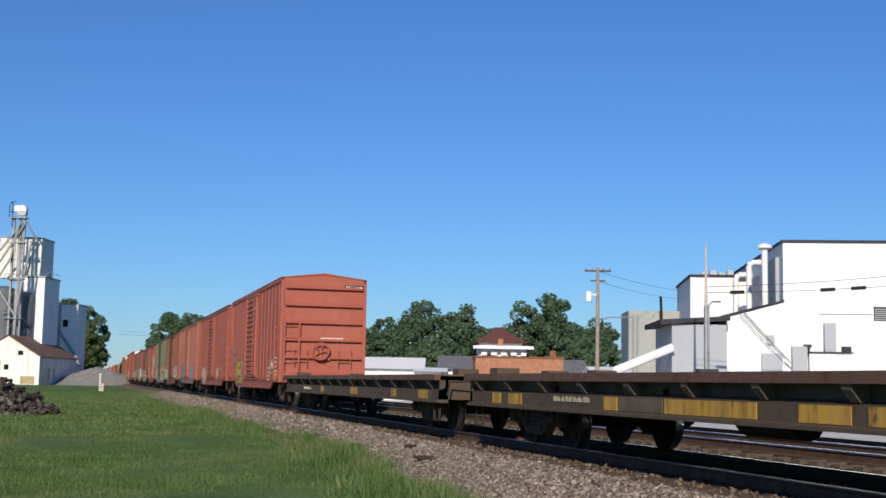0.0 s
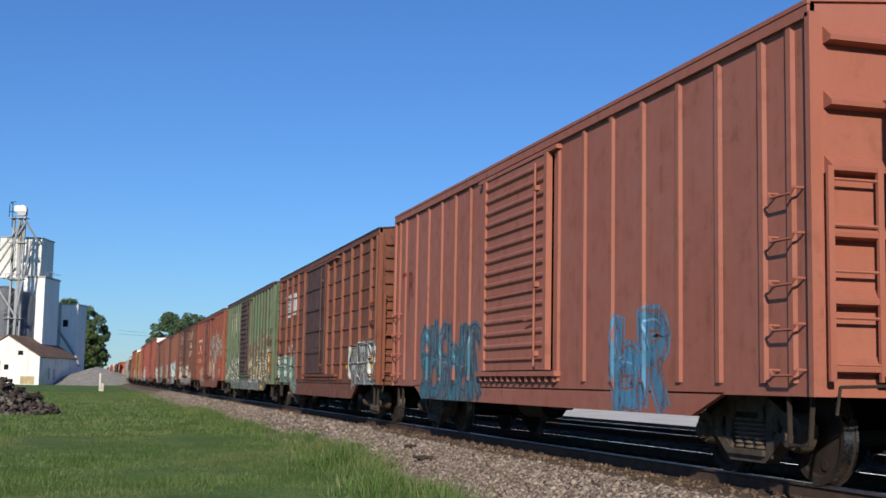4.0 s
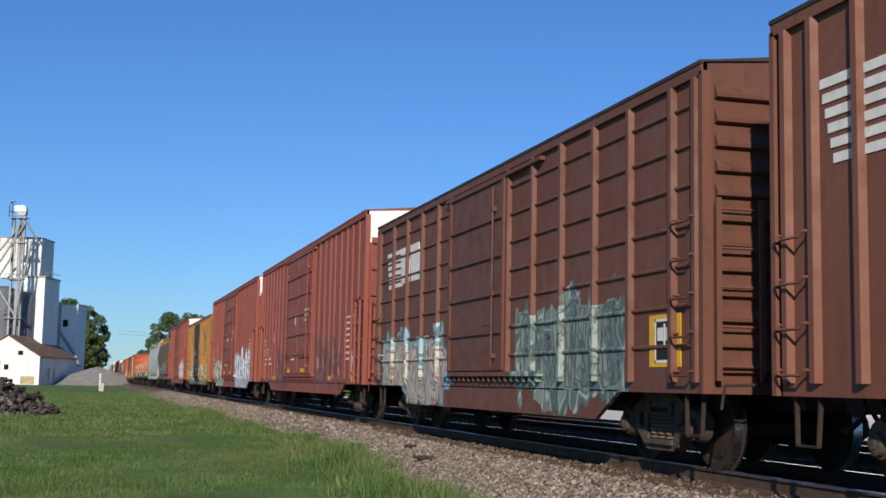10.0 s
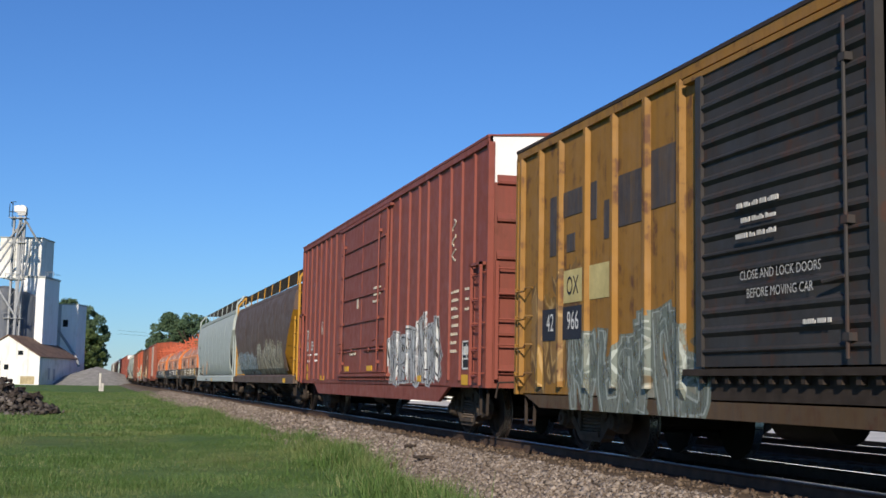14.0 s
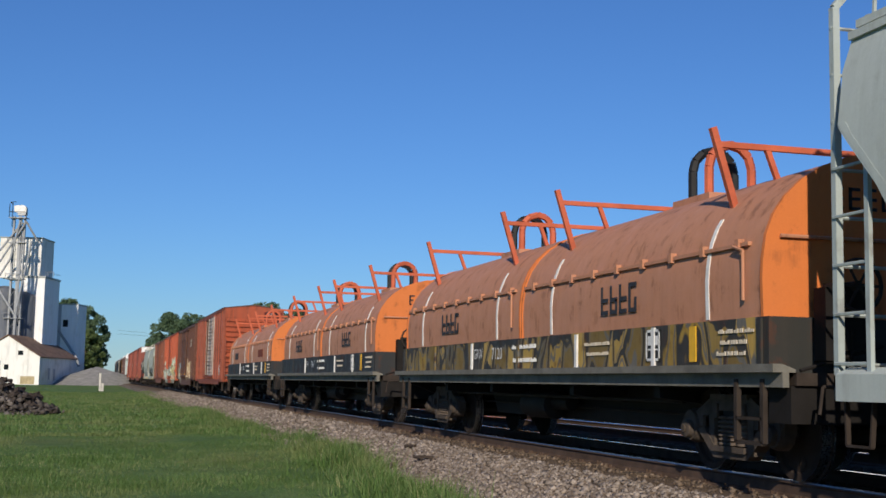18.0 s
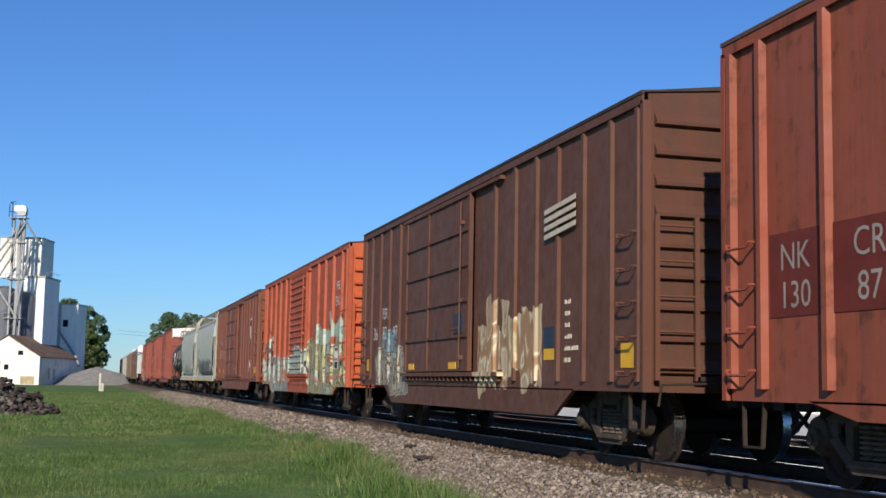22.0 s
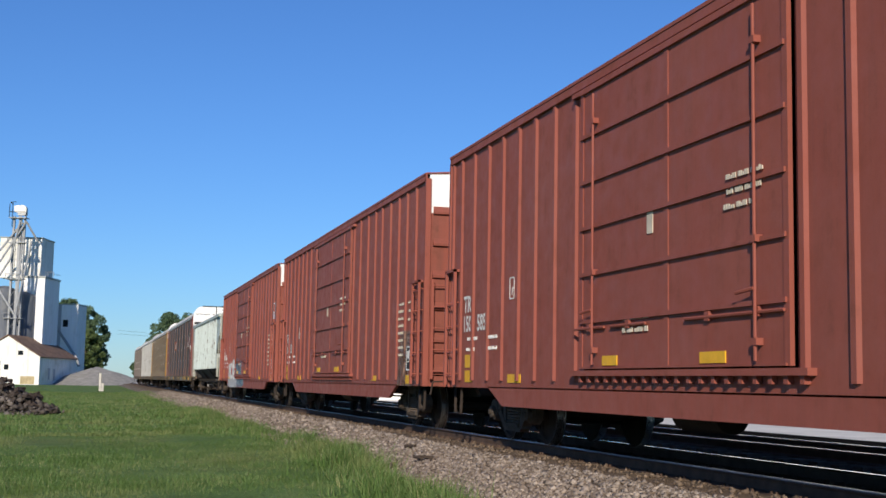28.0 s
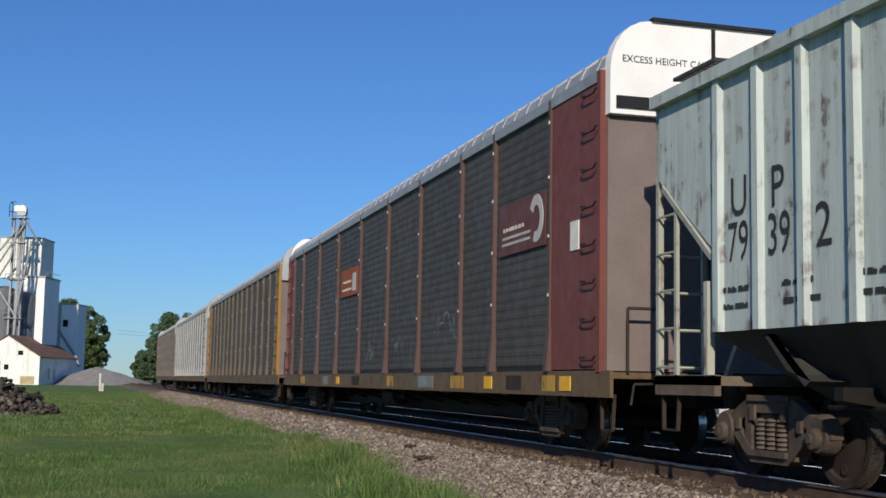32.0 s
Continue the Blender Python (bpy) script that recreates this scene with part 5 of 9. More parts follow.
def spray(car, tag, seed, cuts_y, cuts_z, surface, keep):
    """A row of fat interlocking sprayed letters: halo, outline, fill and shine, each letter a part."""
    y0, y1, z0, z1, ca, cb, cl = tag
    rnd = random.Random(int(seed * 10))
    h = (z1 - z0) * 0.86
    n = max(1, round((y1 - y0) / max(0.25, h * 0.52)))
    pitch = (y1 - y0) / n
    bright = tuple(min(0.8, c * 1.2 + 0.14) for c in ca)
    mats = [spray_paint(c) for c in (tuple(min(0.75, (a + b) * 0.55) for a, b in zip(cb, ca)), cl, ca, cb, bright)]
    slant = rnd.uniform(-0.1, 0.16)
    for k in range(n):
        bm = B()
        top = y1 - k * pitch
        hh, lift = h * rnd.uniform(0.78, 1.08), h * rnd.uniform(-0.02, 0.1)
        strokes = [rnd.choice(STEMS)] + rnd.sample(ARMS, 2 if rnd.random() < 0.6 else 3)
        wide = pitch * rnd.uniform(0.1, 0.15) + 0.005
        base = 0.001 + 0.0004 * k
        curves = []
        for st in strokes:
            st = [(u + rnd.uniform(-0.06, 0.06), v + rnd.uniform(-0.05, 0.05)) for u, v in st]
            curves.append([(top - (u * 1.12 - 0.06) * pitch + slant * v * hh, z0 + lift + v * hh) for u, v in bent(st)])
        main = 2 if rnd.random() < 0.6 else 3
        for i, c in enumerate(curves):
            grow = [wide * (0.8 + 0.5 * abs(math.sin(j * 0.5 + i + k))) for j in range(len(c))]
            ribbon(bm, c, [g + 0.085 for g in grow], base + 0.00002 * i, 0)
            ribbon(bm, c, [g + 0.032 for g in grow], base + 0.00012 + 0.00002 * i, 1)
            ribbon(bm, c, grow, base + 0.00022 + 0.00001 * i, main if i else 5 - main)
            ribbon(bm, [(a + wide * 0.35, b + wide * 0.2) for a, b in c[1:max(4, len(c) // 2)]], 0.013, base + 0.0003, 4)
        for _ in range(3):
            a, b = top - rnd.uniform(0.1, 0.9) * pitch, z0 + rnd.uniform(0.1, 0.9) * hh
            ribbon(bm, [(a, b), (a - rnd.uniform(-0.14, 0.14), b + rnd.uniform(0.1, 0.3))], 0.014, base + 0.00034, 1)
        fit_sheet(bm, cuts_y, cuts_z, surface, keep)
        part("sprayed_letter", bm, mats, car)


def spray_word(car, word, y, z, size, colours, cuts_y, cuts_z, surface, keep, bold=0.05, wide=1.0):
    """A legible sprayed word in fat outlined letters."""
    for i, (colour, fat) in enumerate(zip(colours, (bold + 0.09, bold + 0.035, bold))):
        me = text_mesh(word, size, spray_paint(colour), fat)
        bm = B()
        bm.from_mesh(me)
        for v in bm.verts:
            v.co = Vector((-0.001 - 0.0004 * i, y - v.co.x * wide, z + v.co.y))
        fit_sheet(bm, cuts_y, cuts_z, surface, keep)
        part("sprayed_word", bm, spray_paint(colour), car, "fat yellow sprayed letters outlined in black" if i == 2 else "")


def scrawl(car, y, z, wide, high, colour, seed, turns=9, upright=False):
    """A thin hand-drawn flourish in one line."""
    rnd = random.Random(seed)
    pts = []
    for i in range(turns):
        a, b = i / (turns - 1), rnd.uniform(0.0, 1.0) if i % 2 else rnd.uniform(0.0, 0.25) + 0.75 * (i % 4 == 2)
        pts.append((y - (b if upright else a + rnd.uniform(-0.08, 0.08)) * wide, z - (a if upright else 1 - b) * high))
    bm = B()
    ribbon(bm, bent(pts), 0.02, 0.004, 0)
    cuts_y, cuts_z, surface, keep = SHEETS[car.name]
    fit_sheet(bm, cuts_y, cuts_z, surface, keep)
    part("sprayed_scrawl", bm, spray_paint(colour), car)


# ---------------------------------------------------------------- boxcars
def hoop(bm, c, r, k):
    pts = [(c[0] + r * math.cos(i * math.pi / 9), c[1], c[2] + r * math.sin(i * math.pi / 9)) for i in range(19)]
    path(bm, pts, k, 6)


def boxcar(label, L, H, body, side=None, door="plug", door_w=3.0, door_y=0.0, posts=6, seams=0, ends=9, end_mat=None, roof=None, door_mat=None,
           white_end=False, open_door=0.0, front_posts=None, back_posts=None, mid_stile=None, zb=0.86, sill=0.5, brake_wheel=False, ladder="grab", sill_len=0.62, peak=0.14, post_mat=None, track_mat=None,
           bottom_mat=None, end_relief=0.07, end_top=0.36, post_depth=0.066, chord_mat=None, truck_y=None, wheel=0.46, name="boxcar"):
    """A boxcar: side sheets with outside posts, pressed ends, door, roof, ladders, steps, underframe and trucks. Its nose is at -y."""
    car = thing(name, label, "railway wagon", group="wagons of the freight train")
    w = 1.47
    e = L / 2
    if end_mat is None:
        shade, grain = COLOURS[body.name]
        end_mat = paint("end_paint", tuple(x * 0.88 for x in shade), 0.35, 0.15, 0.55, (), grain + 0.7)
    roof, door_mat, post_mat, bottom_mat = roof or M_ROOFDARK, door_mat or body, post_mat or body, bottom_mat or body
    d0, d1 = door_y - door_w / 2, door_y + door_w / 2
    top = H - 0.3
    # side sheets round the door opening
    bm = B()
    box(bm, -w, -w + 0.04, -e, d0, zb, H)
    part("side_sheet", bm, body, car)
    bm = B()
    box(bm, -w, -w + 0.04, d1, e, zb, H)
    part("side_sheet", bm, body, car)
    bm = B()
    box(bm, -w, -w + 0.04, d0, d1, top, H)
    part("door_header", bm, body, car)
    bm = B()
    box(bm, -w, -w + 0.04, d0, d1, zb, 1.12)
    part("door_threshold", bm, track_mat or body, car)
    bm = B()
    box(bm, w - 0.04, w, -e, e, zb, H)
    part("side_sheet", bm, body, car)
    bm = B()
    box(bm, -w + 0.04, w - 0.04, -e + 0.06, e - 0.06, 1.0, 1.1)
    part("floor", bm, M_TIE, car)
    # posts
    post_ys, rib_zs = [], []
    for a, b in ((-e, d0), (d1, e)):
        given = front_posts if a < 0 and b < 1.2 and a == -e else back_posts
        for y in given or [a + 0.1 + (b - a - 0.2) * i / posts for i in range(posts + 1)]:
            bm = B()
            k = POST_HALF
            post_ys.append(y)
            prism(bm, [(-w, y - k), (-w - post_depth, y - k * 0.55), (-w - post_depth, y + k * 0.55), (-w, y + k)], zb + 0.12, H - 0.14, "z")
            part("side_post", bm, post_mat, car)
        for i in range(seams):
            z = zb + 0.3 + (H - zb - 0.5) * (i + 0.5) / seams
            rib_zs.append(z)
            bm = B()
            prism(bm, [(-w, z - 0.03), (-w - 0.03, z - 0.012), (-w - 0.03, z + 0.012), (-w, z + 0.03)], a + 0.1, b - 0.1, "y")
            part("panel_rib", bm, body, car)
    # top chord and roof
    bm = B()
    o = w + 0.05
    prism(bm, [(-o - 0.01, H - 0.025), (-o - 0.01, H + 0.02), (0, H + peak + 0.03), (o + 0.01, H + 0.02), (o + 0.01, H - 0.025), (o - 0.03, H - 0.025), (o - 0.03, H), (0, H + peak), (-o + 0.03, H), (-o + 0.03, H - 0.025)],
          -e - 0.03, e + 0.03, "y")
    for q in (-1, 1):
        edge = B()
        box(edge, min(q * o, q * (o - 0.03)), max(q * o, q * (o - 0.03)), -e - 0.02, e + 0.02, H - 0.14, H - 0.028)
        part("top_chord", edge, chord_mat or post_mat, car)
    n = int(L / 1.2)
    cover = part("roof", bm, roof, car)
    for i in range(n + 1):
        y = -e + 0.02 + (L - 0.04) * i / n
        bm = B()
        prism(bm, [(-o + 0.03, H + 0.02), (0, H + peak + 0.07), (o - 0.03, H + 0.02), (0, H + peak + 0.025)], y - 0.04, y + 0.04, "y")
        part("roof_rib", bm, roof, cover)
    # ends
    for s in (-1, 1):
        bm = B()
        zt = H - 0.78 if white_end else H
        ya, yb = (-e, -e + 0.06) if s < 0 else (e - 0.06, e)
        if white_end:
            box(bm, -w, w, ya, yb, zb, zt)
        else:
            prism(bm, [(-w, zb), (w, zb), (w, H), (0, H + peak), (-w, H)], ya, yb, "y")
        wall = part("end_wall", bm, end_mat, car)
        for i in range(ends):
            z = zb + 0.28 + (zt - zb - end_top * (not white_end) - 0.25) * i / max(1, ends - 1)
            h = 0.085
            y = ya if s < 0 else yb
            bm = B()
            prism(bm, [(y, z - h * 0.8), (y + s * end_relief, z - h * 0.6), (y + s * end_relief * 1.05, z - h * 0.1), (y, z + h * 1.2)], -w + 0.12, w - 0.12, "x")
            part("end_rib", bm, end_mat, wall)
        for q in (-1, 1):
            bm = B()
            box(bm, q * w - 0.05 if q < 0 else w - 0.06, q * w + 0.06 if q < 0 else w + 0.05, ya - 0.05 if s < 0 else yb - 0.03, ya + 0.03 if s < 0 else yb + 0.05, zb, H - 0.1)
            part("corner_post", bm, body, car)
        if white_end:
            bm = B()
            prism(bm, [(-w, zt), (w, zt), (w, H), (0, H + peak), (-w, H)], ya, yb, "y")
            part("end_top_panel", bm, M_WHITEEND, car, "white painted top of the end wall")
    # door
    x = -w - 0.05
    dz0, dz1 = 1.14, H - 0.24
    dd0, dd1 = d0 - open_door, d1 - open_door
    bm = B()
    box(bm, x - 0.02, x + 0.03, dd0 + 0.03, dd1 - 0.03, dz0, dz1)
    dr = part("door", bm, door_mat, car, "sliding door pushed half open" if open_door else "")
    if door == "ribbed":
        n = 15
        for i in range(n):
            z = dz0 + 0.16 + (dz1 - dz0 - 0.32) * i / (n - 1)
            h = 0.055 if i % 5 else 0.03
            bm = B()
            prism(bm, [(x - 0.02, z - h), (x - 0.056, z - h * 0.2), (x - 0.056, z + h * 0.4), (x - 0.02, z + h)], dd0 + 0.16, dd1 - 0.16, "y")
            part("door_rib", bm, door_mat, dr)
        for y in (dd0 + 0.09, dd1 - 0.09):
            bm = B()
            box(bm, x - 0.06, x - 0.02, y - 0.06, y + 0.06, dz0, dz1)
            part("door_stile", bm, door_mat, dr)
    else:
        n = 5 if door == "plug" else 6
        for i in range(n + 1):
            z = dz0 + (dz1 - dz0) * i / n
            bm = B()
            box(bm, x - 0.055, x - 0.02, dd0 + 0.05, dd1 - 0.05, max(dz0, z - 0.025), min(dz1, z + 0.025))
            part("door_bar", bm, door_mat, dr)
        for y in (dd0 + 0.06, dd1 - 0.06) + ((door_y,) if door == "double" else ()) + ((mid_stile,) if mid_stile is not None else ()):
            bm = B()
            box(bm, x - (0.032 if door == "double" else 0.05), x - 0.02, y - 0.05, y + 0.05, dz0, dz1)
            part("door_stile", bm, door_mat, dr)
    for y in ((dd0 + 0.55, dd1 - 0.55) if door == "double" else (dd0 + 0.45,)):
        bm = B()
        rod(bm, (x - 0.08, y, dz0 + 0.05), (x - 0.08, y, dz1 - 0.1), 0.018)
        for z in (dz0 + 0.2, dz0 + 1.2, dz1 - 0.5):
            box(bm, x - 0.1, x - 0.02, y - 0.05, y + 0.05, z, z + 0.07)
        path(bm, [(x - 0.09, y, dz0 + 0.75), (x - 0.12, y + 0.3, dz0 + 0.72)], 0.02)
        part("lock_rod", bm, door_mat, dr)
    # door tracks and sill
    bm = B()
    lo, hi = min(d0, dd0) - (0 if open_door else 1.6 if door == "plug" else 0.3), d1 + 0.3
    box(bm, -w - 0.1, -w, lo, hi, 1.05, 1.12)
    n = int((hi - lo) / 0.28)
    for i in range(n):
        y = lo + 0.1 + i * 0.28
        box(bm, -w - 0.07, -w - 0.005, y, y + 0.07, 0.97, 1.05)
    part("door_track", bm, track_mat or post_mat, car)
    bm = B()
    box(bm, -w - 0.09, -w, lo, hi, H - 0.24, H - 0.18)
    part("door_rail", bm, post_mat, car)
    bm = B()
    q = L * sill_len / 2
    for s in (-1, 1):
        prism(bm, [(-q - 0.75, zb + 0.02), (-q, sill), (q, sill), (q + 0.75, zb + 0.02)], s * (w - 0.03) - 0.03, s * (w - 0.03) + 0.03, "x")
    part("side_sill", bm, bottom_mat, car)
    # ladders
    rung_mat = body
    for y0, far in ((-e + 0.14, 0), (e - 0.6, 1)):
        for i in range(5 if not far else 4):
            bm = B()
            grab(bm, -w, y0, y0 + 0.46, 1.1 + 0.42 * i, 0.11)
            part("grab_iron", bm, rung_mat, car)
        if ladder == "rail":
            bm = B()
            for y in (y0 - 0.03, y0 + 0.49):
                box(bm, -w - 0.14, -w - 0.09, y - 0.03, y + 0.03, 0.9, 2.95)
            box(bm, -w - 0.14, -w, y0 - 0.06, y0 + 0.52, 2.9, 2.95)
            part("ladder_frame", bm, body, car)
        yy = (-e - 0.12) if not far else (e + 0.12)
        bm = B()
        for x0 in (-w + 0.1, -w + 0.62):
            box(bm, x0 - 0.03, x0 + 0.03, yy - 0.02, yy + 0.02, 1.0, 2.95)
        lad = part("end_ladder", bm, rung_mat, car)
        for i in range(5):
            bm = B()
            rod(bm, (-w + 0.1, yy, 1.15 + 0.42 * i), (-w + 0.62, yy, 1.15 + 0.42 * i), 0.016, 5)
            part("rung", bm, rung_mat, lad)
        stirrup(car, w, y0 + 0.2, zb)
    # end platform, coupler pocket, uncoupling rod
    for s in (-1, 1):
        bm = B()
        box(bm, -0.85, 0.85, s * (e + 0.02) - 0.12, s * (e + 0.02) + 0.12, 1.0, 1.05)
        prism(bm, [(-0.35, 0.7), (0.35, 0.7), (0.5, 1.0), (-0.5, 1.0)], s * (e + 0.05) - 0.12, s * (e + 0.05) + 0.12, "y")
        part("end_sill", bm, M_BRAKE, car)
    if brake_wheel:
        bm = B()
        hoop(bm, (-0.1, -e - 0.22, 1.95), 0.29, 0.03)
        for a in range(5):
            c, s = math.cos(a * 1.257) * 0.27, math.sin(a * 1.257) * 0.27
            rod(bm, (-0.1, -e - 0.22, 1.95), (-0.1 + c, -e - 0.22, 1.95 + s), 0.02)
        rod(bm, (-0.1, -e - 0.24, 1.95), (-0.1, -e, 1.95), 0.06, 10)
        box(bm, -0.3, 0.25, -e - 0.12, -e, 1.65, 2.05)
        part("brake_wheel", bm, body, car, "hand brake wheel and gear box", None, 40)
        for q in (-1, 1):
            bm = B()
            for x0 in (q * 1.0, q * 0.55):
                rod(bm, (x0, -e - 0.1, 1.4), (x0, -e - 0.1, 2.0), 0.016)
                rod(bm, (x0, -e - 0.1, 2.0), (x0, -e, 2.0), 0.016)
            rod(bm, (q * 1.0, -e - 0.1, 1.6), (q * 0.55, -e - 0.1, 1.6), 0.016)
            part("end_handrail", bm, body, car)
    underframe(car, L)
    couplers(car, L)
    ty = truck_y or e - 1.9
    truck(car, -ty, wheel)
    truck(car, ty, wheel)
    # sprayed letters follow the posts, the ribs and the door
    q = L * sill_len / 2
    lip = 0.02
    cuts_y = [c for p in post_ys for c in (p - POST_HALF, p - POST_HALF * 0.55, p + POST_HALF * 0.55, p + POST_HALF)] + [dd0 + lip, dd0 + lip + 0.01, dd1 - lip - 0.01, dd1 - lip, -q, q]
    cuts_z = [c for z in rib_zs for c in (z - 0.03, z - 0.012, z + 0.012, z + 0.03)] + [sill, zb]

    def surface(y, z):
        if dd0 + lip < y < dd1 - lip and z > 1.12:
            return None if door == "ribbed" else -w - 0.072
        out = 0.0
        for p in post_ys:
            d = abs(y - p)
            if d < POST_HALF and zb + 0.12 < z < H:
                out = max(out, post_depth * min(1.0, (POST_HALF - d) / (POST_HALF * 0.45)))
        for r in rib_zs:
            if abs(z - r) < 0.03:
                out = max(out, 0.03 * min(1.0, (0.03 - abs(z - r)) / 0.018))
        return -w - out

    def keep(y, z):
        return abs(y) < e - 0.02 and z > (sill if abs(y) < q + 0.2 else zb)
    SHEETS[car.name] = cuts_y, cuts_z, surface, keep
    for tag, seed in SPRAYED.get(body.name, ()):
        spray(car, tag, seed, cuts_y, cuts_z, surface, keep)
    return car
# ---------------------------------------------------------------- other wagons
def loft(bm, sections):
    """Skins closed sections, each a list of points of one length, and caps the ends."""
    rings = [[bm.verts.new(p) for p in s] for s in sections]
    k = len(rings[0])
    for a, b in zip(rings, rings[1:]):
        for i in range(k):
            j = (i + 1) % k
            bm.faces.new((a[i], a[j], b[j], b[i]))
    bm.faces.new(rings[0][::-1])
    bm.faces.new(rings[-1])


def end_cage(car, s, e, mat, H, y_in, w=1.5, top=0.35):
    """Corner posts with ladder, cross bars and platform at one end of a hopper wagon."""
    ye = s * e
    bm = B()
    for x in (-w + 0.06, -w + 0.62):
        path(bm, [(x, ye, 0.95), (x, ye, H - 0.05), (max(x, -1.12) if x < -w + 0.3 else x, ye - s * 0.1, H + (top if x < -w + 0.3 else 0.1))], 0.048 if x < -w + 0.3 else 0.034, 4)
    part("corner_post", bm, mat, car)
    for i in range(8):
        z = 1.15 + 0.43 * i
        if z > H - 0.2:
            break
        bm = B()
        rod(bm, (-w + 0.02, ye, z), (-w + 0.66, ye, z), 0.017, 5)
        part("rung", bm, mat, car)
    x = -w + 0.02
    bm = B()
    box(bm, x - 0.02, x + 0.02, min(ye - s * 0.54, ye - s * 0.48), max(ye - s * 0.54, ye - s * 0.48), 0.95, 3.0)
    lad = part("side_ladder", bm, mat, car)
    for i in range(5):
        z = 1.15 + 0.43 * i
        bm = B()
        rod(bm, (x, ye, z), (x, ye - s * 0.5, z), 0.016, 5)
        part("rung", bm, mat, lad)
    bm = B()
    path(bm, [(w - 0.1, ye, 0.95), (w - 0.1, ye, H - 0.1)], 0.04, 4)
    path(bm, [(-w + 0.4, ye, H - 0.1), (w - 0.4, ye, H - 0.1)], 0.035, 4)
    path(bm, [(-0.6, ye, 1.0), (-0.3, ye - s * 0.8, 2.9)], 0.05, 4)
    path(bm, [(0.6, ye, 1.0), (0.3, ye - s * 0.8, 2.9)], 0.05, 4)
    part("end_bracing", bm, mat, car)
    bm = B()
    box(bm, -w, w, min(ye, ye - s * 1.4), max(ye, ye - s * 1.4), 0.95, 1.05)
    box(bm, -w, -w + 0.08, min(ye, ye - s * 1.4), max(ye, ye - s * 1.4), 0.84, 1.06)
    part("end_platform", bm, M_ENDRUST, car)
    stirrup(car, w, ye - s * 0.3, 0.9)


def roof_walk(car, e, H, post_mat, z_up=0.35, x=-1.1):
    """Raised grating along the roof edge on little stands."""
    bm = B()
    for k in range(8):
        for q in (-1, 1):
            xx = q * (abs(x) - k * 0.11)
            box(bm, xx - 0.008, xx + 0.008, -e, e, H + z_up - 0.02, H + z_up + 0.015)
    n = int(2 * e / 0.09)
    for i in range(n):
        y = -e + 2 * e * (i + 0.5) / n
        for q in (-1, 1):
            a, b = q * abs(x), q * (abs(x) - 0.8)
            box(bm, min(a, b), max(a, b), y - 0.009, y + 0.009, H + z_up - 0.02, H + z_up + 0.012)
    part("roof_grating", bm, M_GRATE, car, "dark steel grating walkway")
    n = 9
    for i in range(n):
        y = -e + 0.1 + (2 * e - 0.2) * i / (n - 1)
        for q in (-1, 1):
            bm = B()
            path(bm, [(q * (abs(x) + 0.05), y, H - 0.14), (q * (abs(x) + 0.02), y, H + z_up)], 0.02, 4)
            part("grating_stand", bm, post_mat, car)


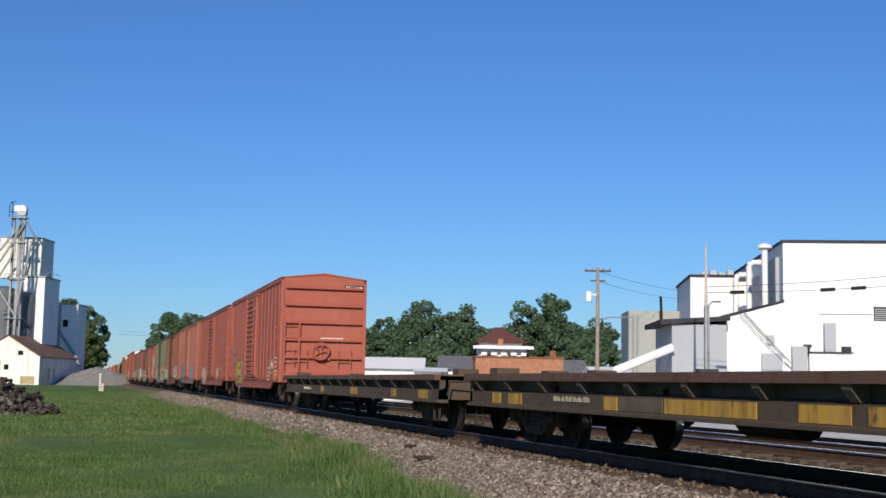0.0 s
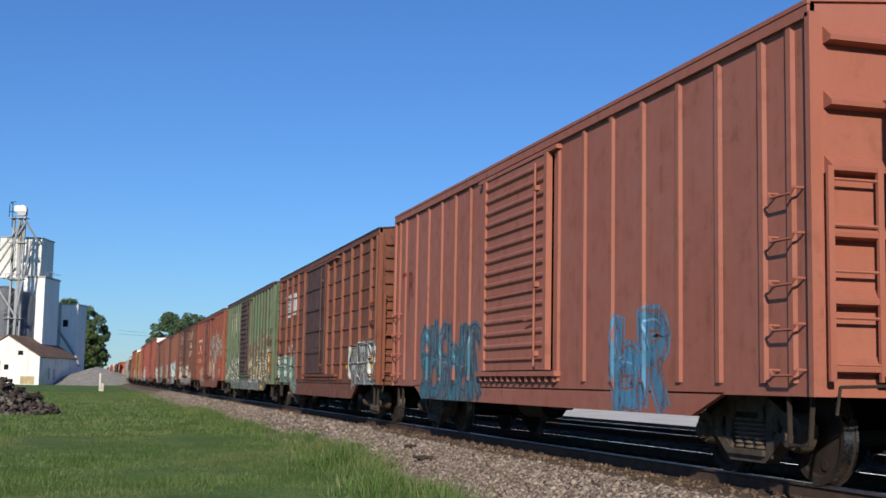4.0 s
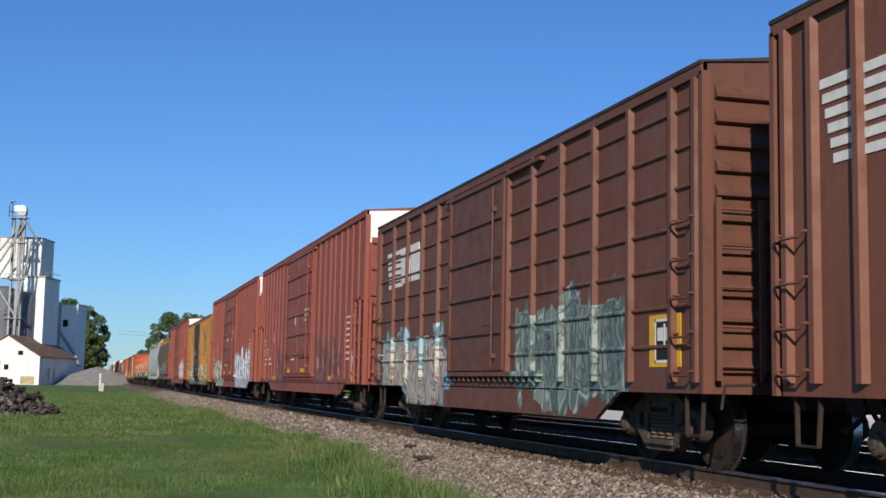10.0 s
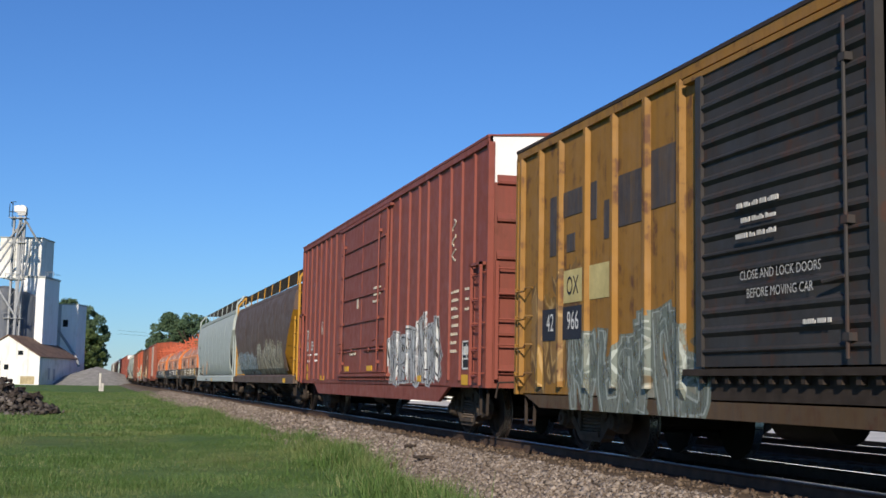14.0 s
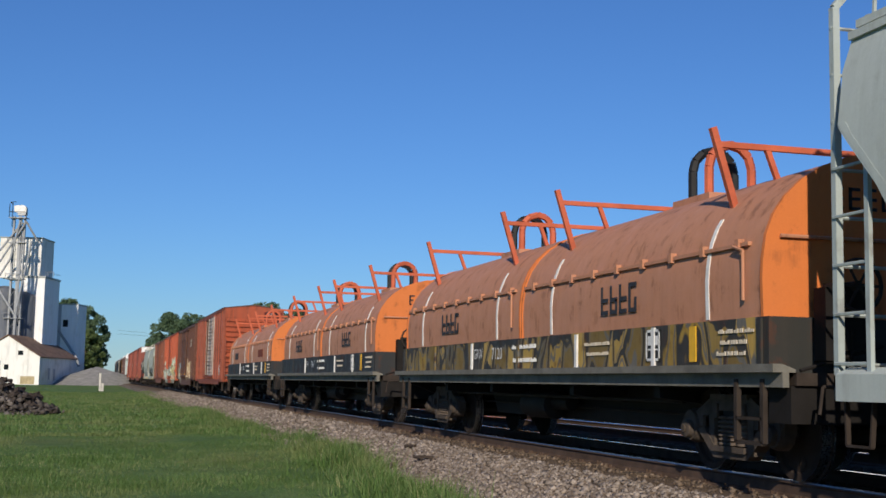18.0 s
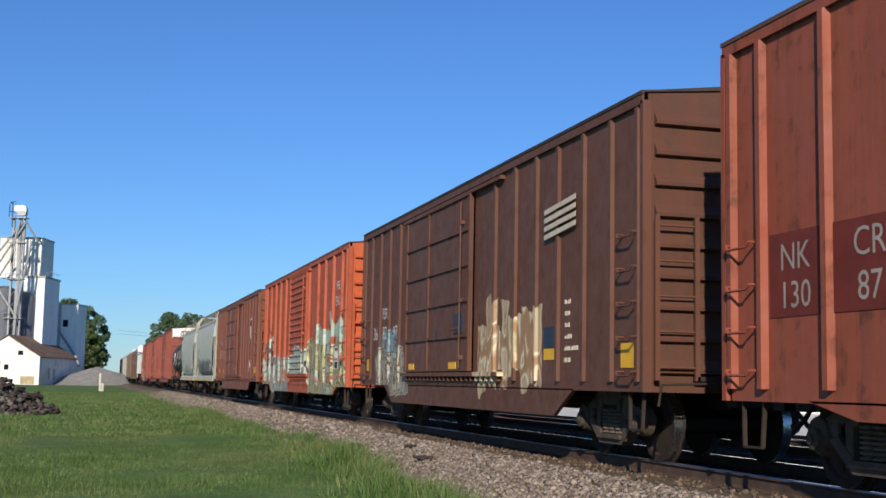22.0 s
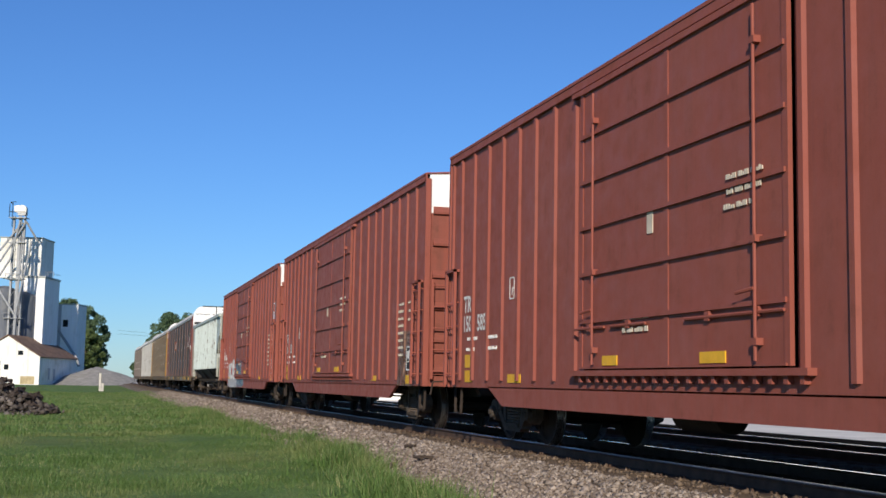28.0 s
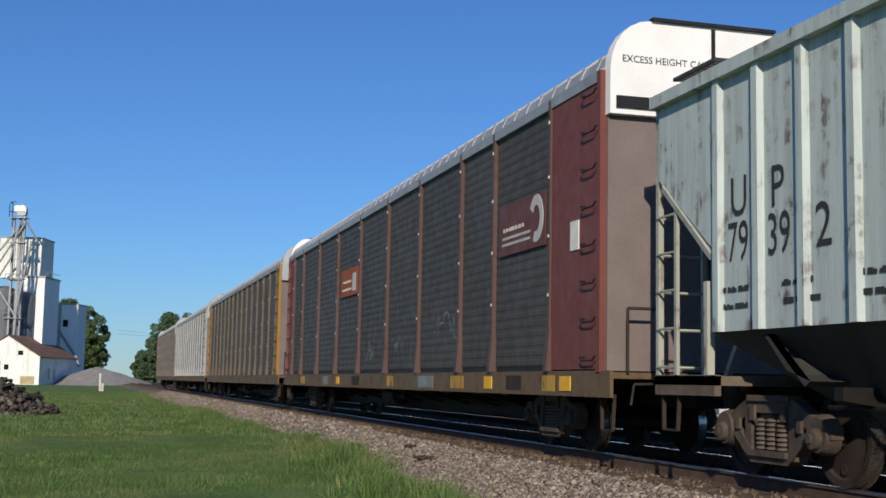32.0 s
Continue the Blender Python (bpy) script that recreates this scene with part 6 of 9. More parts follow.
def curved_hopper(label, L, H, body, end_mat, truck_y=None, cut=1.5, sill_mat=None, weld=7):
    """A covered hopper wagon with smooth rounded sides that taper in over its trucks."""
    car = thing("hopper_wagon", label, "railway wagon", group="wagons of the freight train")
    e = L / 2
    sill_mat = sill_mat or body
    w = 1.6
    y_b = e - 0.25

    def ring(y, inset, low):
        pts = []
        half = [(0.86, low), (1.3, low + 0.12), (1.47, low + 0.35), (1.55, 1.75), (1.6, 2.4), (1.6, 3.1), (1.53, 3.7), (1.42, 4.02), (1.15, H - 0.22), (0.6, H - 0.03), (0.0, H)]
        half = [(x - inset * (0.0 if x < 0.9 else 0.02), z) for x, z in half]
        pts = [(-x, y, z) for x, z in half] + [(x, y, z) for x, z in half[-2::-1]]
        return pts
    front = [(0.0, 3.75), (cut * 0.3, 3.2), (cut * 0.6, 2.7), (cut * 0.85, 2.2), (cut, 1.75), (cut + 0.03, 1.0)]
    ys = [-y_b + d for d, _ in front] + [-e * 0.3, 0.0, e * 0.3] + [y_b - d for d, _ in front[::-1]]
    lows = [z for _, z in front] + [1.0, 1.0, 1.0] + [z for _, z in front[::-1]]
    bm = B()
    loft(bm, [ring(y, 0, 1.0) for y in (-y_b, -e * 0.3, e * 0.3, y_b)])
    for s in (-1, 1):
        deep = max(cut + 0.7, 1.9)
        for d0, za, d1, zc in ((0.0, 3.2, deep, 1.15),):
            a, q = Vector((0, s * (y_b - d0), za)), Vector((0, s * (y_b - d1), zc))
            side = Vector((0, q.z - a.z, a.y - q.y)).normalized()
            if side.y * s < 0:
                side = -side
            cutting = bmesh.ops.bisect_plane(bm, geom=bm.verts[:] + bm.edges[:] + bm.faces[:], plane_co=a, plane_no=side, clear_outer=True)
            rim = [g for g in cutting["geom_cut"] if isinstance(g, bmesh.types.BMEdge)]
            for face in bmesh.ops.edgenet_fill(bm, edges=rim)["faces"]:
                face.material_index = 1
    part("tank_body", bm, [body, end_mat], car, "", None, 32)
    # side sheets run on past the slope with a hollow curved edge
    for s in (-1, 1):
        for q in (-1, 1):
            bm = B()
            rows = []
            for xx, z, k in ((1.42, 1.25, 1.0), (1.475, 1.4, 1.0), (1.552, 1.75, 0.97), (1.577, 2.1, 0.86), (1.602, 2.4, 0.7), (1.602, 2.75, 0.45), (1.602, 3.1, 0.12), (1.59, 3.22, 0.0)):
                slope = max(cut + 0.7, 1.9) * min(1.0, (3.2 - z) / 2.05) if z < 3.2 else 0.0
                rows.append([bm.verts.new((q * (xx + o), s * (y_b - d), z)) for d in (cut * k, max(cut * k + 0.02, slope + 0.12)) for o in (0.0, -0.025)])
            for a, b in zip(rows, rows[1:]):
                for i, j in ((0, 2), (2, 3), (3, 1), (1, 0)):
                    bm.faces.new((a[i], a[j], b[j], b[i]))
            bm.faces.new([rows[0][i] for i in (0, 1, 3, 2)])
            bm.faces.new([rows[-1][i] for i in (0, 2, 3, 1)])
            part("side_wing", bm, body, car, "", None, 32)
    # weld seams
    for i in range(weld):
        y = -y_b + cut + 0.2 + (2 * (y_b - cut) - 0.4) * i / (weld - 1)
        bm = B()
        r = [(x * 1.006, z) for x, z in ((-1.47, 1.35), (-1.55, 1.75), (-1.6, 2.4), (-1.6, 3.1), (-1.53, 3.7))]
        for a, b in zip(r, r[1:]):
            rod(bm, (a[0] * 0.994, y, a[1]), (b[0] * 0.994, y, b[1]), 0.0055, 4)
        part("weld_seam", bm, body, car)
    # top rails
    for z, x in ((H - 0.3, 1.34), (H - 0.42, 1.42)):
        bm = B()
        for q in (-1, 1):
            box(bm, q * x - 0.05, q * x + 0.05, -y_b, y_b, z, z + 0.07)
        part("top_rail", bm, body, car)
    bm = B()
    for q in (-1, 1):
        prism(bm, [(q * 1.5, 0.83), (q * 1.55, 0.83), (q * 1.55, 1.06), (q * 1.42, 1.12), (q * 1.38, 1.06), (q * 1.5, 1.03)], -e + 0.1, e - 0.1, "y")
    part("side_sill", bm, sill_mat, car)
    # chutes
    n = 3
    for i in range(n):
        y = (i - 1) * (L - 4.6) / n
        h = (L - 5.2) / n / 2
        bm = B()
        loft(bm, [[(-1.3, y - h, 1.05), (1.3, y - h, 1.05), (1.3, y + h, 1.05), (-1.3, y + h, 1.05)],
                  [(-0.5, y - 0.45, 0.42), (0.5, y - 0.45, 0.42), (0.5, y + 0.45, 0.42), (-0.5, y + 0.45, 0.42)]])
        ch = part("chute", bm, M_HOPSHADE, car)
        bm = B()
        box(bm, -0.7, 0.7, y - 0.5, y + 0.5, 0.3, 0.43)
        rod(bm, (-0.95, y, 0.36), (0.95, y, 0.36), 0.04)
        part("outlet_gate", bm, M_BRAKE, ch)
    # slope sheets and cages
    for s in (-1, 1):
        bm = B()
        yo, yi = s * (e - 0.25), s * (e - 0.25 - cut)
        prism(bm, [(yo, 1.0), (yo, 2.2), (yi, 1.6), (yi, 1.0)], -0.06, 0.06, "x")
        part("end_web", bm, end_mat, car)
        end_cage(car, s, e, end_mat, H, 0)
    roof_walk(car, e - 0.08, H, end_mat)
    bm = B()
    for i in range(4):
        y = -e + 1.8 + (L - 3.6) * i / 3
        turned(bm, [(H - 0.02, 0.42), (H + 0.1, 0.42), (H + 0.14, 0.3)], "z", 16, (0, y, 0))
    part("roof_hatch", bm, body, car)
    underframe(car, L, 0.9)
    couplers(car, L)
    ty = truck_y or e - 1.75
    truck(car, -ty)
    truck(car, ty)
    levels, outs = [1.0, 1.12, 1.35, 1.75, 2.4, 3.1], [0.86, 1.3, 1.47, 1.55, 1.6, 1.6]
    for tag, seed in SPRAYED.get(body.name, ()):
        spray(car, tag, seed, [], levels[2:5], lambda y, z: -float(np.interp(z, levels, outs)) - 0.006, lambda y, z: z > 1.14 and abs(y) < y_b - cut)
    return car


def ribbed_hopper(label, L, H, body, end_mat):
    """A covered hopper wagon with flat ribbed sides and sloped chutes in the open below."""
    car = thing("hopper_wagon", label, "railway wagon", group="wagons of the freight train")
    e, w = L / 2, 1.5
    zb = 1.5
    ys = e - 0.1
    bm = B()
    prism(bm, [(-ys, H - 0.1), (-ys, 3.3), (-ys + 1.25, 2.4), (-ys + 1.25, zb), (ys - 1.25, zb), (ys - 1.25, 2.4), (ys, 3.3), (ys, H - 0.1)], -w, w, "x")
    part("body", bm, body, car)
    n = 18
    for i in range(n):
        y = 6.95 - i * 0.8
        z0 = zb
        bm = B()
        prism(bm, [(-w, y - 0.08), (-w - 0.065, y - 0.055), (-w - 0.065, y + 0.055), (-w, y + 0.08)], z0, H - 0.12, "z")
        part("side_rib", bm, body, car)
    bm = B()
    prism(bm, [(-w - 0.1, H - 0.16), (-w - 0.1, H - 0.02), (-0.9, H + 0.16), (0.9, H + 0.16), (w + 0.1, H - 0.02), (w + 0.1, H - 0.16)], -ys - 0.05, ys + 0.05, "y")
    part("roof", bm, body, car)
    k = 3
    for i in range(k):
        y = (i - 1) * (2 * ys - 2.4) / k
        h = (2 * ys - 2.6) / k / 2
        bm = B()
        loft(bm, [[(-w + 0.02, y - h, zb), (w - 0.02, y - h, zb), (w - 0.02, y + h, zb), (-w + 0.02, y + h, zb)],
                  [(-0.55, y - 0.4, 0.45), (0.55, y - 0.4, 0.45), (0.55, y + 0.4, 0.45), (-0.55, y + 0.4, 0.45)]])
        ch = part("chute", bm, M_HOPSHADE, car)
        bm = B()
        box(bm, -0.75, 0.75, y - 0.45, y + 0.45, 0.3, 0.46)
        rod(bm, (-0.98, y, 0.4), (0.98, y, 0.4), 0.04)
        part("outlet_gate", bm, M_BRAKE, ch)
    for s in (-1, 1):
        bm = B()
        prism(bm, [(s * (ys - 0.02), 3.3), (s * (ys - 2.6), 1.1), (s * (ys - 3.0), 1.0), (s * (ys - 2.9), 0.95), (s * (ys - 0.04), 3.18)], -w + 0.06, w - 0.06, "x")
        part("slope_sheet", bm, M_HOPSHADE, car, "sloping end sheet with its shade in the colour")
        bm = B()
        path(bm, [(-w + 0.02, s * (ys - 0.1), 3.2), (-w + 0.02, s * (ys - 1.25), 2.3)], 0.05, 4)
        path(bm, [(-w + 0.05, s * (ys - 1.1), 2.05), (-w + 0.05, s * (ys - 1.1), 1.05)], 0.06, 4)
        part("corner_brace", bm, end_mat, car)
        bm = B()
        turned(bm, [(-0.5, 0.12), (-0.45, 0.22), (0.45, 0.22), (0.5, 0.12)], "x", 14, (-0.4, s * (e - 0.8), 1.75))
        part("air_tank", bm, M_BRAKE, car, "", None, 40)
        end_cage(car, s, e, end_mat, H, 0, 1.5, 0.0)
        bm = B()
        for i in range(9):
            box(bm, -1.3, 1.3, s * (ys - 0.12 * i) - 0.015, s * (ys - 0.12 * i) + 0.015, H + 0.2, H + 0.24)
        for x in (-1.3, -0.65, 0.0, 0.65, 1.3):
            box(bm, x - 0.02, x + 0.02, min(s * ys, s * (ys - 1.0)), max(s * ys, s * (ys - 1.0)), H + 0.19, H + 0.23)
        part("end_grating", bm, M_GRATE, car)
    bm = B()
    for q in (-1, 1):
        box(bm, q * 0.5 - 0.3, q * 0.5 + 0.3, -ys, ys, H + 0.27, H + 0.3)
        for i in range(10):
            y = -ys + 0.2 + (2 * ys - 0.4) * i / 9
            path(bm, [(q * 0.5, y, H + 0.1), (q * 0.5, y, H + 0.28)], 0.03, 4)
    path(bm, [(-0.8, -ys, H + 0.28), (-0.85, -ys, H + 0.42), (-0.85, -ys + 1.1, H + 0.42)], 0.02, 4)
    part("roof_walk", bm, M_GALV, car)
    underframe(car, L, 0.95)
    couplers(car, L)
    truck(car, -(e - 1.75))
    truck(car, e - 1.75)
    return car


def tank_wagon(label, L, body):
    car = thing("tank_wagon", label, "railway wagon", group="wagons of the freight train")
    e, r, zc = L / 2, 1.46, 2.5
    bm = B()
    y1 = e - 0.55
    prof = [(-y1 - 0.38, 0.15), (-y1 - 0.33, 0.55), (-y1 - 0.2, 1.0), (-y1, 1.3), (-y1 + 0.25, r)]
    prof += [(d, q) for d, q in ((-3.2, r), (-3.19, r + 0.012), (-3.1, r + 0.012), (-3.09, r), (0, r), (3.09, r), (3.1, r + 0.012), (3.19, r + 0.012), (3.2, r))]
    prof += [(-d, q) for d, q in prof[4::-1]]
    turned(bm, prof, "y", 40, (0, 0, zc))
    part("tank", bm, body, car, "", None, 30)
    for s in (-1, 1):
        bm = B()
        prism(bm, [(-1.25, 1.75), (-0.7, 0.95), (0.7, 0.95), (1.25, 1.75), (0.9, 1.45), (0, 1.06), (-0.9, 1.45)], s * (e - 1.7) - 0.35, s * (e - 1.7) + 0.35, "y")
        part("saddle", bm, body, car)
        bm = B()
        prism(bm, [(-1.3, 0.85), (1.3, 0.85), (1.3, 1.05), (-1.3, 1.05)], s * e - s * 0.5 - 0.5, s * e - s * 0.5 + 0.5, "y")
        part("end_platform", bm, M_BLACK, car)
        bm = B()
        ye = s * (e - 0.06)
        path(bm, [(-1.25, ye, 1.05), (-1.25, ye, 2.05), (1.25, ye, 2.05), (1.25, ye, 1.05)], 0.022)
        path(bm, [(-1.25, ye, 2.05), (-1.25, ye - s * 0.6, 2.05), (-1.25, ye - s * 0.75, 1.6)], 0.022)
        part("end_railing", bm, M_BLACK, car)
        stirrup(car, 1.4, s * (e - 0.4), 0.9)
        bm = B()
        rod(bm, (-1.36, s * 1.9 * 1.9, 1.0), (-1.28, s * 1.2 * 1.9, 1.7), 0.05, 4)
        part("brace", bm, M_BLACK, car)
    bm = B()
    for q in (-1, 1):
        box(bm, q * 1.36 - 0.04, q * 1.36 + 0.04, -e + 0.2, e - 0.2, 0.92, 1.02)
    part("side_walk", bm, M_BLACK, car)
    # platform and ladder
    bm = B()
    box(bm, -1.25, -0.4, -3.1, -0.9, zc + 1.34, zc + 1.4)
    box(bm, 0.4, 1.25, -3.1, -0.9, zc + 1.34, zc + 1.4)
    part("top_platform", bm, M_BLACK, car)
    bm = B()
    for y in (-3.1, -0.9):
        path(bm, [(-1.25, y, zc + 1.4), (-1.25, y, zc + 1.98), (1.25, y, zc + 1.98), (1.25, y, zc + 1.4)], 0.03)
    for x in (-1.25, 1.25):
        path(bm, [(x, -3.1, zc + 1.98), (x, -0.9, zc + 1.98)], 0.03)
        path(bm, [(x, -3.1, zc + 1.7), (x, -0.9, zc + 1.7)], 0.024)
    part("top_railing", bm, M_BLACK, car)
    bm = B()
    turned(bm, [(zc + 1.4, 0.45), (zc + 1.72, 0.45), (zc + 1.76, 0.3)], "z", 18, (0, -2.0, 0))
    rod(bm, (0.2, -1.2, zc + 1.4), (0.2, -1.2, zc + 1.8), 0.1, 10)
    part("dome", bm, M_BLACK, car, "", None, 40)
    bm = B()
    for y in (-0.22, 0.22):
        path(bm, [(-1.5, y, 0.7), (-1.55, y, 2.5), (-1.42, y, 3.0), (-1.2, y, 3.4), (-0.95, y, 3.63)], 0.022, 4)
    for i in range(8):
        z = 0.85 + i * 0.34
        x = -1.5 - 0.05 * (z - 0.7) / 1.8 if z < 2.5 else -math.sqrt(1.54 ** 2 - (z - 2.5) ** 2)
        rod(bm, (x, -0.22, z), (x, 0.22, z), 0.014, 4)
    part("ladder", bm, M_BLACK, car)
    underframe(car, L, 0.9)
    couplers(car, L)
    truck(car, -(e - 1.7))
    truck(car, e - 1.7)
    return car


def coil_hood(car, y0, y1, mats, first):
    """One half-round steel cover with its stiffeners, guide posts and lifting loop."""
    side, end = mats
    prof = []
    r = 1.44
    zs = 2.1
    prof = [(-1.46, 1.62), (-1.47, zs - 0.1), (-1.46, zs + 0.08)]
    for i in range(1, 16):
        a = math.pi - i * math.pi / 16
        prof.append((math.cos(a) * 1.45, zs + 0.1 + math.sin(a) * 1.12))
    prof += [(1.46, zs + 0.08), (1.47, zs - 0.1), (1.46, 1.62)]
    bm = B()
    prism(bm, prof, y0 + 0.05, y1 - 0.05, "y")
    hood = part("hood", bm, side, car, "weathered orange coil cover", None, 40)
    for ya, yb in ((y0, y0 + 0.05), (y1 - 0.05, y1)):
        bm = B()
        prism(bm, [(x * 1.012, z + (0.012 if z > 2 else 0)) for x, z in prof], ya, yb, "y")
        part("hood_end", bm, end, hood, "bright orange end plate")
    bm = B()
    box(bm, -1.47, -1.4, y0 + 0.3, y1 - 0.1, zs + 0.25, zs + 0.29)
    for i in range(9):
        y = y0 + 0.5 + (y1 - y0 - 1.0) * i / 8
        box(bm, -1.49, -1.4, y - 0.04, y + 0.04, zs + 0.22, zs + 0.33)
    path(bm, [(-1.3, y0 - 0.03, zs + 0.32), (1.3, y0 - 0.03, zs + 0.32)], 0.02)
    path(bm, [(-1.5, y0 + 0.35, 1.8), (-1.5, y0 + 0.35, 2.3), (-1.5, y0 + 0.55, 2.36)], 0.018)
    part("stiffener", bm, side, hood)
    # guide posts with their bars
    for k in (0, 1):
        y = y0 + 1.15 + k * (y1 - y0 - 2.4)
        bm = B()
        for q in (-1, 1):
            path(bm, [(q * 1.12, y, zs + 0.7), (q * 1.4, y, zs + 1.62)], 0.05, 4)
        path(bm, [(-1.34, y, zs + 1.44), (1.34, y, zs + 1.44)], 0.045, 4)
        for q in (-1, 1):
            path(bm, [(q * 0.75, y, zs + 1.44), (q * 0.6, y, zs + 1.05)], 0.04, 4)
        part("guide_post", bm, M_ORANGEBAR, hood, "faded orange guide bar")
        bm = B()
        run = [(-1.472, 1.64), (-1.478, zs - 0.05), (-1.468, zs + 0.1)] + [(-math.cos(a) * 1.458, zs + 0.1 + math.sin(a) * 1.127) for a in (0.12, 0.24, 0.36, 0.48)]
        for (xa, za), (xb, zb) in zip(run, run[1:]):
            prism(bm, [(xa, za), (xb, zb), (xb + 0.012, zb), (xa + 0.012, za)], y - 0.035, y + 0.035, "y")
        part("white_stripe", bm, M_WHITE, hood)
    ym = (y0 + y1) / 2
    bm = B()
    box(bm, -0.45, 0.45, ym - 0.5, ym + 0.5, zs + 1.1, zs + 1.25)
    part("lifting_pad", bm, side, hood)
    for yy in (ym - 0.22, ym + 0.22):
        bm = B()
        pts = [(-0.3, yy, zs + 1.2), (-0.3, yy, zs + 1.62)] + [(-0.3 * math.cos(a), yy, zs + 1.62 + 0.3 * math.sin(a)) for a in (0.5, 1.0, 1.57, 2.1, 2.6)] + [(0.3, yy, zs + 1.62), (0.3, yy, zs + 1.2)]
        path(bm, pts, 0.06, 6)
        part("lifting_loop", bm, M_ORANGEBAR if yy < ym else M_BLACK, hood)


def coil_wagon(label, L, side, mats, brake=True):
    car = thing("coil_wagon", label, "railway wagon", group="wagons of the freight train")
    e, w = L / 2, 1.46
    bm = B()
    for q in (-1, 1):
        box(bm, q * w - 0.05, q * w + 0.05, -e, e, 1.12, 1.62)
    part("trough_side", bm, side, car)
    bm = B()
    box(bm, -w + 0.05, w - 0.05, -e, -e + 0.08, 1.0, 1.62)
    box(bm, -w + 0.05, w - 0.05, e - 0.08, e, 1.0, 1.62)
    box(bm, -w + 0.05, w - 0.05, -e + 0.08, e - 0.08, 0.98, 1.06)
    part("trough_end", bm, side, car)
    for q in (-1, 1):
        bm = B()
        prism(bm, [(q * 1.62, 1.08), (q * 1.62, 1.16), (q * 1.52, 1.16), (q * 1.38, 1.11), (q * 1.38, 1.08), (q * 1.45, 1.08), (q * 1.45, 0.94), (q * 1.52, 0.94), (q * 1.52, 1.08)], -e - 0.25, e + 0.25, "y")
        part("running_board", bm, M_BOARD, car)
        bm = B()
        box(bm, -1.37, 1.37, min(q * e, q * (e + 0.25)), max(q * e, q * (e + 0.25)), 0.96, 1.08)
        part("end_step_board", bm, M_BRAKE, car)
    n = 7
    for i in range(n):
        y = -e + 0.15 + (L - 0.3) * i / (n - 1)
        bm = B()
        box(bm, -w - 0.075, -w - 0.05, y - 0.04, y + 0.04, 1.165, 1.6)
        part("stake", bm, M_WHITE if i in (1, 2, 4) else side, car)
    coil_hood(car, -e + 0.15, -0.03, mats, True)
    coil_hood(car, 0.03, e - 0.15, mats, False)
    # hand brake, ladders
    if brake:
        bm = B()
        hoop(bm, (-0.72, -e - 0.3, 1.92), 0.25, 0.022)
        for a in range(6):
            c, s = math.cos(a * 1.047) * 0.24, math.sin(a * 1.047) * 0.24
            rod(bm, (-0.72, -e - 0.3, 1.92), (-0.72 + c, -e - 0.3, 1.92 + s), 0.014)
        rod(bm, (-0.72, -e - 0.3, 1.92), (-0.72, -e - 0.1, 1.92), 0.05, 10)
        part("brake_wheel", bm, M_BRAKE, car, "", None, 40)
        bm = B()
        box(bm, -0.95, -0.55, -e - 0.22, -e - 0.05, 1.3, 1.95)
        box(bm, -1.05, -0.9, -e - 0.25, -e - 0.05, 1.2, 1.9)
        rod(bm, (-0.75, -e - 0.2, 1.0), (-0.75, -e - 0.2, 1.5), 0.03, 6)
        rod(bm, (-1.3, -e - 0.2, 1.1), (-0.4, -e - 0.2, 1.35), 0.02, 6)
        part("brake_gear", bm, M_STEEL, car)
    for s in (-1, 1):
        bm = B()
        for y in (s * (e - 0.1), s * (e - 0.6)):
            box(bm, -w - 0.08, -w - 0.03, y - 0.03, y + 0.03, 0.4, 1.02)
        box(bm, -w - 0.08, -w - 0.03, min(s * (e - 0.1), s * (e - 0.6)), max(s * (e - 0.1), s * (e - 0.6)), 0.38, 0.42)
        box(bm, -w - 0.08, -w - 0.03, min(s * (e - 0.1), s * (e - 0.6)), max(s * (e - 0.1), s * (e - 0.6)), 0.62, 0.65)
        part("step", bm, M_BRAKE, car)
        bm = B()
        prism(bm, [(-1.4, 0.9), (1.4, 0.9), (0.6, 0.6), (-0.6, 0.6)], s * (e - 0.3) - 0.15, s * (e - 0.3) + 0.15, "y")
        part("bolster", bm, M_STEEL, car)
        bm = B()
        box(bm, -1.4, 1.4, min(s * (e - 0.2), s * (e + 0.2)), max(s * (e - 0.2), s * (e + 0.2)), 0.6, 0.955)
        part("end_sill", bm, M_STEEL, car)
    bm = B()
    prism(bm, [(-e + 2.9, 0.98), (-e + 3.4, 0.42), (e - 3.4, 0.42), (e - 2.9, 0.98)], -0.55, 0.55, "x")
    part("centre_sill", bm, M_STEEL, car)
    underframe(car, L + 0.4, 0.92)
    couplers(car, L + 0.9)
    truck(car, -(e - 1.55))
    truck(car, e - 1.55)
    return car


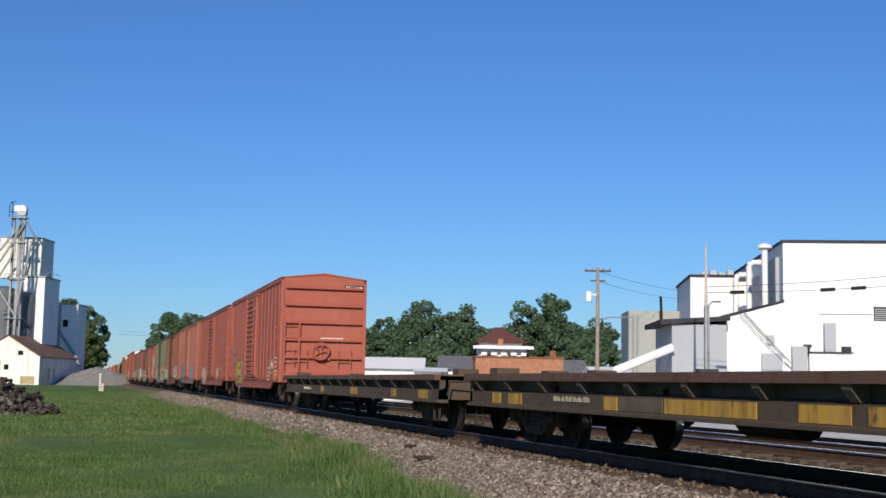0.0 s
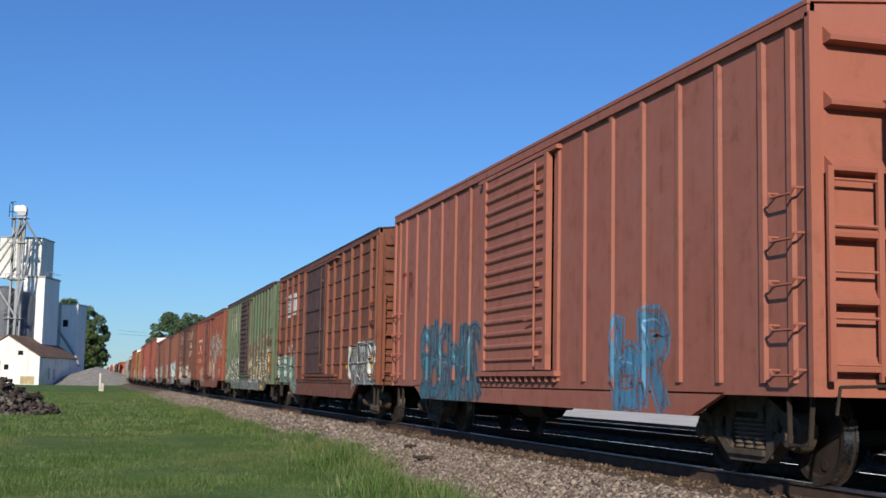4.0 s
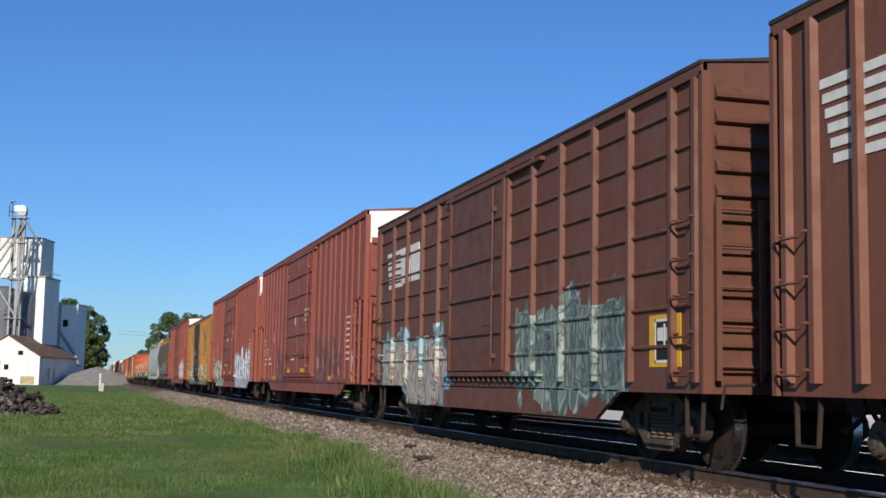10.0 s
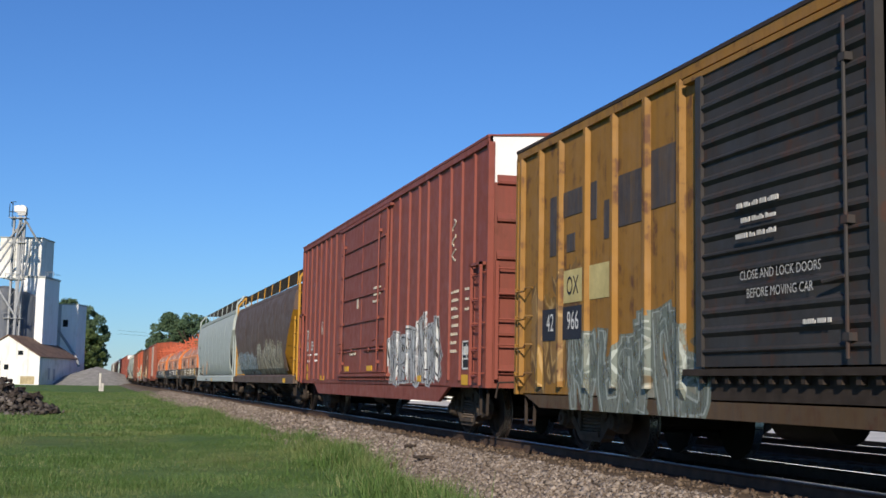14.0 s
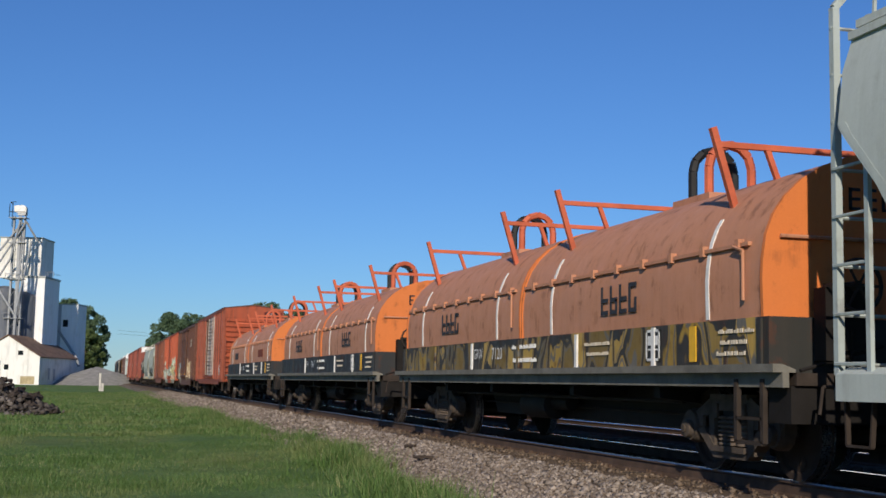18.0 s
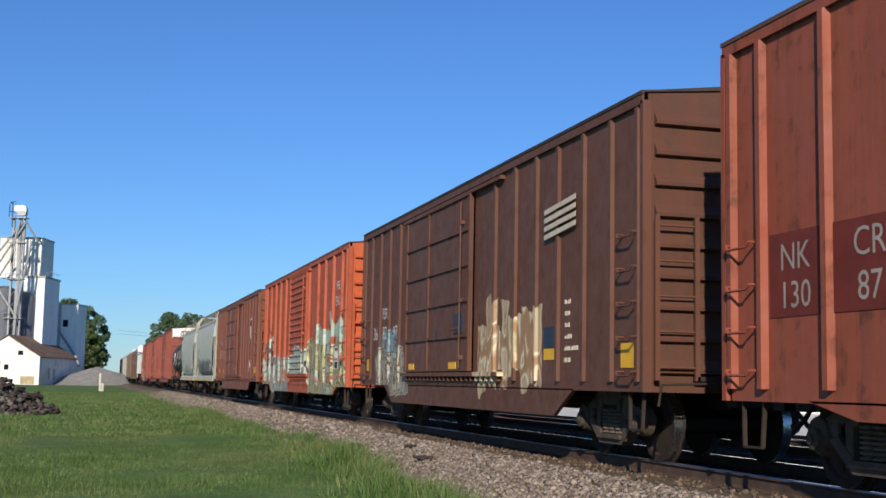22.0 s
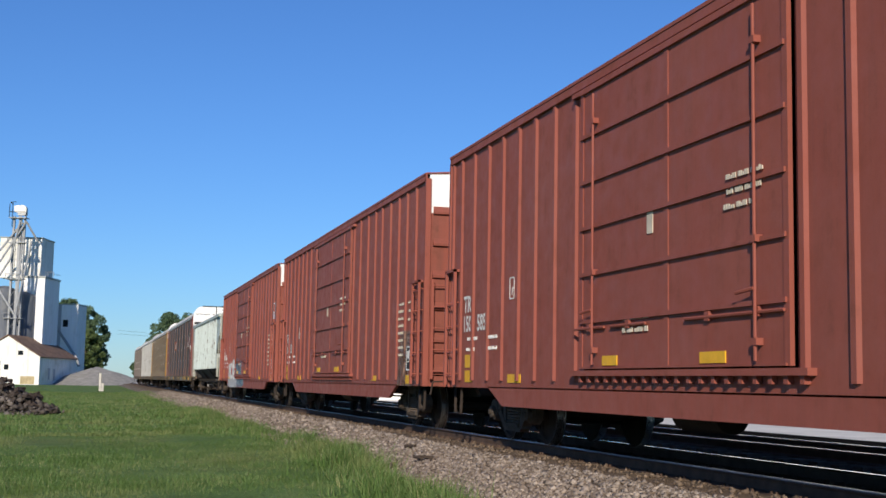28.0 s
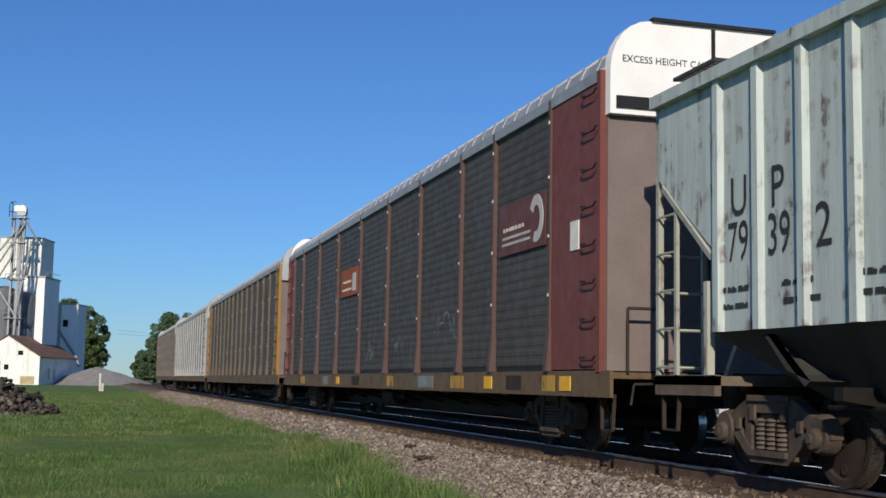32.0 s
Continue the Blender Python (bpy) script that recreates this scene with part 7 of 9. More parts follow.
def auto_rack(label, L, post, skin, panel_mat, frame, top, end_panel, plates=12, signs=True):
    """A tall car carrier: perforated ribbed side screens between posts on a low deck, with a curved metal roof."""
    car = thing("car_carrier", label, "railway wagon", group="wagons of the freight train")
    e, w, H = L / 2, 1.47, 5.02
    # deck
    bm = B()
    for q in (-1, 1):
        prism(bm, [(q * w, 0.78), (q * (w + 0.05), 0.78), (q * (w + 0.05), 1.12), (q * w, 1.12)], -e, e, "y")
    box(bm, -w, w, -e, e, 1.02, 1.1)
    part("deck_frame", bm, frame, car)
    body_y = e - 0.35
    # posts and screens
    n = plates
    ys = [-11.3, -8.7, -6.8, -3.9, -1.1, 1.85, 4.75, 7.6, 10.4, 12.2] if not plates else [-body_y + 0.9 + (2 * body_y - 1.8) * i / n for i in range(n + 1)]
    bm = B()
    box(bm, -w + 0.03, -w + 0.05, -body_y, body_y, 1.1, H)
    box(bm, w - 0.05, w - 0.03, -body_y, body_y, 1.1, H)
    part("inner_lining", bm, skin, car)
    for i, y in enumerate(ys):
        bm = B()
        prism(bm, [(-w - 0.05, y - 0.045), (-w - 0.05, y + 0.045), (-w + 0.03, y + 0.045), (-w + 0.03, y - 0.045)], 1.7, H, "z")
        prism(bm, [(-w - 0.05, 1.72), (-w + 0.03, 1.72), (-w + 0.03, 1.12), (-w - 0.1, 1.12)], y - 0.07, y + 0.07, "y")
        part("side_post", bm, post, car)
        bm = B()
        for z in (1.35, 2.2, 3.05, 3.9, 4.7):
            rod(bm, (-w - 0.06, y, z), (-w - 0.045, y, z), 0.026, 6)
        part("rivet_heads", bm, M_WHITE, car)
    for y0, y1 in zip(ys, ys[1:]):
        bm = B()
        k = 26
        prof = [(-w + 0.02, 1.2)]
        for j in range(k):
            z = 1.2 + (H - 1.25) * j / k
            d = (H - 1.25) / k
            prof += [(-w + 0.0135, z + d * 0.15), (-w + 0.0135, z + d * 0.55), (-w + 0.02, z + d * 0.7), (-w + 0.02, z + d)]
        prof += [(-w + 0.03, H - 0.05), (-w + 0.03, 1.2)]
        prism(bm, prof, y0 + 0.045, y1 - 0.045, "y")
        part("side_screen", bm, panel_mat, car)
    # end bays
    for s in (-1, 1):
        y0, y1 = sorted((s * body_y, s * ((-ys[0] if s < 0 else ys[-1]) + 0.045)))
        bm = B()
        box(bm, -w - 0.02, -w + 0.03, y0, y1, 1.14, H - 0.02)
        part("end_bay", bm, end_panel, car, "plain painted end bay")
        for i in range(8):
            bm = B()
            grab(bm, -w - 0.02, y0 + (0.06 if s < 0 else 0.36), y0 + (0.55 if s < 0 else 0.85), 1.3 + i * 0.5, 0.07, 0.013)
            part("rung", bm, M_BLACK, car)
        bm = B()
        for q in (-1, 1):
            box(bm, q * w - 0.07, q * w + 0.07, s * body_y - 0.06, s * body_y + 0.06, 1.1, H)
        part("end_post", bm, end_panel, car)
        # end doors
        arc = [(w * (0.62 + 0.38 * math.cos(k * math.pi / 12)), H - 0.02 + 0.68 * math.sin(k * math.pi / 12)) for k in range(7)]
        prof = [(-w, 4.42), (w, 4.42)] + arc + [(-x, z) for x, z in arc[::-1]]
        bm = B()
        yy = s * (body_y + 0.22)
        prism(bm, prof, min(yy, yy - s * 0.2), max(yy, yy - s * 0.2), "y")
        hd = part("end_hood", bm, top, car, "rounded end hood of the roof")
        yo = yy + s * 0.004
        bm = B()
        box(bm, -0.03, 0.03, min(yy, yo), max(yy, yo), 4.44, H + 0.64)
        part("hood_seam", bm, M_BLACK, hd)
        bm = B()
        box(bm, -0.9, 0.9, yy - 0.06, yy + 0.06, H + 0.66, H + 0.7)
        part("hood_cap", bm, M_BLACK, hd)
        for q in (-1, 1):
            bm = B()
            box(bm, min(q * 0.02, q * (w - 0.02)), max(q * 0.02, q * (w - 0.02)), s * body_y + s * 0.06 - 0.04, s * body_y + s * 0.06 + 0.04, 1.12, 4.44)
            part("end_door", bm, M_DOORGREY, car, "grey painted folding end door")
            bm = B()
        bm.free()
        stirrup(car, w, s * (e - 0.3), 0.82)
        bm = B()
        box(bm, -0.7, 0.7, s * (e + 0.1) - 0.2, s * (e + 0.1) + 0.2, 0.9, 1.02)
        path(bm, [(-1.3, s * (e + 0.05), 1.1), (-1.3, s * (e + 0.05), 1.9), (-0.8, s * (e + 0.05), 1.9)], 0.02)
        part("end_sill", bm, M_BRAKE, car)
    # roof
    prof = [(-w - 0.04, H - 0.12), (-w - 0.05, H + 0.02)]
    for i in range(11):
        a = math.pi - i * math.pi / 10
        prof.append((math.cos(a) * (w + 0.0), H + 0.04 + math.sin(a) * 0.55))
    prof += [(w + 0.05, H + 0.02), (w + 0.04, H - 0.12)]
    bm = B()
    prism(bm, prof, -body_y, body_y, "y")
    k = int(2 * body_y / 0.55)
    for i in range(k):
        y = -body_y + 2 * body_y * (i + 0.5) / k
        pr = [(x * 1.0, z + 0.035) for x, z in prof[2:-2]] + [(x, z - 0.02) for x, z in prof[-3:1:-1]]
        prism(bm, pr, y - 0.05, y + 0.05, "y")
    part("roof", bm, M_GALV, car)
    underframe(car, L, 0.95)
    bm = B()
    prism(bm, [(-e + 4.6, 0.95), (-e + 5.4, 0.36), (e - 5.4, 0.36), (e - 4.6, 0.95)], -0.4, 0.4, "x")
    part("centre_sill", bm, M_STEEL, car)
    for i in range(9):
        y = -e + 5.8 + (L - 11.6) * i / 8
        bm = B()
        prism(bm, [(-w, 0.8), (-0.4, 0.5), (0.4, 0.5), (w, 0.8), (w, 0.95), (-w, 0.95)], y - 0.06, y + 0.06, "y")
        part("cross_bearer", bm, M_STEEL, car)
    couplers(car, L + 0.3)
    truck(car, -(e - 3.2), 0.42)
    truck(car, e - 3.2, 0.42)
    return car


def flat_wagon(label, L, side, deck, pockets=13):
    car = thing("flat_wagon", label, "railway wagon", group="wagons of the freight train")
    e, w = L / 2, 1.45
    bm = B()
    for q in (-1, 1):
        a = q * (w - 0.1)
        prism(bm, [(a, 1.0), (a, 0.84), (q * w, 0.8), (q * w, 0.62), (q * (w + 0.06), 0.6), (q * (w + 0.06), 0.56), (q * (w - 0.16), 0.56), (q * (w - 0.16), 1.0)], -e, e, "y")
    part("side_sill", bm, side, car)
    bm = B()
    box(bm, -w - 0.12, w + 0.12, -e, e, 0.98, 1.09)
    part("deck", bm, deck, car)
    for i in range(pockets):
        y = -e + 0.6 + (L - 1.2) * i / (pockets - 1)
        bm = B()
        prism(bm, [(-w + 0.1, 0.98), (-w - 0.1, 0.98), (-w - 0.09, 0.93), (-w, 0.82), (-w + 0.1, 0.82)], y - 0.07, y + 0.07, "y")
        part("stake_pocket", bm, M_POCKET, car)
    for s in (-1, 1):
        bm = B()
        box(bm, -w, w, s * (e - 0.06) - 0.06, s * (e - 0.06) + 0.06, 0.62, 1.06)
        for q in (-1, 1):
            box(bm, q * 0.9 - 0.2, q * 0.9 + 0.2, s * (e - 0.2) - 0.2, s * (e - 0.2) + 0.2, 1.09, 1.2)
        part("end_sill", bm, side, car)
        stirrup(car, w, s * (e - 0.4), 0.68)
    bm = B()
    for y in (-L * 0.22, L * 0.22):
        prism(bm, [(-w, 0.62), (-0.4, 0.5), (0.4, 0.5), (w, 0.62)], y - 0.1, y + 0.1, "y")
    part("cross_bearer", bm, M_STEEL, car)
    underframe(car, L, 0.9)
    couplers(car, L + 0.2)
    truck(car, -(e - 2.2), 0.42)
    truck(car, e - 2.2, 0.42)
    return car
# ---------------------------------------------------------------- paints of the wagons
OXIDE = (0.375, 0.1, 0.067)
ROSE = (0.36, 0.125, 0.088)
BROWN = (0.17, 0.055, 0.035)
DKBROWN = (0.105, 0.042, 0.03)
TRRED = (0.28, 0.073, 0.052)
ORANGERED = (0.43, 0.085, 0.035)
GREEN = (0.1, 0.15, 0.08)
GOLD = (0.31, 0.15, 0.025)
W_ = (0.62, 0.63, 0.6)
K_ = (0.03, 0.03, 0.035)
TEAL = (0.06, 0.2, 0.27)
ICE = (0.42, 0.55, 0.6)
BEIGE = (0.5, 0.44, 0.34)
MINT = (0.36, 0.47, 0.38)
GREYG = (0.3, 0.31, 0.28)
YEL = (0.62, 0.55, 0.05)
M_WHITEEND = plain("white_end_paint", (0.8, 0.79, 0.76), 0.55, 0.0, 0.08, 2)
# chute and slope sheet steel, base colour darkened to stand for underside shade
M_HOPSHADE = plain("shaded_chute_steel", (0.05, 0.047, 0.044), 0.75, 0.0, 0.35, 2)
M_ORANGEBAR = plain("orange_bar_paint", (0.5, 0.12, 0.06), 0.7, 0.0, 0.25, 3)
M_DOORGREY = plain("mauve_grey_door_paint", (0.18, 0.145, 0.135), 0.7, 0.0, 0.2, 1.5)
M_ENDRUST = plain("rusty_platform_paint", (0.13, 0.1, 0.075), 0.8, 0.0, 0.45, 3)
M_BOARD = plain("running_board_steel", (0.17, 0.16, 0.135), 0.75, 0.0, 0.35, 3)
X0 = -1.47


def c_eec(label, colour, seed, tags, f, b, number, roof=None, name="pale"):
    mat = paint("boxcar_paint", colour, 0.12, 0.35, 0.12, tags, seed)
    car = boxcar(label, b - f, 4.5, mat, door="ribbed", door_w=3.05, door_y=0.07, posts=6, ends=6, end_top=0.35, end_mat=paint("end_paint", colour, 0.08, 0.3, 0.08, (), seed + 3),
                 roof=roof or mat, zb=0.86, sill=0.62, brake_wheel=number is not None, end_relief=0.13, sill_len=0.7, front_posts=[-7.7, -7.18, -6.29, -5.38, -4.43, -3.52, -2.6, -1.65], back_posts=[7.7, 7.18, 6.29, 5.38, 4.43, 3.52, 2.6, 1.8], post_depth=0.032)
    return car


CONSIST = []


def add(car, f, b):
    CONSIST.append((car, (f + b) / 2))
    return car


# two flat wagons
flat_paint = paint("flat_wagon_paint", (0.085, 0.06, 0.042), 0.4, 0.1, 0.4, (), 1.0)
M_POCKET = plain("stake_pocket_paint", (0.12, 0.1, 0.075), 0.8, 0.0, 0.4, 4)
flat_deck = paint("flat_wagon_deck", (0.12, 0.062, 0.045), 0.5, 0.3, 0.4, (), 2.0)
c = add(flat_wagon("rusty yellow and brown empty flat wagon", 19.3, flat_paint, flat_deck), 1.07, 20.37)
bars(c, 5.7, 0.775, -1.45, 1, 1.7, 0.16, plain("worn_cream_lettering", (0.34, 0.3, 0.24), 0.7), 0.2, seed=4)
for y0, y1 in ((3.87, 3.46), (2.14, 0.12), (-0.63, -1.45), (-1.7, -3.2), (7.6, 7.0), (8.4, 8.0), (-4.5, -6.0)):
    panel(c, y0, y1, 0.625, 0.79, -1.45, M_STREAKYELLOW, "painted_patch", "rust-streaked yellow patch")
panel(c, 3.4, 2.2, 0.625, 0.79, -1.45, M_POCKET, "painted_patch")
c = add(flat_wagon("rusty brown empty flat wagon coupled to a boxcar", 19.0, flat_paint, flat_deck), 22.16, 41.4)
bars(c, 6.0, 0.75, -1.452, 1, 1.2, 0.12, M_CREAM, 0.2, seed=6)
for y0, y1 in ((-8.6, -7.9), (-6.0, -5.6), (-2.0, -1.2), (2.6, 3.0)):
    panel(c, y0, y1, 0.625, 0.79, -1.45, M_STREAKYELLOW, "painted_patch", "rust-streaked yellow patch")

# boxcars in oxide red
c = add(c_eec("oxide red boxcar with ribbed door and yellow sprayed letters", OXIDE, 3.0,
              ((0.0, 1.5, 1.25, 1.72, (0.6, 0.58, 0.55), (0.5, 0.42, 0.4), OXIDE), ), 42.74, 58.37, "8"), 42.74, 58.37)
spray_word(c, "RBC", 4.3, 1.2, 1.25, ((0.35, 0.12, 0.3), K_, (0.5, 0.46, 0.07)), *SHEETS[c.name], 0.07, 1.0)
scrawl(c, 2.3, 1.9, 0.5, 0.5, (0.04, 0.02, 0.02), 1)
scrawl(c, 2.3, 1.3, 0.55, 0.35, (0.04, 0.02, 0.02), 2)
scrawl(c, 6.9, 3.5, 0.45, 0.4, (0.1, 0.03, 0.03), 3)
panel(c, 6.38, 6.82, 1.58, 2.0, X0, M_BLUEBLACK)
panel(c, 5.76, 6.2, 1.58, 2.0, X0, M_BLUEBLACK)
panel(c, 6.38, 6.8, 2.06, 2.44, X0, M_BLUEBLACK)
panel(c, 5.92, 6.2, 2.06, 2.44, X0, M_BLUEBLACK)
letter(c, "EE", 6.58, 2.25, 0.38, X0 - 0.003, None, 0.85)
letter(c, "C", 6.06, 2.25, 0.38, X0 - 0.003, None, 0.85)
letter(c, "81", 6.58, 1.79, 0.38, X0 - 0.003, None, 0.85)
letter(c, "88", 5.98, 1.79, 0.38, X0 - 0.003, None, 0.85)
letter_end(c, "EEC 8188", 1.06, 4.21, 0.15, -7.9)
bm = B()
box(bm, 0.72, 1.4, -7.885, -7.872, 4.12, 4.3)
part("number_panel", bm, M_BLACK, c)
consolidated_stencil(c, -5.84, 1.41, X0, 0.42, 0.5)
panel(c, -6.55, -7.05, 0.95, 1.28, X0, M_YELLOW)
bars(c, -6.5, 1.75, X0, 5, 0.45, 0.11, M_CREAM, 0.4, seed=31)
bars(c, -4.75, 1.4, X0, 4, 0.3, 0.09, M_CREAM, 0.6, seed=32)
bm = B()
box(bm, -0.1, 0.7, -7.885, -7.872, 2.36, 2.43)
part("stencil_line", bm, M_WHITE, c)

c = add(c_eec("oxide red boxcar with a dark roof and pale patches", (0.33, 0.09, 0.062), 5.0,
              ((3.4, 5.2, 0.7, 1.6, BEIGE, (0.45, 0.4, 0.3), (0.2, 0.08, 0.06)), (-3.9, -2.9, 1.0, 1.45, BEIGE, BEIGE, (0.25, 0.1, 0.08))), 60.28, 76.3, None, M_ROOFDARK), 60.28, 76.4)
consolidated_stencil(c, -5.3, 1.5, X0, 0.36, 0.5)
c = add(c_eec("faded rose boxcar with blue sprayed letters", ROSE, 8.0, ((1.95, 5.8, 0.65, 2.05, TEAL, (0.12, 0.16, 0.2), (0.05, 0.04, 0.08)), (-5.0, -3.6, 0.7, 2.0, (0.1, 0.3, 0.5), (0.08, 0.25, 0.4), ROSE)), 78.3, 94.4, None), 78.3, 94.3)
letter(c, "T R", 7.0, 2.9, 0.8, X0, plain("wine_spray", (0.18, 0.03, 0.03), 0.6), 0.8)

# brown boxcar with ribbed panels
mat = paint("boxcar_paint", (0.205, 0.066, 0.037), 0.2, 0.2, 0.3, ((-7.7, -4.9, 0.7, 1.85, W_, GREYG, K_), (4.0, 7.7, 0.7, 1.75, MINT, (0.25, 0.35, 0.3), K_)), 11.0)
c = add(boxcar("brown boxcar with panel ribs and grey sprayed letters", 15.5, 4.45, mat, door="plug", door_w=3.2, door_y=0.27, front_posts=[-7.6, -6.95, -5.77, -4.68, -3.54, -2.35, -1.4], back_posts=[7.55, 6.06, 4.91, 3.74, 2.5, 1.95], seams=7, ends=11,
               door_mat=paint("door_paint", DKBROWN, 0.4, 0.2, 0.3, (), 12.0)), 96.0, 111.45)
stripes_mark(c, 6.6, 3.4, X0, 2.4, 0.8, M_WHITE)
letter(c, "591 317", 5.2, 1.95, 0.3, X0)
panel(c, -6.6, -7.2, 1.25, 1.5, X0, M_YELLOW)
panel(c, -4.1, -4.7, 1.25, 1.38, X0, M_YELLOW)

# green boxcar
M_RUSTCHORD = paint("rusty_chord_paint", (0.1, 0.05, 0.038), 0.5, 0.2, 0.5, (), 13.0)
mat = paint("boxcar_paint", GREEN, 0.75, 0.3, 0.85, ((-7.8, -1.2, 0.8, 2.5, (0.11, 0.085, 0.05), (0.13, 0.12, 0.07), (0.1, 0.06, 0.035), "mess"), (-7.6, -4.0, 0.55, 1.25, (0.36, 0.33, 0.24), (0.24, 0.22, 0.15), (0.07, 0.05, 0.03)), (-7.0, -1.3, 1.1, 1.75, (0.4, 0.36, 0.25), (0.28, 0.24, 0.15), (0.07, 0.05, 0.03)), (-4.0, 2.0, 0.55, 0.95, (0.4, 0.41, 0.36), (0.3, 0.3, 0.25), (0.06, 0.06, 0.05)), (2.3, 7.6, 0.55, 1.2, (0.33, 0.35, 0.28), (0.2, 0.22, 0.16), (0.07, 0.08, 0.05)), (2.5, 7.4, 1.1, 1.8, (0.3, 0.33, 0.26), (0.2, 0.22, 0.16), (0.07, 0.08, 0.05)),
            (-7.2, -7.0, 1.0, 1.9, (0.6, 0.3, 0.05), (0.55, 0.27, 0.05), (0.3, 0.12, 0.03))), 14.0, (0.1, 0.055, 0.035), (0.1, 0.07, 0.045))
c = add(boxcar("weathered green boxcar with a rusty ribbed door", 15.8, 4.47, mat, door="ribbed", door_w=3.0, door_y=0.4, front_posts=[-7.67, -7.06, -6.24, -5.33, -4.53, -3.66, -2.77, -1.89, -1.15], back_posts=[7.67, 7.0, 6.15, 5.3, 4.45, 3.6, 2.7, 1.95], ends=10, zb=0.78, sill=0.53, sill_len=0.7, post_depth=0.06,
               chord_mat=M_RUSTCHORD, roof=M_RUSTCHORD, end_mat=paint("end_paint", (0.085, 0.135, 0.065), 0.7, 0.25, 0.85, (), 15.0, (0.08, 0.045, 0.03), (0.07, 0.05, 0.03)), door_mat=paint("door_paint", (0.085, 0.045, 0.036), 0.5, 0.2, 0.5, (), 16.0)), 112.9, 128.9)
panel(c, 4.7, 4.3, 3.0, 3.95, X0, M_CREAM, "company_mark")
panel(c, 3.3, 2.9, 3.1, 3.85, X0, M_CREAM, "company_mark")
panel(c, 4.0, 3.6, 3.2, 4.0, X0, M_CREAM, "company_mark")
bm = B()
for a in ((6.6, 6.55, 2.75, 3.95), (5.1, 5.15, 2.75, 3.95), (6.6, 5.1, 3.9, 3.95), (6.6, 5.1, 2.75, 2.8), (6.1, 6.0, 3.0, 3.7), (5.7, 5.6, 3.0, 3.7)):
    box(bm, X0 - 0.006, X0, min(a[:2]), max(a[:2]), a[2], a[3])
part("company_mark", bm, M_CREAM, c)
consolidated_stencil(c, -6.6, 1.92, X0, 0.5, 0.5)
panel(c, -5.4, -5.95, 0.95, 1.75, X0, M_BLUEBLACK)
bars(c, -5.45, 1.7, X0 - 0.006, 6, 0.45, 0.07, M_WHITE, 0.7, seed=5)
panel(c, -4.6, -5.1, 0.6, 0.72, X0 - 0.001, M_YELLOW)

# oxide boxcar with silver sprayed picture
mat = paint("boxcar_paint", (0.27, 0.075, 0.042), 0.15, 0.25, 0.2, ((-7.7, -0.9, 2.1, 3.2, (0.22, 0.22, 0.18), (0.25, 0.26, 0.21), (0.24, 0.09, 0.06), "mess"), (-4.2, -0.9, 0.95, 1.9, BEIGE, (0.4, 0.2, 0.14), OXIDE),
            (2.2, 5.6, 0.85, 1.6, BEIGE, (0.35, 0.15, 0.1), OXIDE)), 18.0)
c = add(boxcar("oxide red boxcar with worn silver sprayed picture", 15.8, 4.45, mat, door="plug", door_w=3.15, door_y=0.43, front_posts=[-7.6, -6.8, -5.94, -5.08, -4.27, -3.38, -2.38, -1.2], back_posts=[7.6, 6.8, 5.9, 5.0, 4.1, 3.2, 2.1], ends=8, post_depth=0.035,
               door_mat=paint("door_paint", (0.24, 0.07, 0.045), 0.6, 0.2, 0.4, (), 19.0)), 130.75, 146.6)
block_letters(c, 6.9, 2.85, X0, 3, 0.62, 0.85, M_WHITE)
letter(c, "748200", 5.4, 2.0, 0.34, X0, M_CREAM)
consolidated_stencil(c, -6.5, 1.4, X0, 0.5, 0.5)

# dark brown boxcar with white slogan
mat = paint("boxcar_paint", (0.125, 0.046, 0.031), 0.4, 0.2, 0.5, ((-4.7, 5.9, 0.7, 1.75, BEIGE, (0.55, 0.52, 0.45), (0.16, 0.07, 0.05)),), 21.0)
c = add(boxcar("dark brown boxcar with a worn white slogan", 15.7, 4.45, mat, door="plug", door_w=3.2, door_y=0.38, front_posts=[-7.63, -7.03, -5.87, -4.74, -3.6, -2.42, -1.3], back_posts=[7.6, 6.3, 5.1, 3.9, 2.7, 2.05], seams=8, ends=12,
               end_mat=paint("end_paint", (0.13, 0.05, 0.034), 0.5, 0.2, 0.5, (), 22.0)), 148.23, 163.94)
letter(c, "SERVES", -4.15, 3.1, 0.46, X0, M_CREAM)
letter(c, "THE SOUTH", -4.15, 2.55, 0.43, X0, M_CREAM)
block_letters(c, -2.6, 3.75, X0, 8, 0.3, 0.5, M_CREAM)
block_letters(c, 7.0, 3.7, X0, 8, 0.5, 0.62, M_CREAM, seed=7)
panel(c, -6.4, -6.9, 1.27, 1.52, X0, M_YELLOW)
bars(c, 6.6, 2.9, X0, 2, 3.0, 0.12, M_CREAM, 1.0, seed=8)
bars(c, 6.4, 2.2, X0, 1, 2.6, 0.25, M_CREAM, 1.0, seed=8)

# brown boxcar with ice-blue letters
mat = paint("boxcar_paint", (0.182, 0.068, 0.046), 0.1, 0.2, 0.25, ((-6.6, -0.9, 0.68, 2.25, ICE, (0.5, 0.62, 0.62), K_), (2.2, 4.5, 0.7, 2.1, W_, (0.25, 0.1, 0.08), K_)), 24.0)
c = add(boxcar("brown boxcar with pale blue sprayed letters", 15.7, 4.47, mat, door="plug", door_w=3.35, door_y=0.35, front_posts=[-7.69, -7.05, -6.14, -5.18, -4.3, -3.38, -2.41, -1.45], back_posts=[7.65, 7.2, 6.5, 5.65, 4.7, 3.75, 2.8, 2.1], ends=9), 165.27, 180.93)
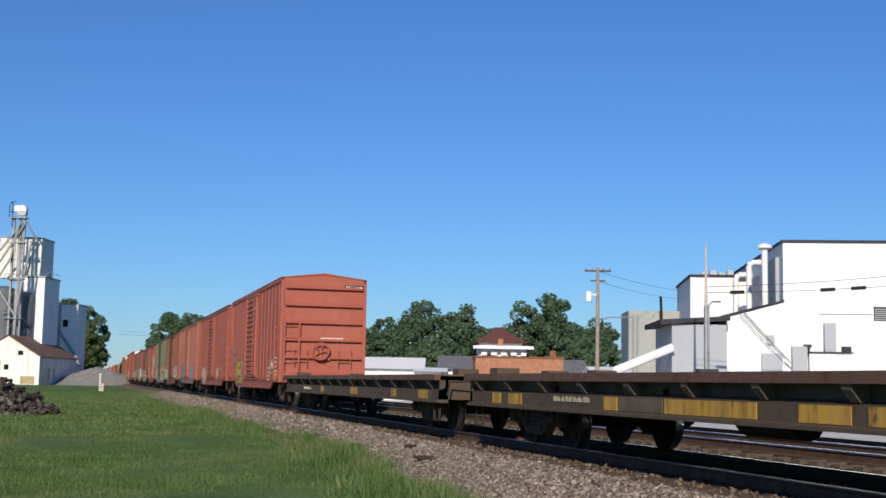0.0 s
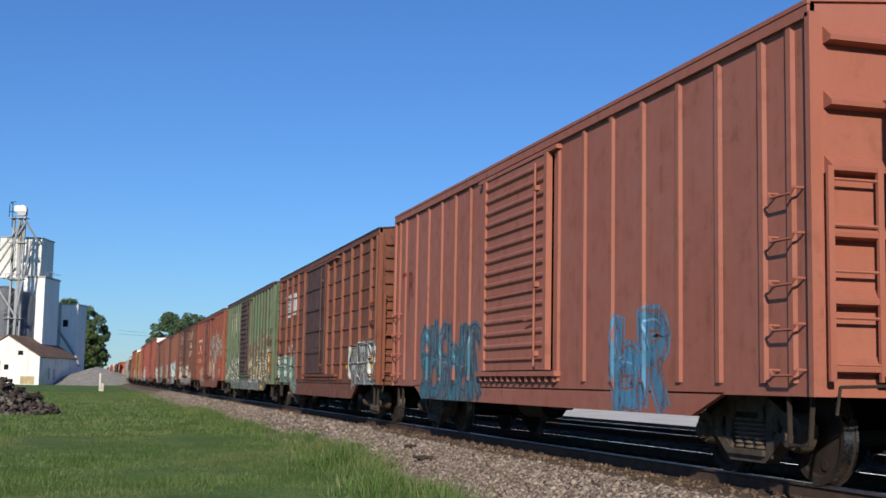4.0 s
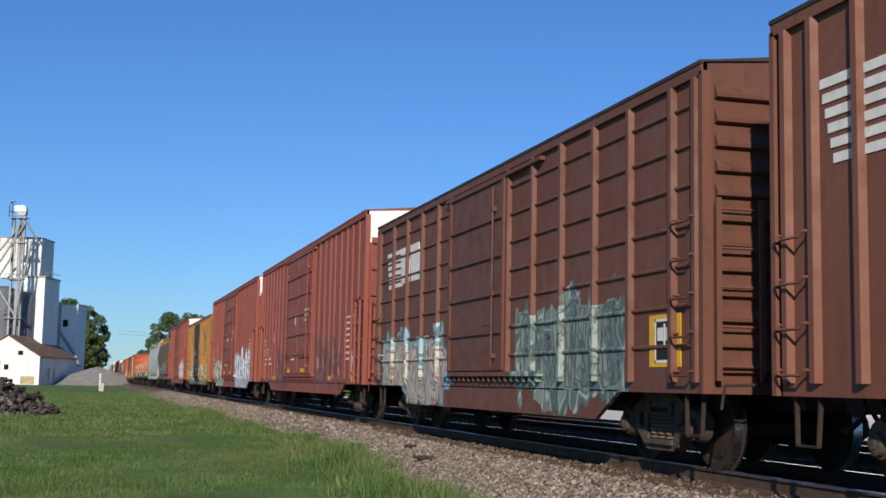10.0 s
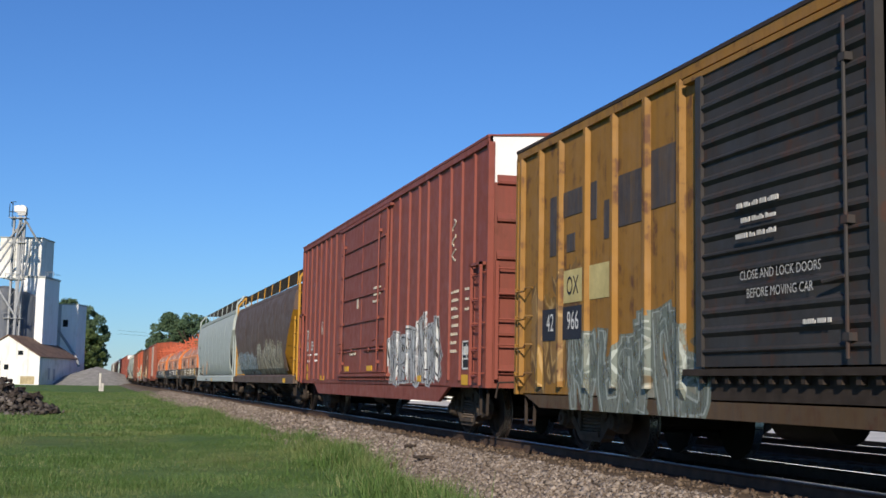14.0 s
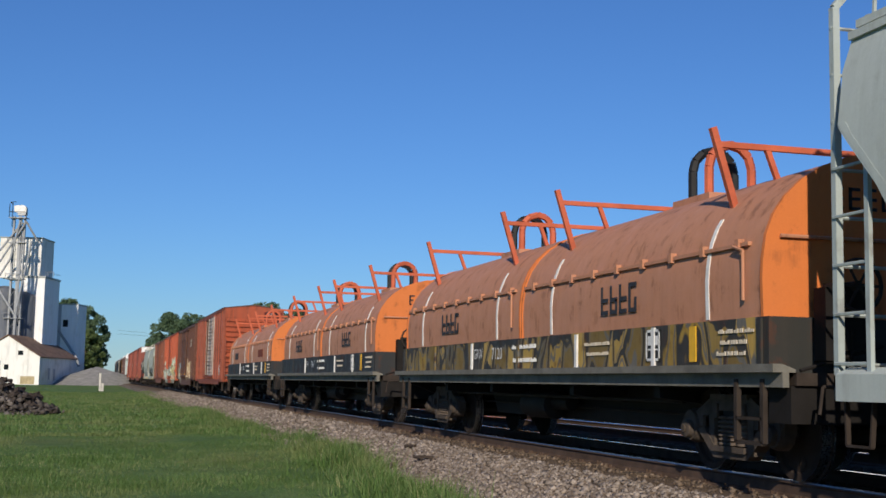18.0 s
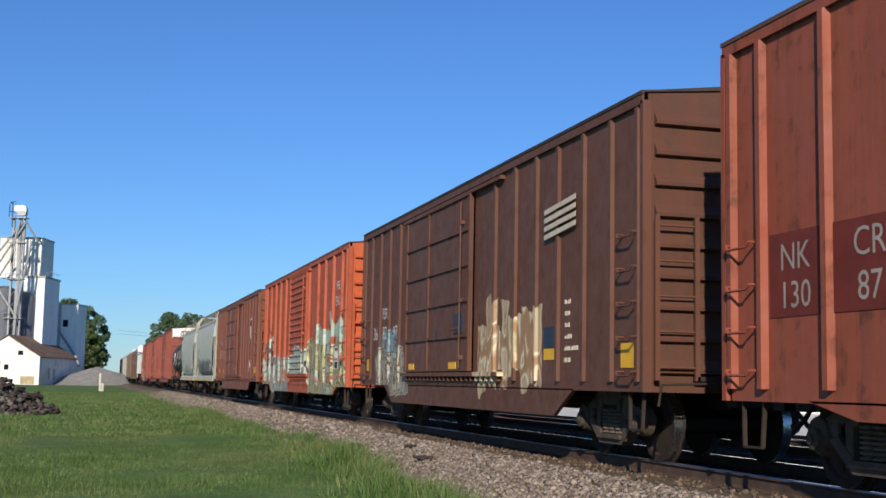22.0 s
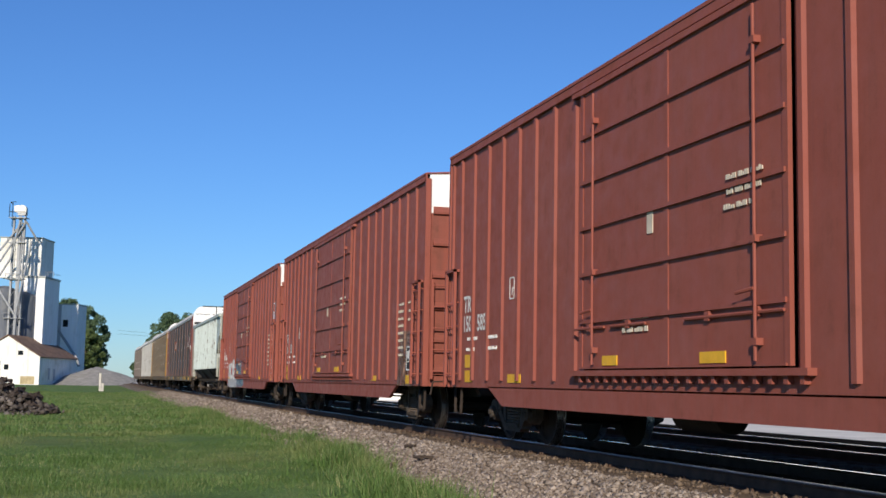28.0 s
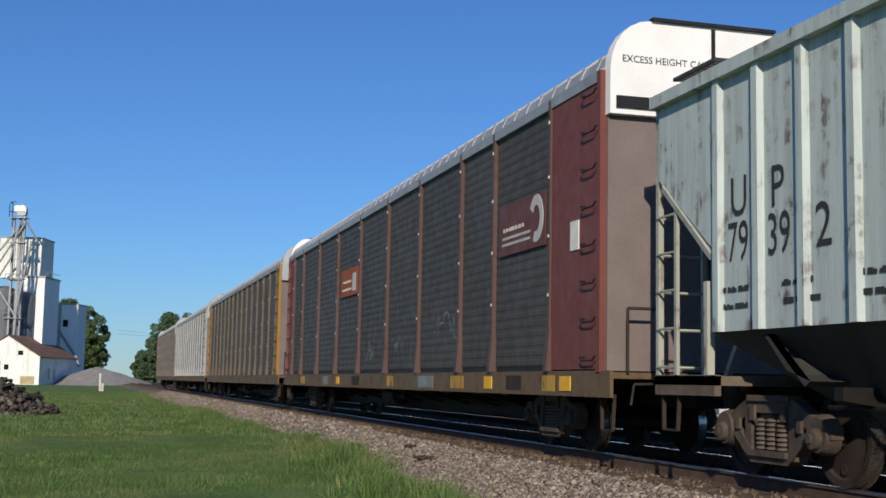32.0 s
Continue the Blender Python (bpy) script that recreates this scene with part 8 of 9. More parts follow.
stripes_mark(c, 7.1, 3.35, X0, 2.4, 0.85, M_WHITE)
scrawl(c, -7.2, 4.0, 0.28, 1.3, W_, 5, 13, True)
scrawl(c, -5.6, 2.35, 0.8, 0.25, W_, 6, 11)
letter(c, "404 124", 5.6, 1.95, 0.3, X0)
consolidated_stencil(c, -5.8, 1.42, X0, 0.5, 0.55)
panel(c, -6.8, -7.3, 0.8, 0.95, X0 - 0.001, M_YELLOW)
bars(c, -6.9, 1.7, X0, 3, 0.5, 0.16, M_WHITE, 0.5, seed=11)
panel(c, -3.0, -3.5, 0.6, 0.72, X0 - 0.001, M_YELLOW)
panel(c, 0.2, -0.3, 0.58, 0.7, X0 - 0.001, M_YELLOW)

mat = paint("boxcar_paint", (0.15, 0.057, 0.039), 0.15, 0.2, 0.3, ((1.7, 7.3, 0.7, 1.8, (0.22, 0.4, 0.48), (0.35, 0.38, 0.34), (0.1, 0.2, 0.22), "mess"), (2.2, 7.0, 0.65, 1.7, (0.62, 0.58, 0.48), (0.5, 0.5, 0.46), (0.3, 0.12, 0.1)), (-5.9, -1.7, 0.7, 2.1, (0.17, 0.22, 0.2), (0.3, 0.36, 0.32), (0.08, 0.16, 0.15), "mess"), (-5.6, -2.0, 1.0, 2.0, (0.15, 0.22, 0.22), (0.32, 0.38, 0.33), (0.09, 0.12, 0.1))), 27.0)
c = add(boxcar("brown boxcar with panel ribs and many-coloured sprayed letters", 15.7, 4.45, mat, door="plug", door_w=3.1, door_y=0.2, front_posts=[-7.7, -7.13, -5.98, -4.87, -3.69, -2.53, -1.4], back_posts=[7.6, 6.3, 5.1, 3.9, 2.7, 1.85], seams=7, ends=12,
               door_mat=paint("door_paint", (0.14, 0.05, 0.036), 0.2, 0.2, 0.3, (), 28.0)), 182.43, 198.11)
stripes_mark(c, 7.0, 3.38, X0, 2.9, 0.85, M_WHITE)
consolidated_stencil(c, -6.9, 1.45, X0, 0.5, 0.5)
panel(c, -6.5, -7.3, 1.15, 1.75, X0 + 0.001, M_YELLOW)


# tall red boxcars with white end tops
def tall(label, f, b, number, seed, tags, colour=TRRED, shift=0.05):
    mat = paint("tall_boxcar_paint", colour, 0.08, 0.22, 0.18, tags, seed)
    car = add(boxcar(label, 18.75, 5.06, mat, door="double", door_w=5.15, door_y=0.4, front_posts=[-8.54, -7.77, -7.05, -6.26, -5.43, -4.75, -3.95, -3.08, -2.3], back_posts=[9.25, 8.71, 7.97, 7.16, 6.42, 5.64, 4.9, 4.1, 3.3], post_depth=0.036, ends=6, end_relief=0.06, roof=mat, white_end=True, ladder="rail", zb=0.86, sill=0.58,
                     sill_len=0.68, end_mat=paint("end_paint", tuple(x * 0.88 for x in colour), 0.15, 0.15, 0.35, (), seed + 1.5), truck_y=7.0, peak=0.1), f, b)
    letter(car, "TR", 8.34 - shift, 2.28, 0.4, X0, None, 0.9, 0.009)
    letter(car, "150", 8.34 - shift, 1.94, 0.38, X0, None, 0.85, 0.009)
    letter(car, number, 7.53 - shift, 1.94, 0.38, X0, None, 0.85, 0.009)
    bars(car, 8.35, 1.72, X0, 2, 0.5, 0.09, M_WHITE, 1.0, seed=2)
    bars(car, 7.25, 1.72, X0, 2, 0.6, 0.09, M_WHITE, 1.0, seed=3)
    bm = B()
    for a in ((-0.16, 0.16, 0.22, 0.25), (-0.16, 0.16, -0.25, -0.22), (-0.16, -0.13, -0.25, 0.25), (0.13, 0.16, -0.25, 0.25), (-0.04, 0.0, -0.15, 0.02), (-0.09, 0.0, -0.02, 0.02)):
        box(bm, X0 - 0.005, X0, 5.95 + a[0] * 0.7, 5.95 + a[1] * 0.7, 2.42 + a[2] * 0.7, 2.42 + a[3] * 0.7)
    part("plate_mark", bm, M_WHITE, car)
    panel(car, 8.4, 8.0, 0.95, 1.15, X0, M_YELLOW)
    panel(car, 8.4, 8.0, 1.2, 1.42, X0, M_YELLOW)
    panel(car, 6.1, 5.5, 0.95, 1.08, X0, M_YELLOW)
    panel(car, -7.9, -8.4, 0.9, 1.08, X0 - 0.002, M_YELLOW)
    consolidated_stencil(car, -8.2, 1.42, X0, 0.52, 0.5)
    bars(car, -7.15, 2.6, X0, 8, 0.45, 0.09, M_CREAM, 0.7, seed=int(seed))
    bars(car, -8.0, 2.6, X0, 3, 0.5, 0.08, M_CREAM, 1.2, seed=int(seed) + 1)
    panel(car, -4.6, -5.1, 0.95, 1.07, X0, M_YELLOW)
    bars(car, -0.9, 3.1, X0 - 0.08, 3, 0.8, 0.09, M_CREAM, 0.7, seed=6)
    bars(car, 1.6, 1.78, X0 - 0.08, 2, 0.9, 0.1, M_CREAM, 0.5, seed=7)
    panel(car, 0.9, 0.75, 2.7, 3.0, X0 - 0.072, M_CREAM, "placard")
    for y in (2.6, 1.4, -0.6, -1.6):
        bm = B()
        box(bm, X0 - 0.11, X0 - 0.07, y - 0.05, y + 0.05, 1.62, 1.72)
        rod(bm, (X0 - 0.1, y - 0.5, 1.66), (X0 - 0.1, y + 0.5, 1.66), 0.018)
        part("door_latch", bm, mat, car)
    panel(car, 2.2, 1.75, 1.18, 1.3, X0 - 0.075, M_YELLOW)
    panel(car, -0.4, -0.95, 1.18, 1.3, X0 - 0.075, M_YELLOW)
    return car


BLOTCH = (0.14, 0.05, 0.045)
tall("tall red boxcar with a white end top", 199.57, 218.28, "574", 30.0, ((-6.5, -2.5, 0.9, 2.0, BLOTCH, (0.16, 0.055, 0.045), BLOTCH, "mess"), (2.9, 5.0, 0.9, 1.8, BLOTCH, BLOTCH, BLOTCH, "mess")))
tall("tall red boxcar with white end top and pale sprayed letters", 220.0, 238.77, "512", 33.0, ((-7.8, -2.4, 0.55, 1.75, (0.62, 0.6, 0.68), (0.62, 0.62, 0.66), (0.6, 0.6, 0.66), "mess"), (-7.7, -2.3, 0.6, 2.15, (0.66, 0.64, 0.72), (0.6, 0.68, 0.74), (0.1, 0.2, 0.32)), (2.9, 7.0, 0.6, 1.95, (0.5, 0.56, 0.46), (0.42, 0.5, 0.44), (0.06, 0.07, 0.06)), (7.1, 7.8, 1.1, 1.5, (0.5, 0.45, 0.42), (0.45, 0.4, 0.38), (0.35, 0.2, 0.18)),))

# yellow boxcar
mat = paint("boxcar_paint", GOLD, 0.5, 0.25, 0.55, ((1.9, 5.7, 0.6, 1.75, (0.17, 0.2, 0.17), (0.22, 0.24, 0.2), (0.42, 0.46, 0.42)), (2.0, 5.4, 0.5, 1.3, (0.2, 0.23, 0.2), (0.3, 0.3, 0.24), (0.08, 0.08, 0.06), "mess"), (-6.6, -1.7, 0.6, 1.75, (0.36, 0.38, 0.3), (0.25, 0.2, 0.1), (0.14, 0.11, 0.06)),
            (5.4, 7.3, 0.8, 2.3, (0.22, 0.12, 0.03), (0.3, 0.17, 0.03), (0.12, 0.07, 0.03), "mess")), 36.0, (0.13, 0.06, 0.03), (0.16, 0.09, 0.03))
c = add(boxcar("weathered yellow boxcar with a black ribbed door", 15.75, 4.5, mat, door="ribbed", door_w=3.25, door_y=0.3, posts=6, ends=11, zb=0.78, sill=0.6, sill_len=0.88, front_posts=[-7.7, -7.0, -6.2, -5.3, -4.4, -3.5, -2.6, -1.6], back_posts=[7.7, 6.9, 6.1, 5.15, 4.25, 3.3, 2.4],
               bottom_mat=paint("sill_paint", (0.1, 0.06, 0.03), 0.5, 0.2, 0.6, (), 35.0), track_mat=M_BRAKE,
               end_mat=paint("end_paint", (0.54, 0.28, 0.025), 0.2, 0.15, 0.25, (), 37.0), door_mat=paint("door_paint", (0.033, 0.03, 0.03), 0.3, 0.2, 0.4, (), 38.0)), 240.31, 256.08)
bm = B()
prism(bm, [(-4.5, 3.75), (-4.3, 3.75), (-5.9, 2.3), (-6.1, 2.3)], X0 - 0.09, X0 - 0.086, "x")
prism(bm, [(-6.0, 3.7), (-5.8, 3.7), (-4.5, 2.35), (-4.7, 2.35)], X0 - 0.095, X0 - 0.091, "x")
part("sprayed_cross", bm, plain("grey_green_spray", (0.2, 0.27, 0.24), 0.6), c, "grey green sprayed cross")
bars(c, -2.3, 4.0, X0, 1, 5.0, 0.2, M_INK, seed=12)
consolidated_stencil(c, -6.3, 1.55, X0, 0.42, 0.5)
M_DOORWHITE = plain("worn_door_lettering", (0.5, 0.48, 0.45), 0.7)
letter(c, "CLOSE AND LOCK DOORS", 0.2, 2.02, 0.13, X0 - 0.13, M_DOORWHITE, 0.9)
letter(c, "BEFORE MOVING CAR", 0.2, 1.84, 0.13, X0 - 0.13, M_DOORWHITE, 0.9)
bars(c, 1.0, 2.75, X0 - 0.13, 3, 0.8, 0.08, M_DOORWHITE, 0.9, seed=13)
bars(c, -0.2, 1.55, X0 - 0.13, 1, 0.5, 0.07, M_DOORWHITE, 0.9, seed=14)
M_PATCH = plain("dark_blue_patch", (0.03, 0.035, 0.05), 0.7)
panel(c, 6.85, 5.25, 1.55, 2.0, X0 + 0.002, M_PATCH, "painted_patch")
panel(c, 6.0, 4.35, 2.05, 2.5, X0 + 0.002, plain("cream_patch", (0.55, 0.45, 0.2), 0.7), "painted_patch")
letter(c, "42", 6.5, 1.79, 0.36, X0 - 0.004, None, 0.8)
letter(c, "966", 5.64, 1.79, 0.36, X0 - 0.004, None, 0.8)
letter(c, "OX", 5.66, 2.27, 0.36, X0 - 0.004, M_INK, 0.8)
# remains of big dark company letters
M_WORNINK = paint("worn_dark_lettering", (0.05, 0.045, 0.05), 0.1, 0.2, 0.5, (), 33.0, (0.2, 0.1, 0.03), (0.22, 0.12, 0.03))
for y0, y1, z0, z1 in ((6.55, 6.2, 2.75, 3.6), (6.1, 5.2, 3.25, 3.6), (5.05, 4.85, 3.1, 3.6), (5.9, 5.6, 2.75, 3.0), (4.15, 3.4, 2.9, 3.55), (3.2, 2.5, 3.0, 3.7), (4.6, 4.35, 2.8, 3.3)):
    panel(c, y0, y1, z0, z1, X0 + 0.001, M_WORNINK, "company_mark")

c = tall("tall red boxcar with white end top and silver block letters", 257.53, 276.4, "550", 39.0, ((-6.5, -2.4, 1.0, 2.15, (0.5, 0.5, 0.5), (0.62, 0.62, 0.6), K_),), (0.255, 0.067, 0.049))
for k in range(3):
    bm = B()
    pts = [(X0 - 0.004, -7.3 - 0.12 * math.sin(q * 1.3 + k), 3.9 - k * 0.28 - 0.05 * q) for q in range(5)]
    path(bm, pts, 0.02, 4)
    part("sprayed_scrawl", bm, M_CREAM, c)

# hopper wagons
brownhop = paint("hopper_paint", (0.115, 0.075, 0.058), 0.2, 0.3, 0.3, ((-6.0, 0.5, 1.15, 2.25, (0.5, 0.47, 0.36), (0.38, 0.32, 0.22), (0.07, 0.06, 0.05)), (0.7, 6.4, 1.15, 1.95, (0.42, 0.44, 0.4), (0.25, 0.38, 0.45), (0.07, 0.07, 0.07))), 42.0)
hopgold = paint("hopper_end_paint", (0.55, 0.28, 0.03), 0.3, 0.2, 0.25, (), 43.0)
c = add(curved_hopper("brown covered hopper wagon with yellow ends", 17.3, 4.28, brownhop, hopgold, cut=1.75), 277.6, 294.5)
panel(c, -6.4, -6.9, 0.85, 1.0, -1.56, M_YELLOW)
palehop = paint("hopper_paint", (0.46, 0.5, 0.46), 0.05, 0.15, 0.12, (), 45.0)
c = add(curved_hopper("pale grey covered hopper wagon", 19.6, 4.4, palehop, paint("hopper_end_paint", (0.4, 0.45, 0.43), 0.15, 0.2, 0.2, (), 46.0), cut=1.0, weld=9), 295.3, 315.0)
letter(c, "ALAX", 7.6, 2.74, 0.42, -1.6, M_INK, 0.8)
letter(c, "62011", 7.55, 2.24, 0.38, -1.58, M_INK, 0.8)
panel(c, 3.0, 2.85, 1.2, 1.9, -1.58, plain("orange_tape", (0.5, 0.25, 0.08), 0.6))
panel(c, 5.6, 5.45, 1.2, 1.75, -1.57, plain("orange_tape", (0.5, 0.25, 0.08), 0.6))
bars(c, 7.9, 1.75, -1.53, 2, 0.9, 0.1, M_INK, 0.8, seed=14)
panel(c, 0.3, 0.1, 0.82, 1.0, -1.56, M_YELLOW)
bars(c, 4.0, 0.95, -1.555, 1, 1.5, 0.12, M_INK, 0.8, seed=15)


# coil wagons
def coil(label, f, b, number, side_col, seed, tags, marks):
    side = paint("coil_side_paint", side_col, 0.35, 0.03, 0.35, tags, seed)
    hood = paint("coil_hood_paint", (0.5, 0.225, 0.13), 0.22, 0.4, 0.28, (), seed + 1, RUST, (0.27, 0.13, 0.08))
    endm = paint("coil_end_paint", (0.64, 0.18, 0.045), 0.2, 0.15, 0.06, (), seed + 2)
    car = add(coil_wagon(label, 14.45, side, (hood, endm), marks == "letters"), f, b)
    if marks == "letters":
        for y in (-3.1, 4.4):
            block_letters(car, y, 2.0, -1.478, 4, 0.22, 0.36, M_INK, 0.2, seed=4)
        bm = B()
        for i in range(4):
            box(bm, -0.7 + i * 0.19, -0.665 + i * 0.19, -7.085, -7.078, 2.72, 2.95)
            for q in range(3):
                box(bm, -0.7 + i * 0.19, -0.57 + i * 0.19, -7.085, -7.078, 2.72 + q * 0.098, 2.752 + q * 0.098)
        part("company_mark", bm, M_INK, car)
    else:
        panel(car, -4.6, -3.2, 1.82, 2.1, -1.47, plain("maroon_patch", (0.2, 0.05, 0.03), 0.7), "painted_patch")
        panel(car, 3.6, 4.8, 1.82, 2.1, -1.47, plain("maroon_patch", (0.06, 0.045, 0.045), 0.7), "painted_patch")
        bm = B()
        box(bm, -0.65, 0.1, -7.085, -7.078, 2.7, 2.93)
        part("painted_patch", bm, plain("maroon_patch", (0.3, 0.06, 0.02), 0.7), car)
    letter(car, number, 1.0, 1.4, 0.27, -1.515)
    letter(car, "GRW", 2.0, 1.41, 0.24, -1.515, None, 0.85)
    bars(car, -2.6, 1.48, -1.515, 2, 1.0, 0.07, M_CREAM, 0.8, seed=16)
    bars(car, -6.2, 1.52, -1.515, 3, 0.7, 0.07, M_CREAM, 0.6, seed=17)
    bars(car, 0.3, 1.52, -1.515, 2, 1.2, 0.1, M_WHITE, 1.0, seed=18)
    consolidated_stencil(car, -4.7, 1.4, -1.512, 0.36, 0.36)
    panel(car, -5.6, -5.75, 1.2, 1.58, -1.512, M_YELLOW)
    return car


coil("coil wagon with two orange hoods on a yellow and black frame", 316.0, 330.45, "7120", (0.03, 0.03, 0.027), 48.0, ((-7.0, 7.0, 1.05, 1.65, (0.4, 0.25, 0.04), (0.06, 0.05, 0.03), (0.04, 0.035, 0.03), "mess"),), "letters")
coil("coil wagon with two weathered orange hoods on a black frame", 333.1, 347.55, "7067", (0.024, 0.027, 0.03), 52.0, (), "letters")
coil("coil wagon with orange hoods bearing maroon patches", 350.2, 364.65, "6875", (0.024, 0.027, 0.03), 56.0, (), "patch")

# boxcar with its door half open
mat = paint("boxcar_paint", (0.29, 0.068, 0.036), 0.35, 0.25, 0.35, (), 60.0)
c = add(boxcar("orange red boxcar with its pale door half open", 15.65, 4.5, mat, door="ribbed", door_w=3.1, door_y=0.17, open_door=2.1, front_posts=[-7.75, -7.13, -5.94, -4.78, -3.65], back_posts=[7.7, 7.12, 6.01, 4.85, 3.7, 2.5, 1.8], ends=12, end_top=0.66, roof=paint("roof_paint", (0.1, 0.05, 0.04), 0.3, 0.2, 0.3, (), 59.0), zb=0.8, sill=0.66, sill_len=0.72,
               end_mat=paint("end_paint", tuple(x * 0.85 for x in ORANGERED), 0.25, 0.15, 0.45, (), 61.0), door_mat=paint("door_paint", (0.46, 0.36, 0.31), 0.3, 0.3, 0.3, (), 62.0), end_relief=0.08), 367.96, 383.6)
letter_end(c, "NKCR 130", 0.98, 4.2, 0.17, -7.9)
bm = B()
box(bm, 0.52, 1.42, -7.888, -7.872, 4.08, 4.33)
part("number_panel", bm, plain("maroon_panel", (0.13, 0.025, 0.02), 0.6), c)
panel(c, 7.0, 5.0, 1.6, 2.4, X0 + 0.001, plain("maroon_panel", (0.15, 0.03, 0.022), 0.6))
panel(c, 3.5, 2.95, 1.55, 1.95, X0, M_BLUEBLACK)
panel(c, 4.35, 4.1, 1.6, 1.75, X0, M_BLUEBLACK)
panel(c, -4.0, -4.35, 1.38, 1.72, X0, M_BLUEBLACK)
panel(c, 1.55, 1.68, 1.15, 4.2, X0 - 0.004, M_CREAM, "door_jamb", "worn pale door jamb")
bars(c, -0.8, 1.9, X0 - 0.13, 2, 1.2, 0.1, M_INK, 0.9, seed=41)
bars(c, -1.0, 3.1, X0 - 0.13, 1, 0.7, 0.1, M_INK, 0.9, seed=42)
bars(c, -1.0, 2.5, X0 - 0.13, 1, 0.7, 0.1, M_INK, 0.9, seed=43)
M_WORNTXT = plain("worn_grey_lettering", (0.34, 0.29, 0.26), 0.7)
letter(c, "NK", 6.55, 2.15, 0.36, X0 - 0.004, M_WORNTXT)
letter(c, "130", 6.55, 1.79, 0.36, X0 - 0.004, M_WORNTXT)
letter(c, "CR", 5.4, 2.18, 0.36, X0 - 0.004, M_WORNTXT)
letter(c, "87", 5.4, 1.8, 0.36, X0 - 0.004, M_WORNTXT)
consolidated_stencil(c, -6.2, 1.4, X0, 0.42, 0.5)

# brown boxcar
mat = paint("boxcar_paint", (0.125, 0.048, 0.03), 0.3, 0.2, 0.4, ((-4.4, -1.3, 1.0, 2.05, (0.5, 0.38, 0.24), (0.58, 0.48, 0.3), (0.42, 0.24, 0.12), "mess"), (3.6, 6.4, 0.75, 1.6, (0.4, 0.38, 0.3), (0.45, 0.42, 0.32), (0.12, 0.07, 0.05)), (4.4, 5.9, 1.6, 2.0, (0.2, 0.35, 0.42), (0.35, 0.4, 0.4), (0.1, 0.07, 0.06))), 64.0)
c = add(boxcar("dark brown boxcar with a plug door and cream patches", 15.75, 4.45, mat, door="plug", door_w=4.5, door_y=1.2, mid_stile=1.71, front_posts=[-7.7, -6.9, -5.99, -5.05, -4.16, -3.21, -2.22], back_posts=[7.7, 6.98, 6.08, 5.18, 4.25], ends=9, post_depth=0.042), 385.59, 401.36)
letter(c, "FSR", 5.62, 2.43, 0.36, X0, None, 0.9)
letter(c, "36", 6.5, 2.0, 0.4, X0)
letter(c, "82", 5.62, 2.0, 0.4, X0)
letter(c, "97", 4.62, 2.0, 0.36, X0)
panel(c, -0.1, -0.65, 1.8, 2.15, X0 - 0.075, M_BLUEBLACK)
panel(c, 1.1, 0.95, 1.75, 1.9, X0 - 0.075, M_BLUEBLACK)
panel(c, 0.2, -0.25, 1.18, 1.3, X0 - 0.075, M_YELLOW)
panel(c, 3.1, 2.7, 1.18, 1.3, X0 - 0.075, M_YELLOW)
panel(c, -4.5, -5.0, 1.28, 1.44, X0, M_YELLOW)
panel(c, -4.5, -5.0, 1.45, 1.75, X0, M_BLUEBLACK)
bars(c, -5.3, 2.1, X0, 6, 0.25, 0.1, M_CREAM, 0.6, seed=44)
panel(c, -7.2, -7.62, 1.15, 1.45, X0, M_YELLOW)
panel(c, 7.4, 7.02, 1.18, 1.45, X0, M_YELLOW)
bm = B()
for i in range(4):
    prism(bm, [(-4.6, 3.0 + i * 0.12), (-4.6, 3.07 + i * 0.12), (-5.8, 3.16 + i * 0.12), (-5.8, 3.09 + i * 0.12)], X0 - 0.058, X0 - 0.052, "x")
part("company_mark", bm, M_CREAM, c)

# orange red boxcar with large graffiti
mat = paint("boxcar_paint", ORANGERED, 0.2, 0.25, 0.3, ((-7.8, -2.0, 0.6, 2.15, (0.45, 0.42, 0.2), (0.5, 0.5, 0.44), K_), (-7.6, -3.2, 2.0, 2.5, MINT, MINT, MINT, "mess"), (2.0, 7.8, 0.6, 1.8, (0.5, 0.46, 0.38), (0.35, 0.42, 0.35), (0.1, 0.1, 0.09)), (5.4, 7.6, 1.8, 2.2, MINT, MINT, (0.1, 0.03, 0.03), "mess")), 67.0)
c = add(boxcar("orange red boxcar with pale green sprayed letters", 15.9, 4.48, mat, door="ribbed", door_w=3.3, door_y=-0.2, front_posts=[-7.75, -7.09, -5.89, -4.68, -3.54, -2.0], back_posts=[7.8, 7.38, 6.23, 5.06, 3.9, 2.7, 1.6], ends=10, roof=paint("roof_paint", (0.17, 0.055, 0.035), 0.3, 0.2, 0.3, (), 66.0), zb=0.78, sill=0.56, sill_len=0.74,
               end_mat=paint("end_paint", (0.5, 0.1, 0.035), 0.1, 0.2, 0.2, (), 68.0),
               door_mat=paint("door_paint", ORANGERED, 0.25, 0.25, 0.3, ((-2.0, 2.0, 0.9, 1.9, MINT, (0.5, 0.5, 0.44), K_),), 69.0), end_relief=0.09), 403.17, 419.15)
panel(c, 7.1, 5.1, 1.43, 2.33, X0 + 0.001, plain("maroon_panel", (0.15, 0.025, 0.02), 0.6))
letter(c, "NK", 6.6, 2.06, 0.38, X0 - 0.004)
letter(c, "13", 6.55, 1.65, 0.38, X0 - 0.004)
letter(c, "CR", 5.66, 2.08, 0.38, X0 - 0.004)
letter(c, "011", 5.66, 1.66, 0.38, X0 - 0.004)
scrawl(c, 6.9, 3.0, 0.9, 0.6, (0.12, 0.04, 0.02), 12, 15)
letter(c, "FRE", -6.5, 3.47, 0.34, X0)
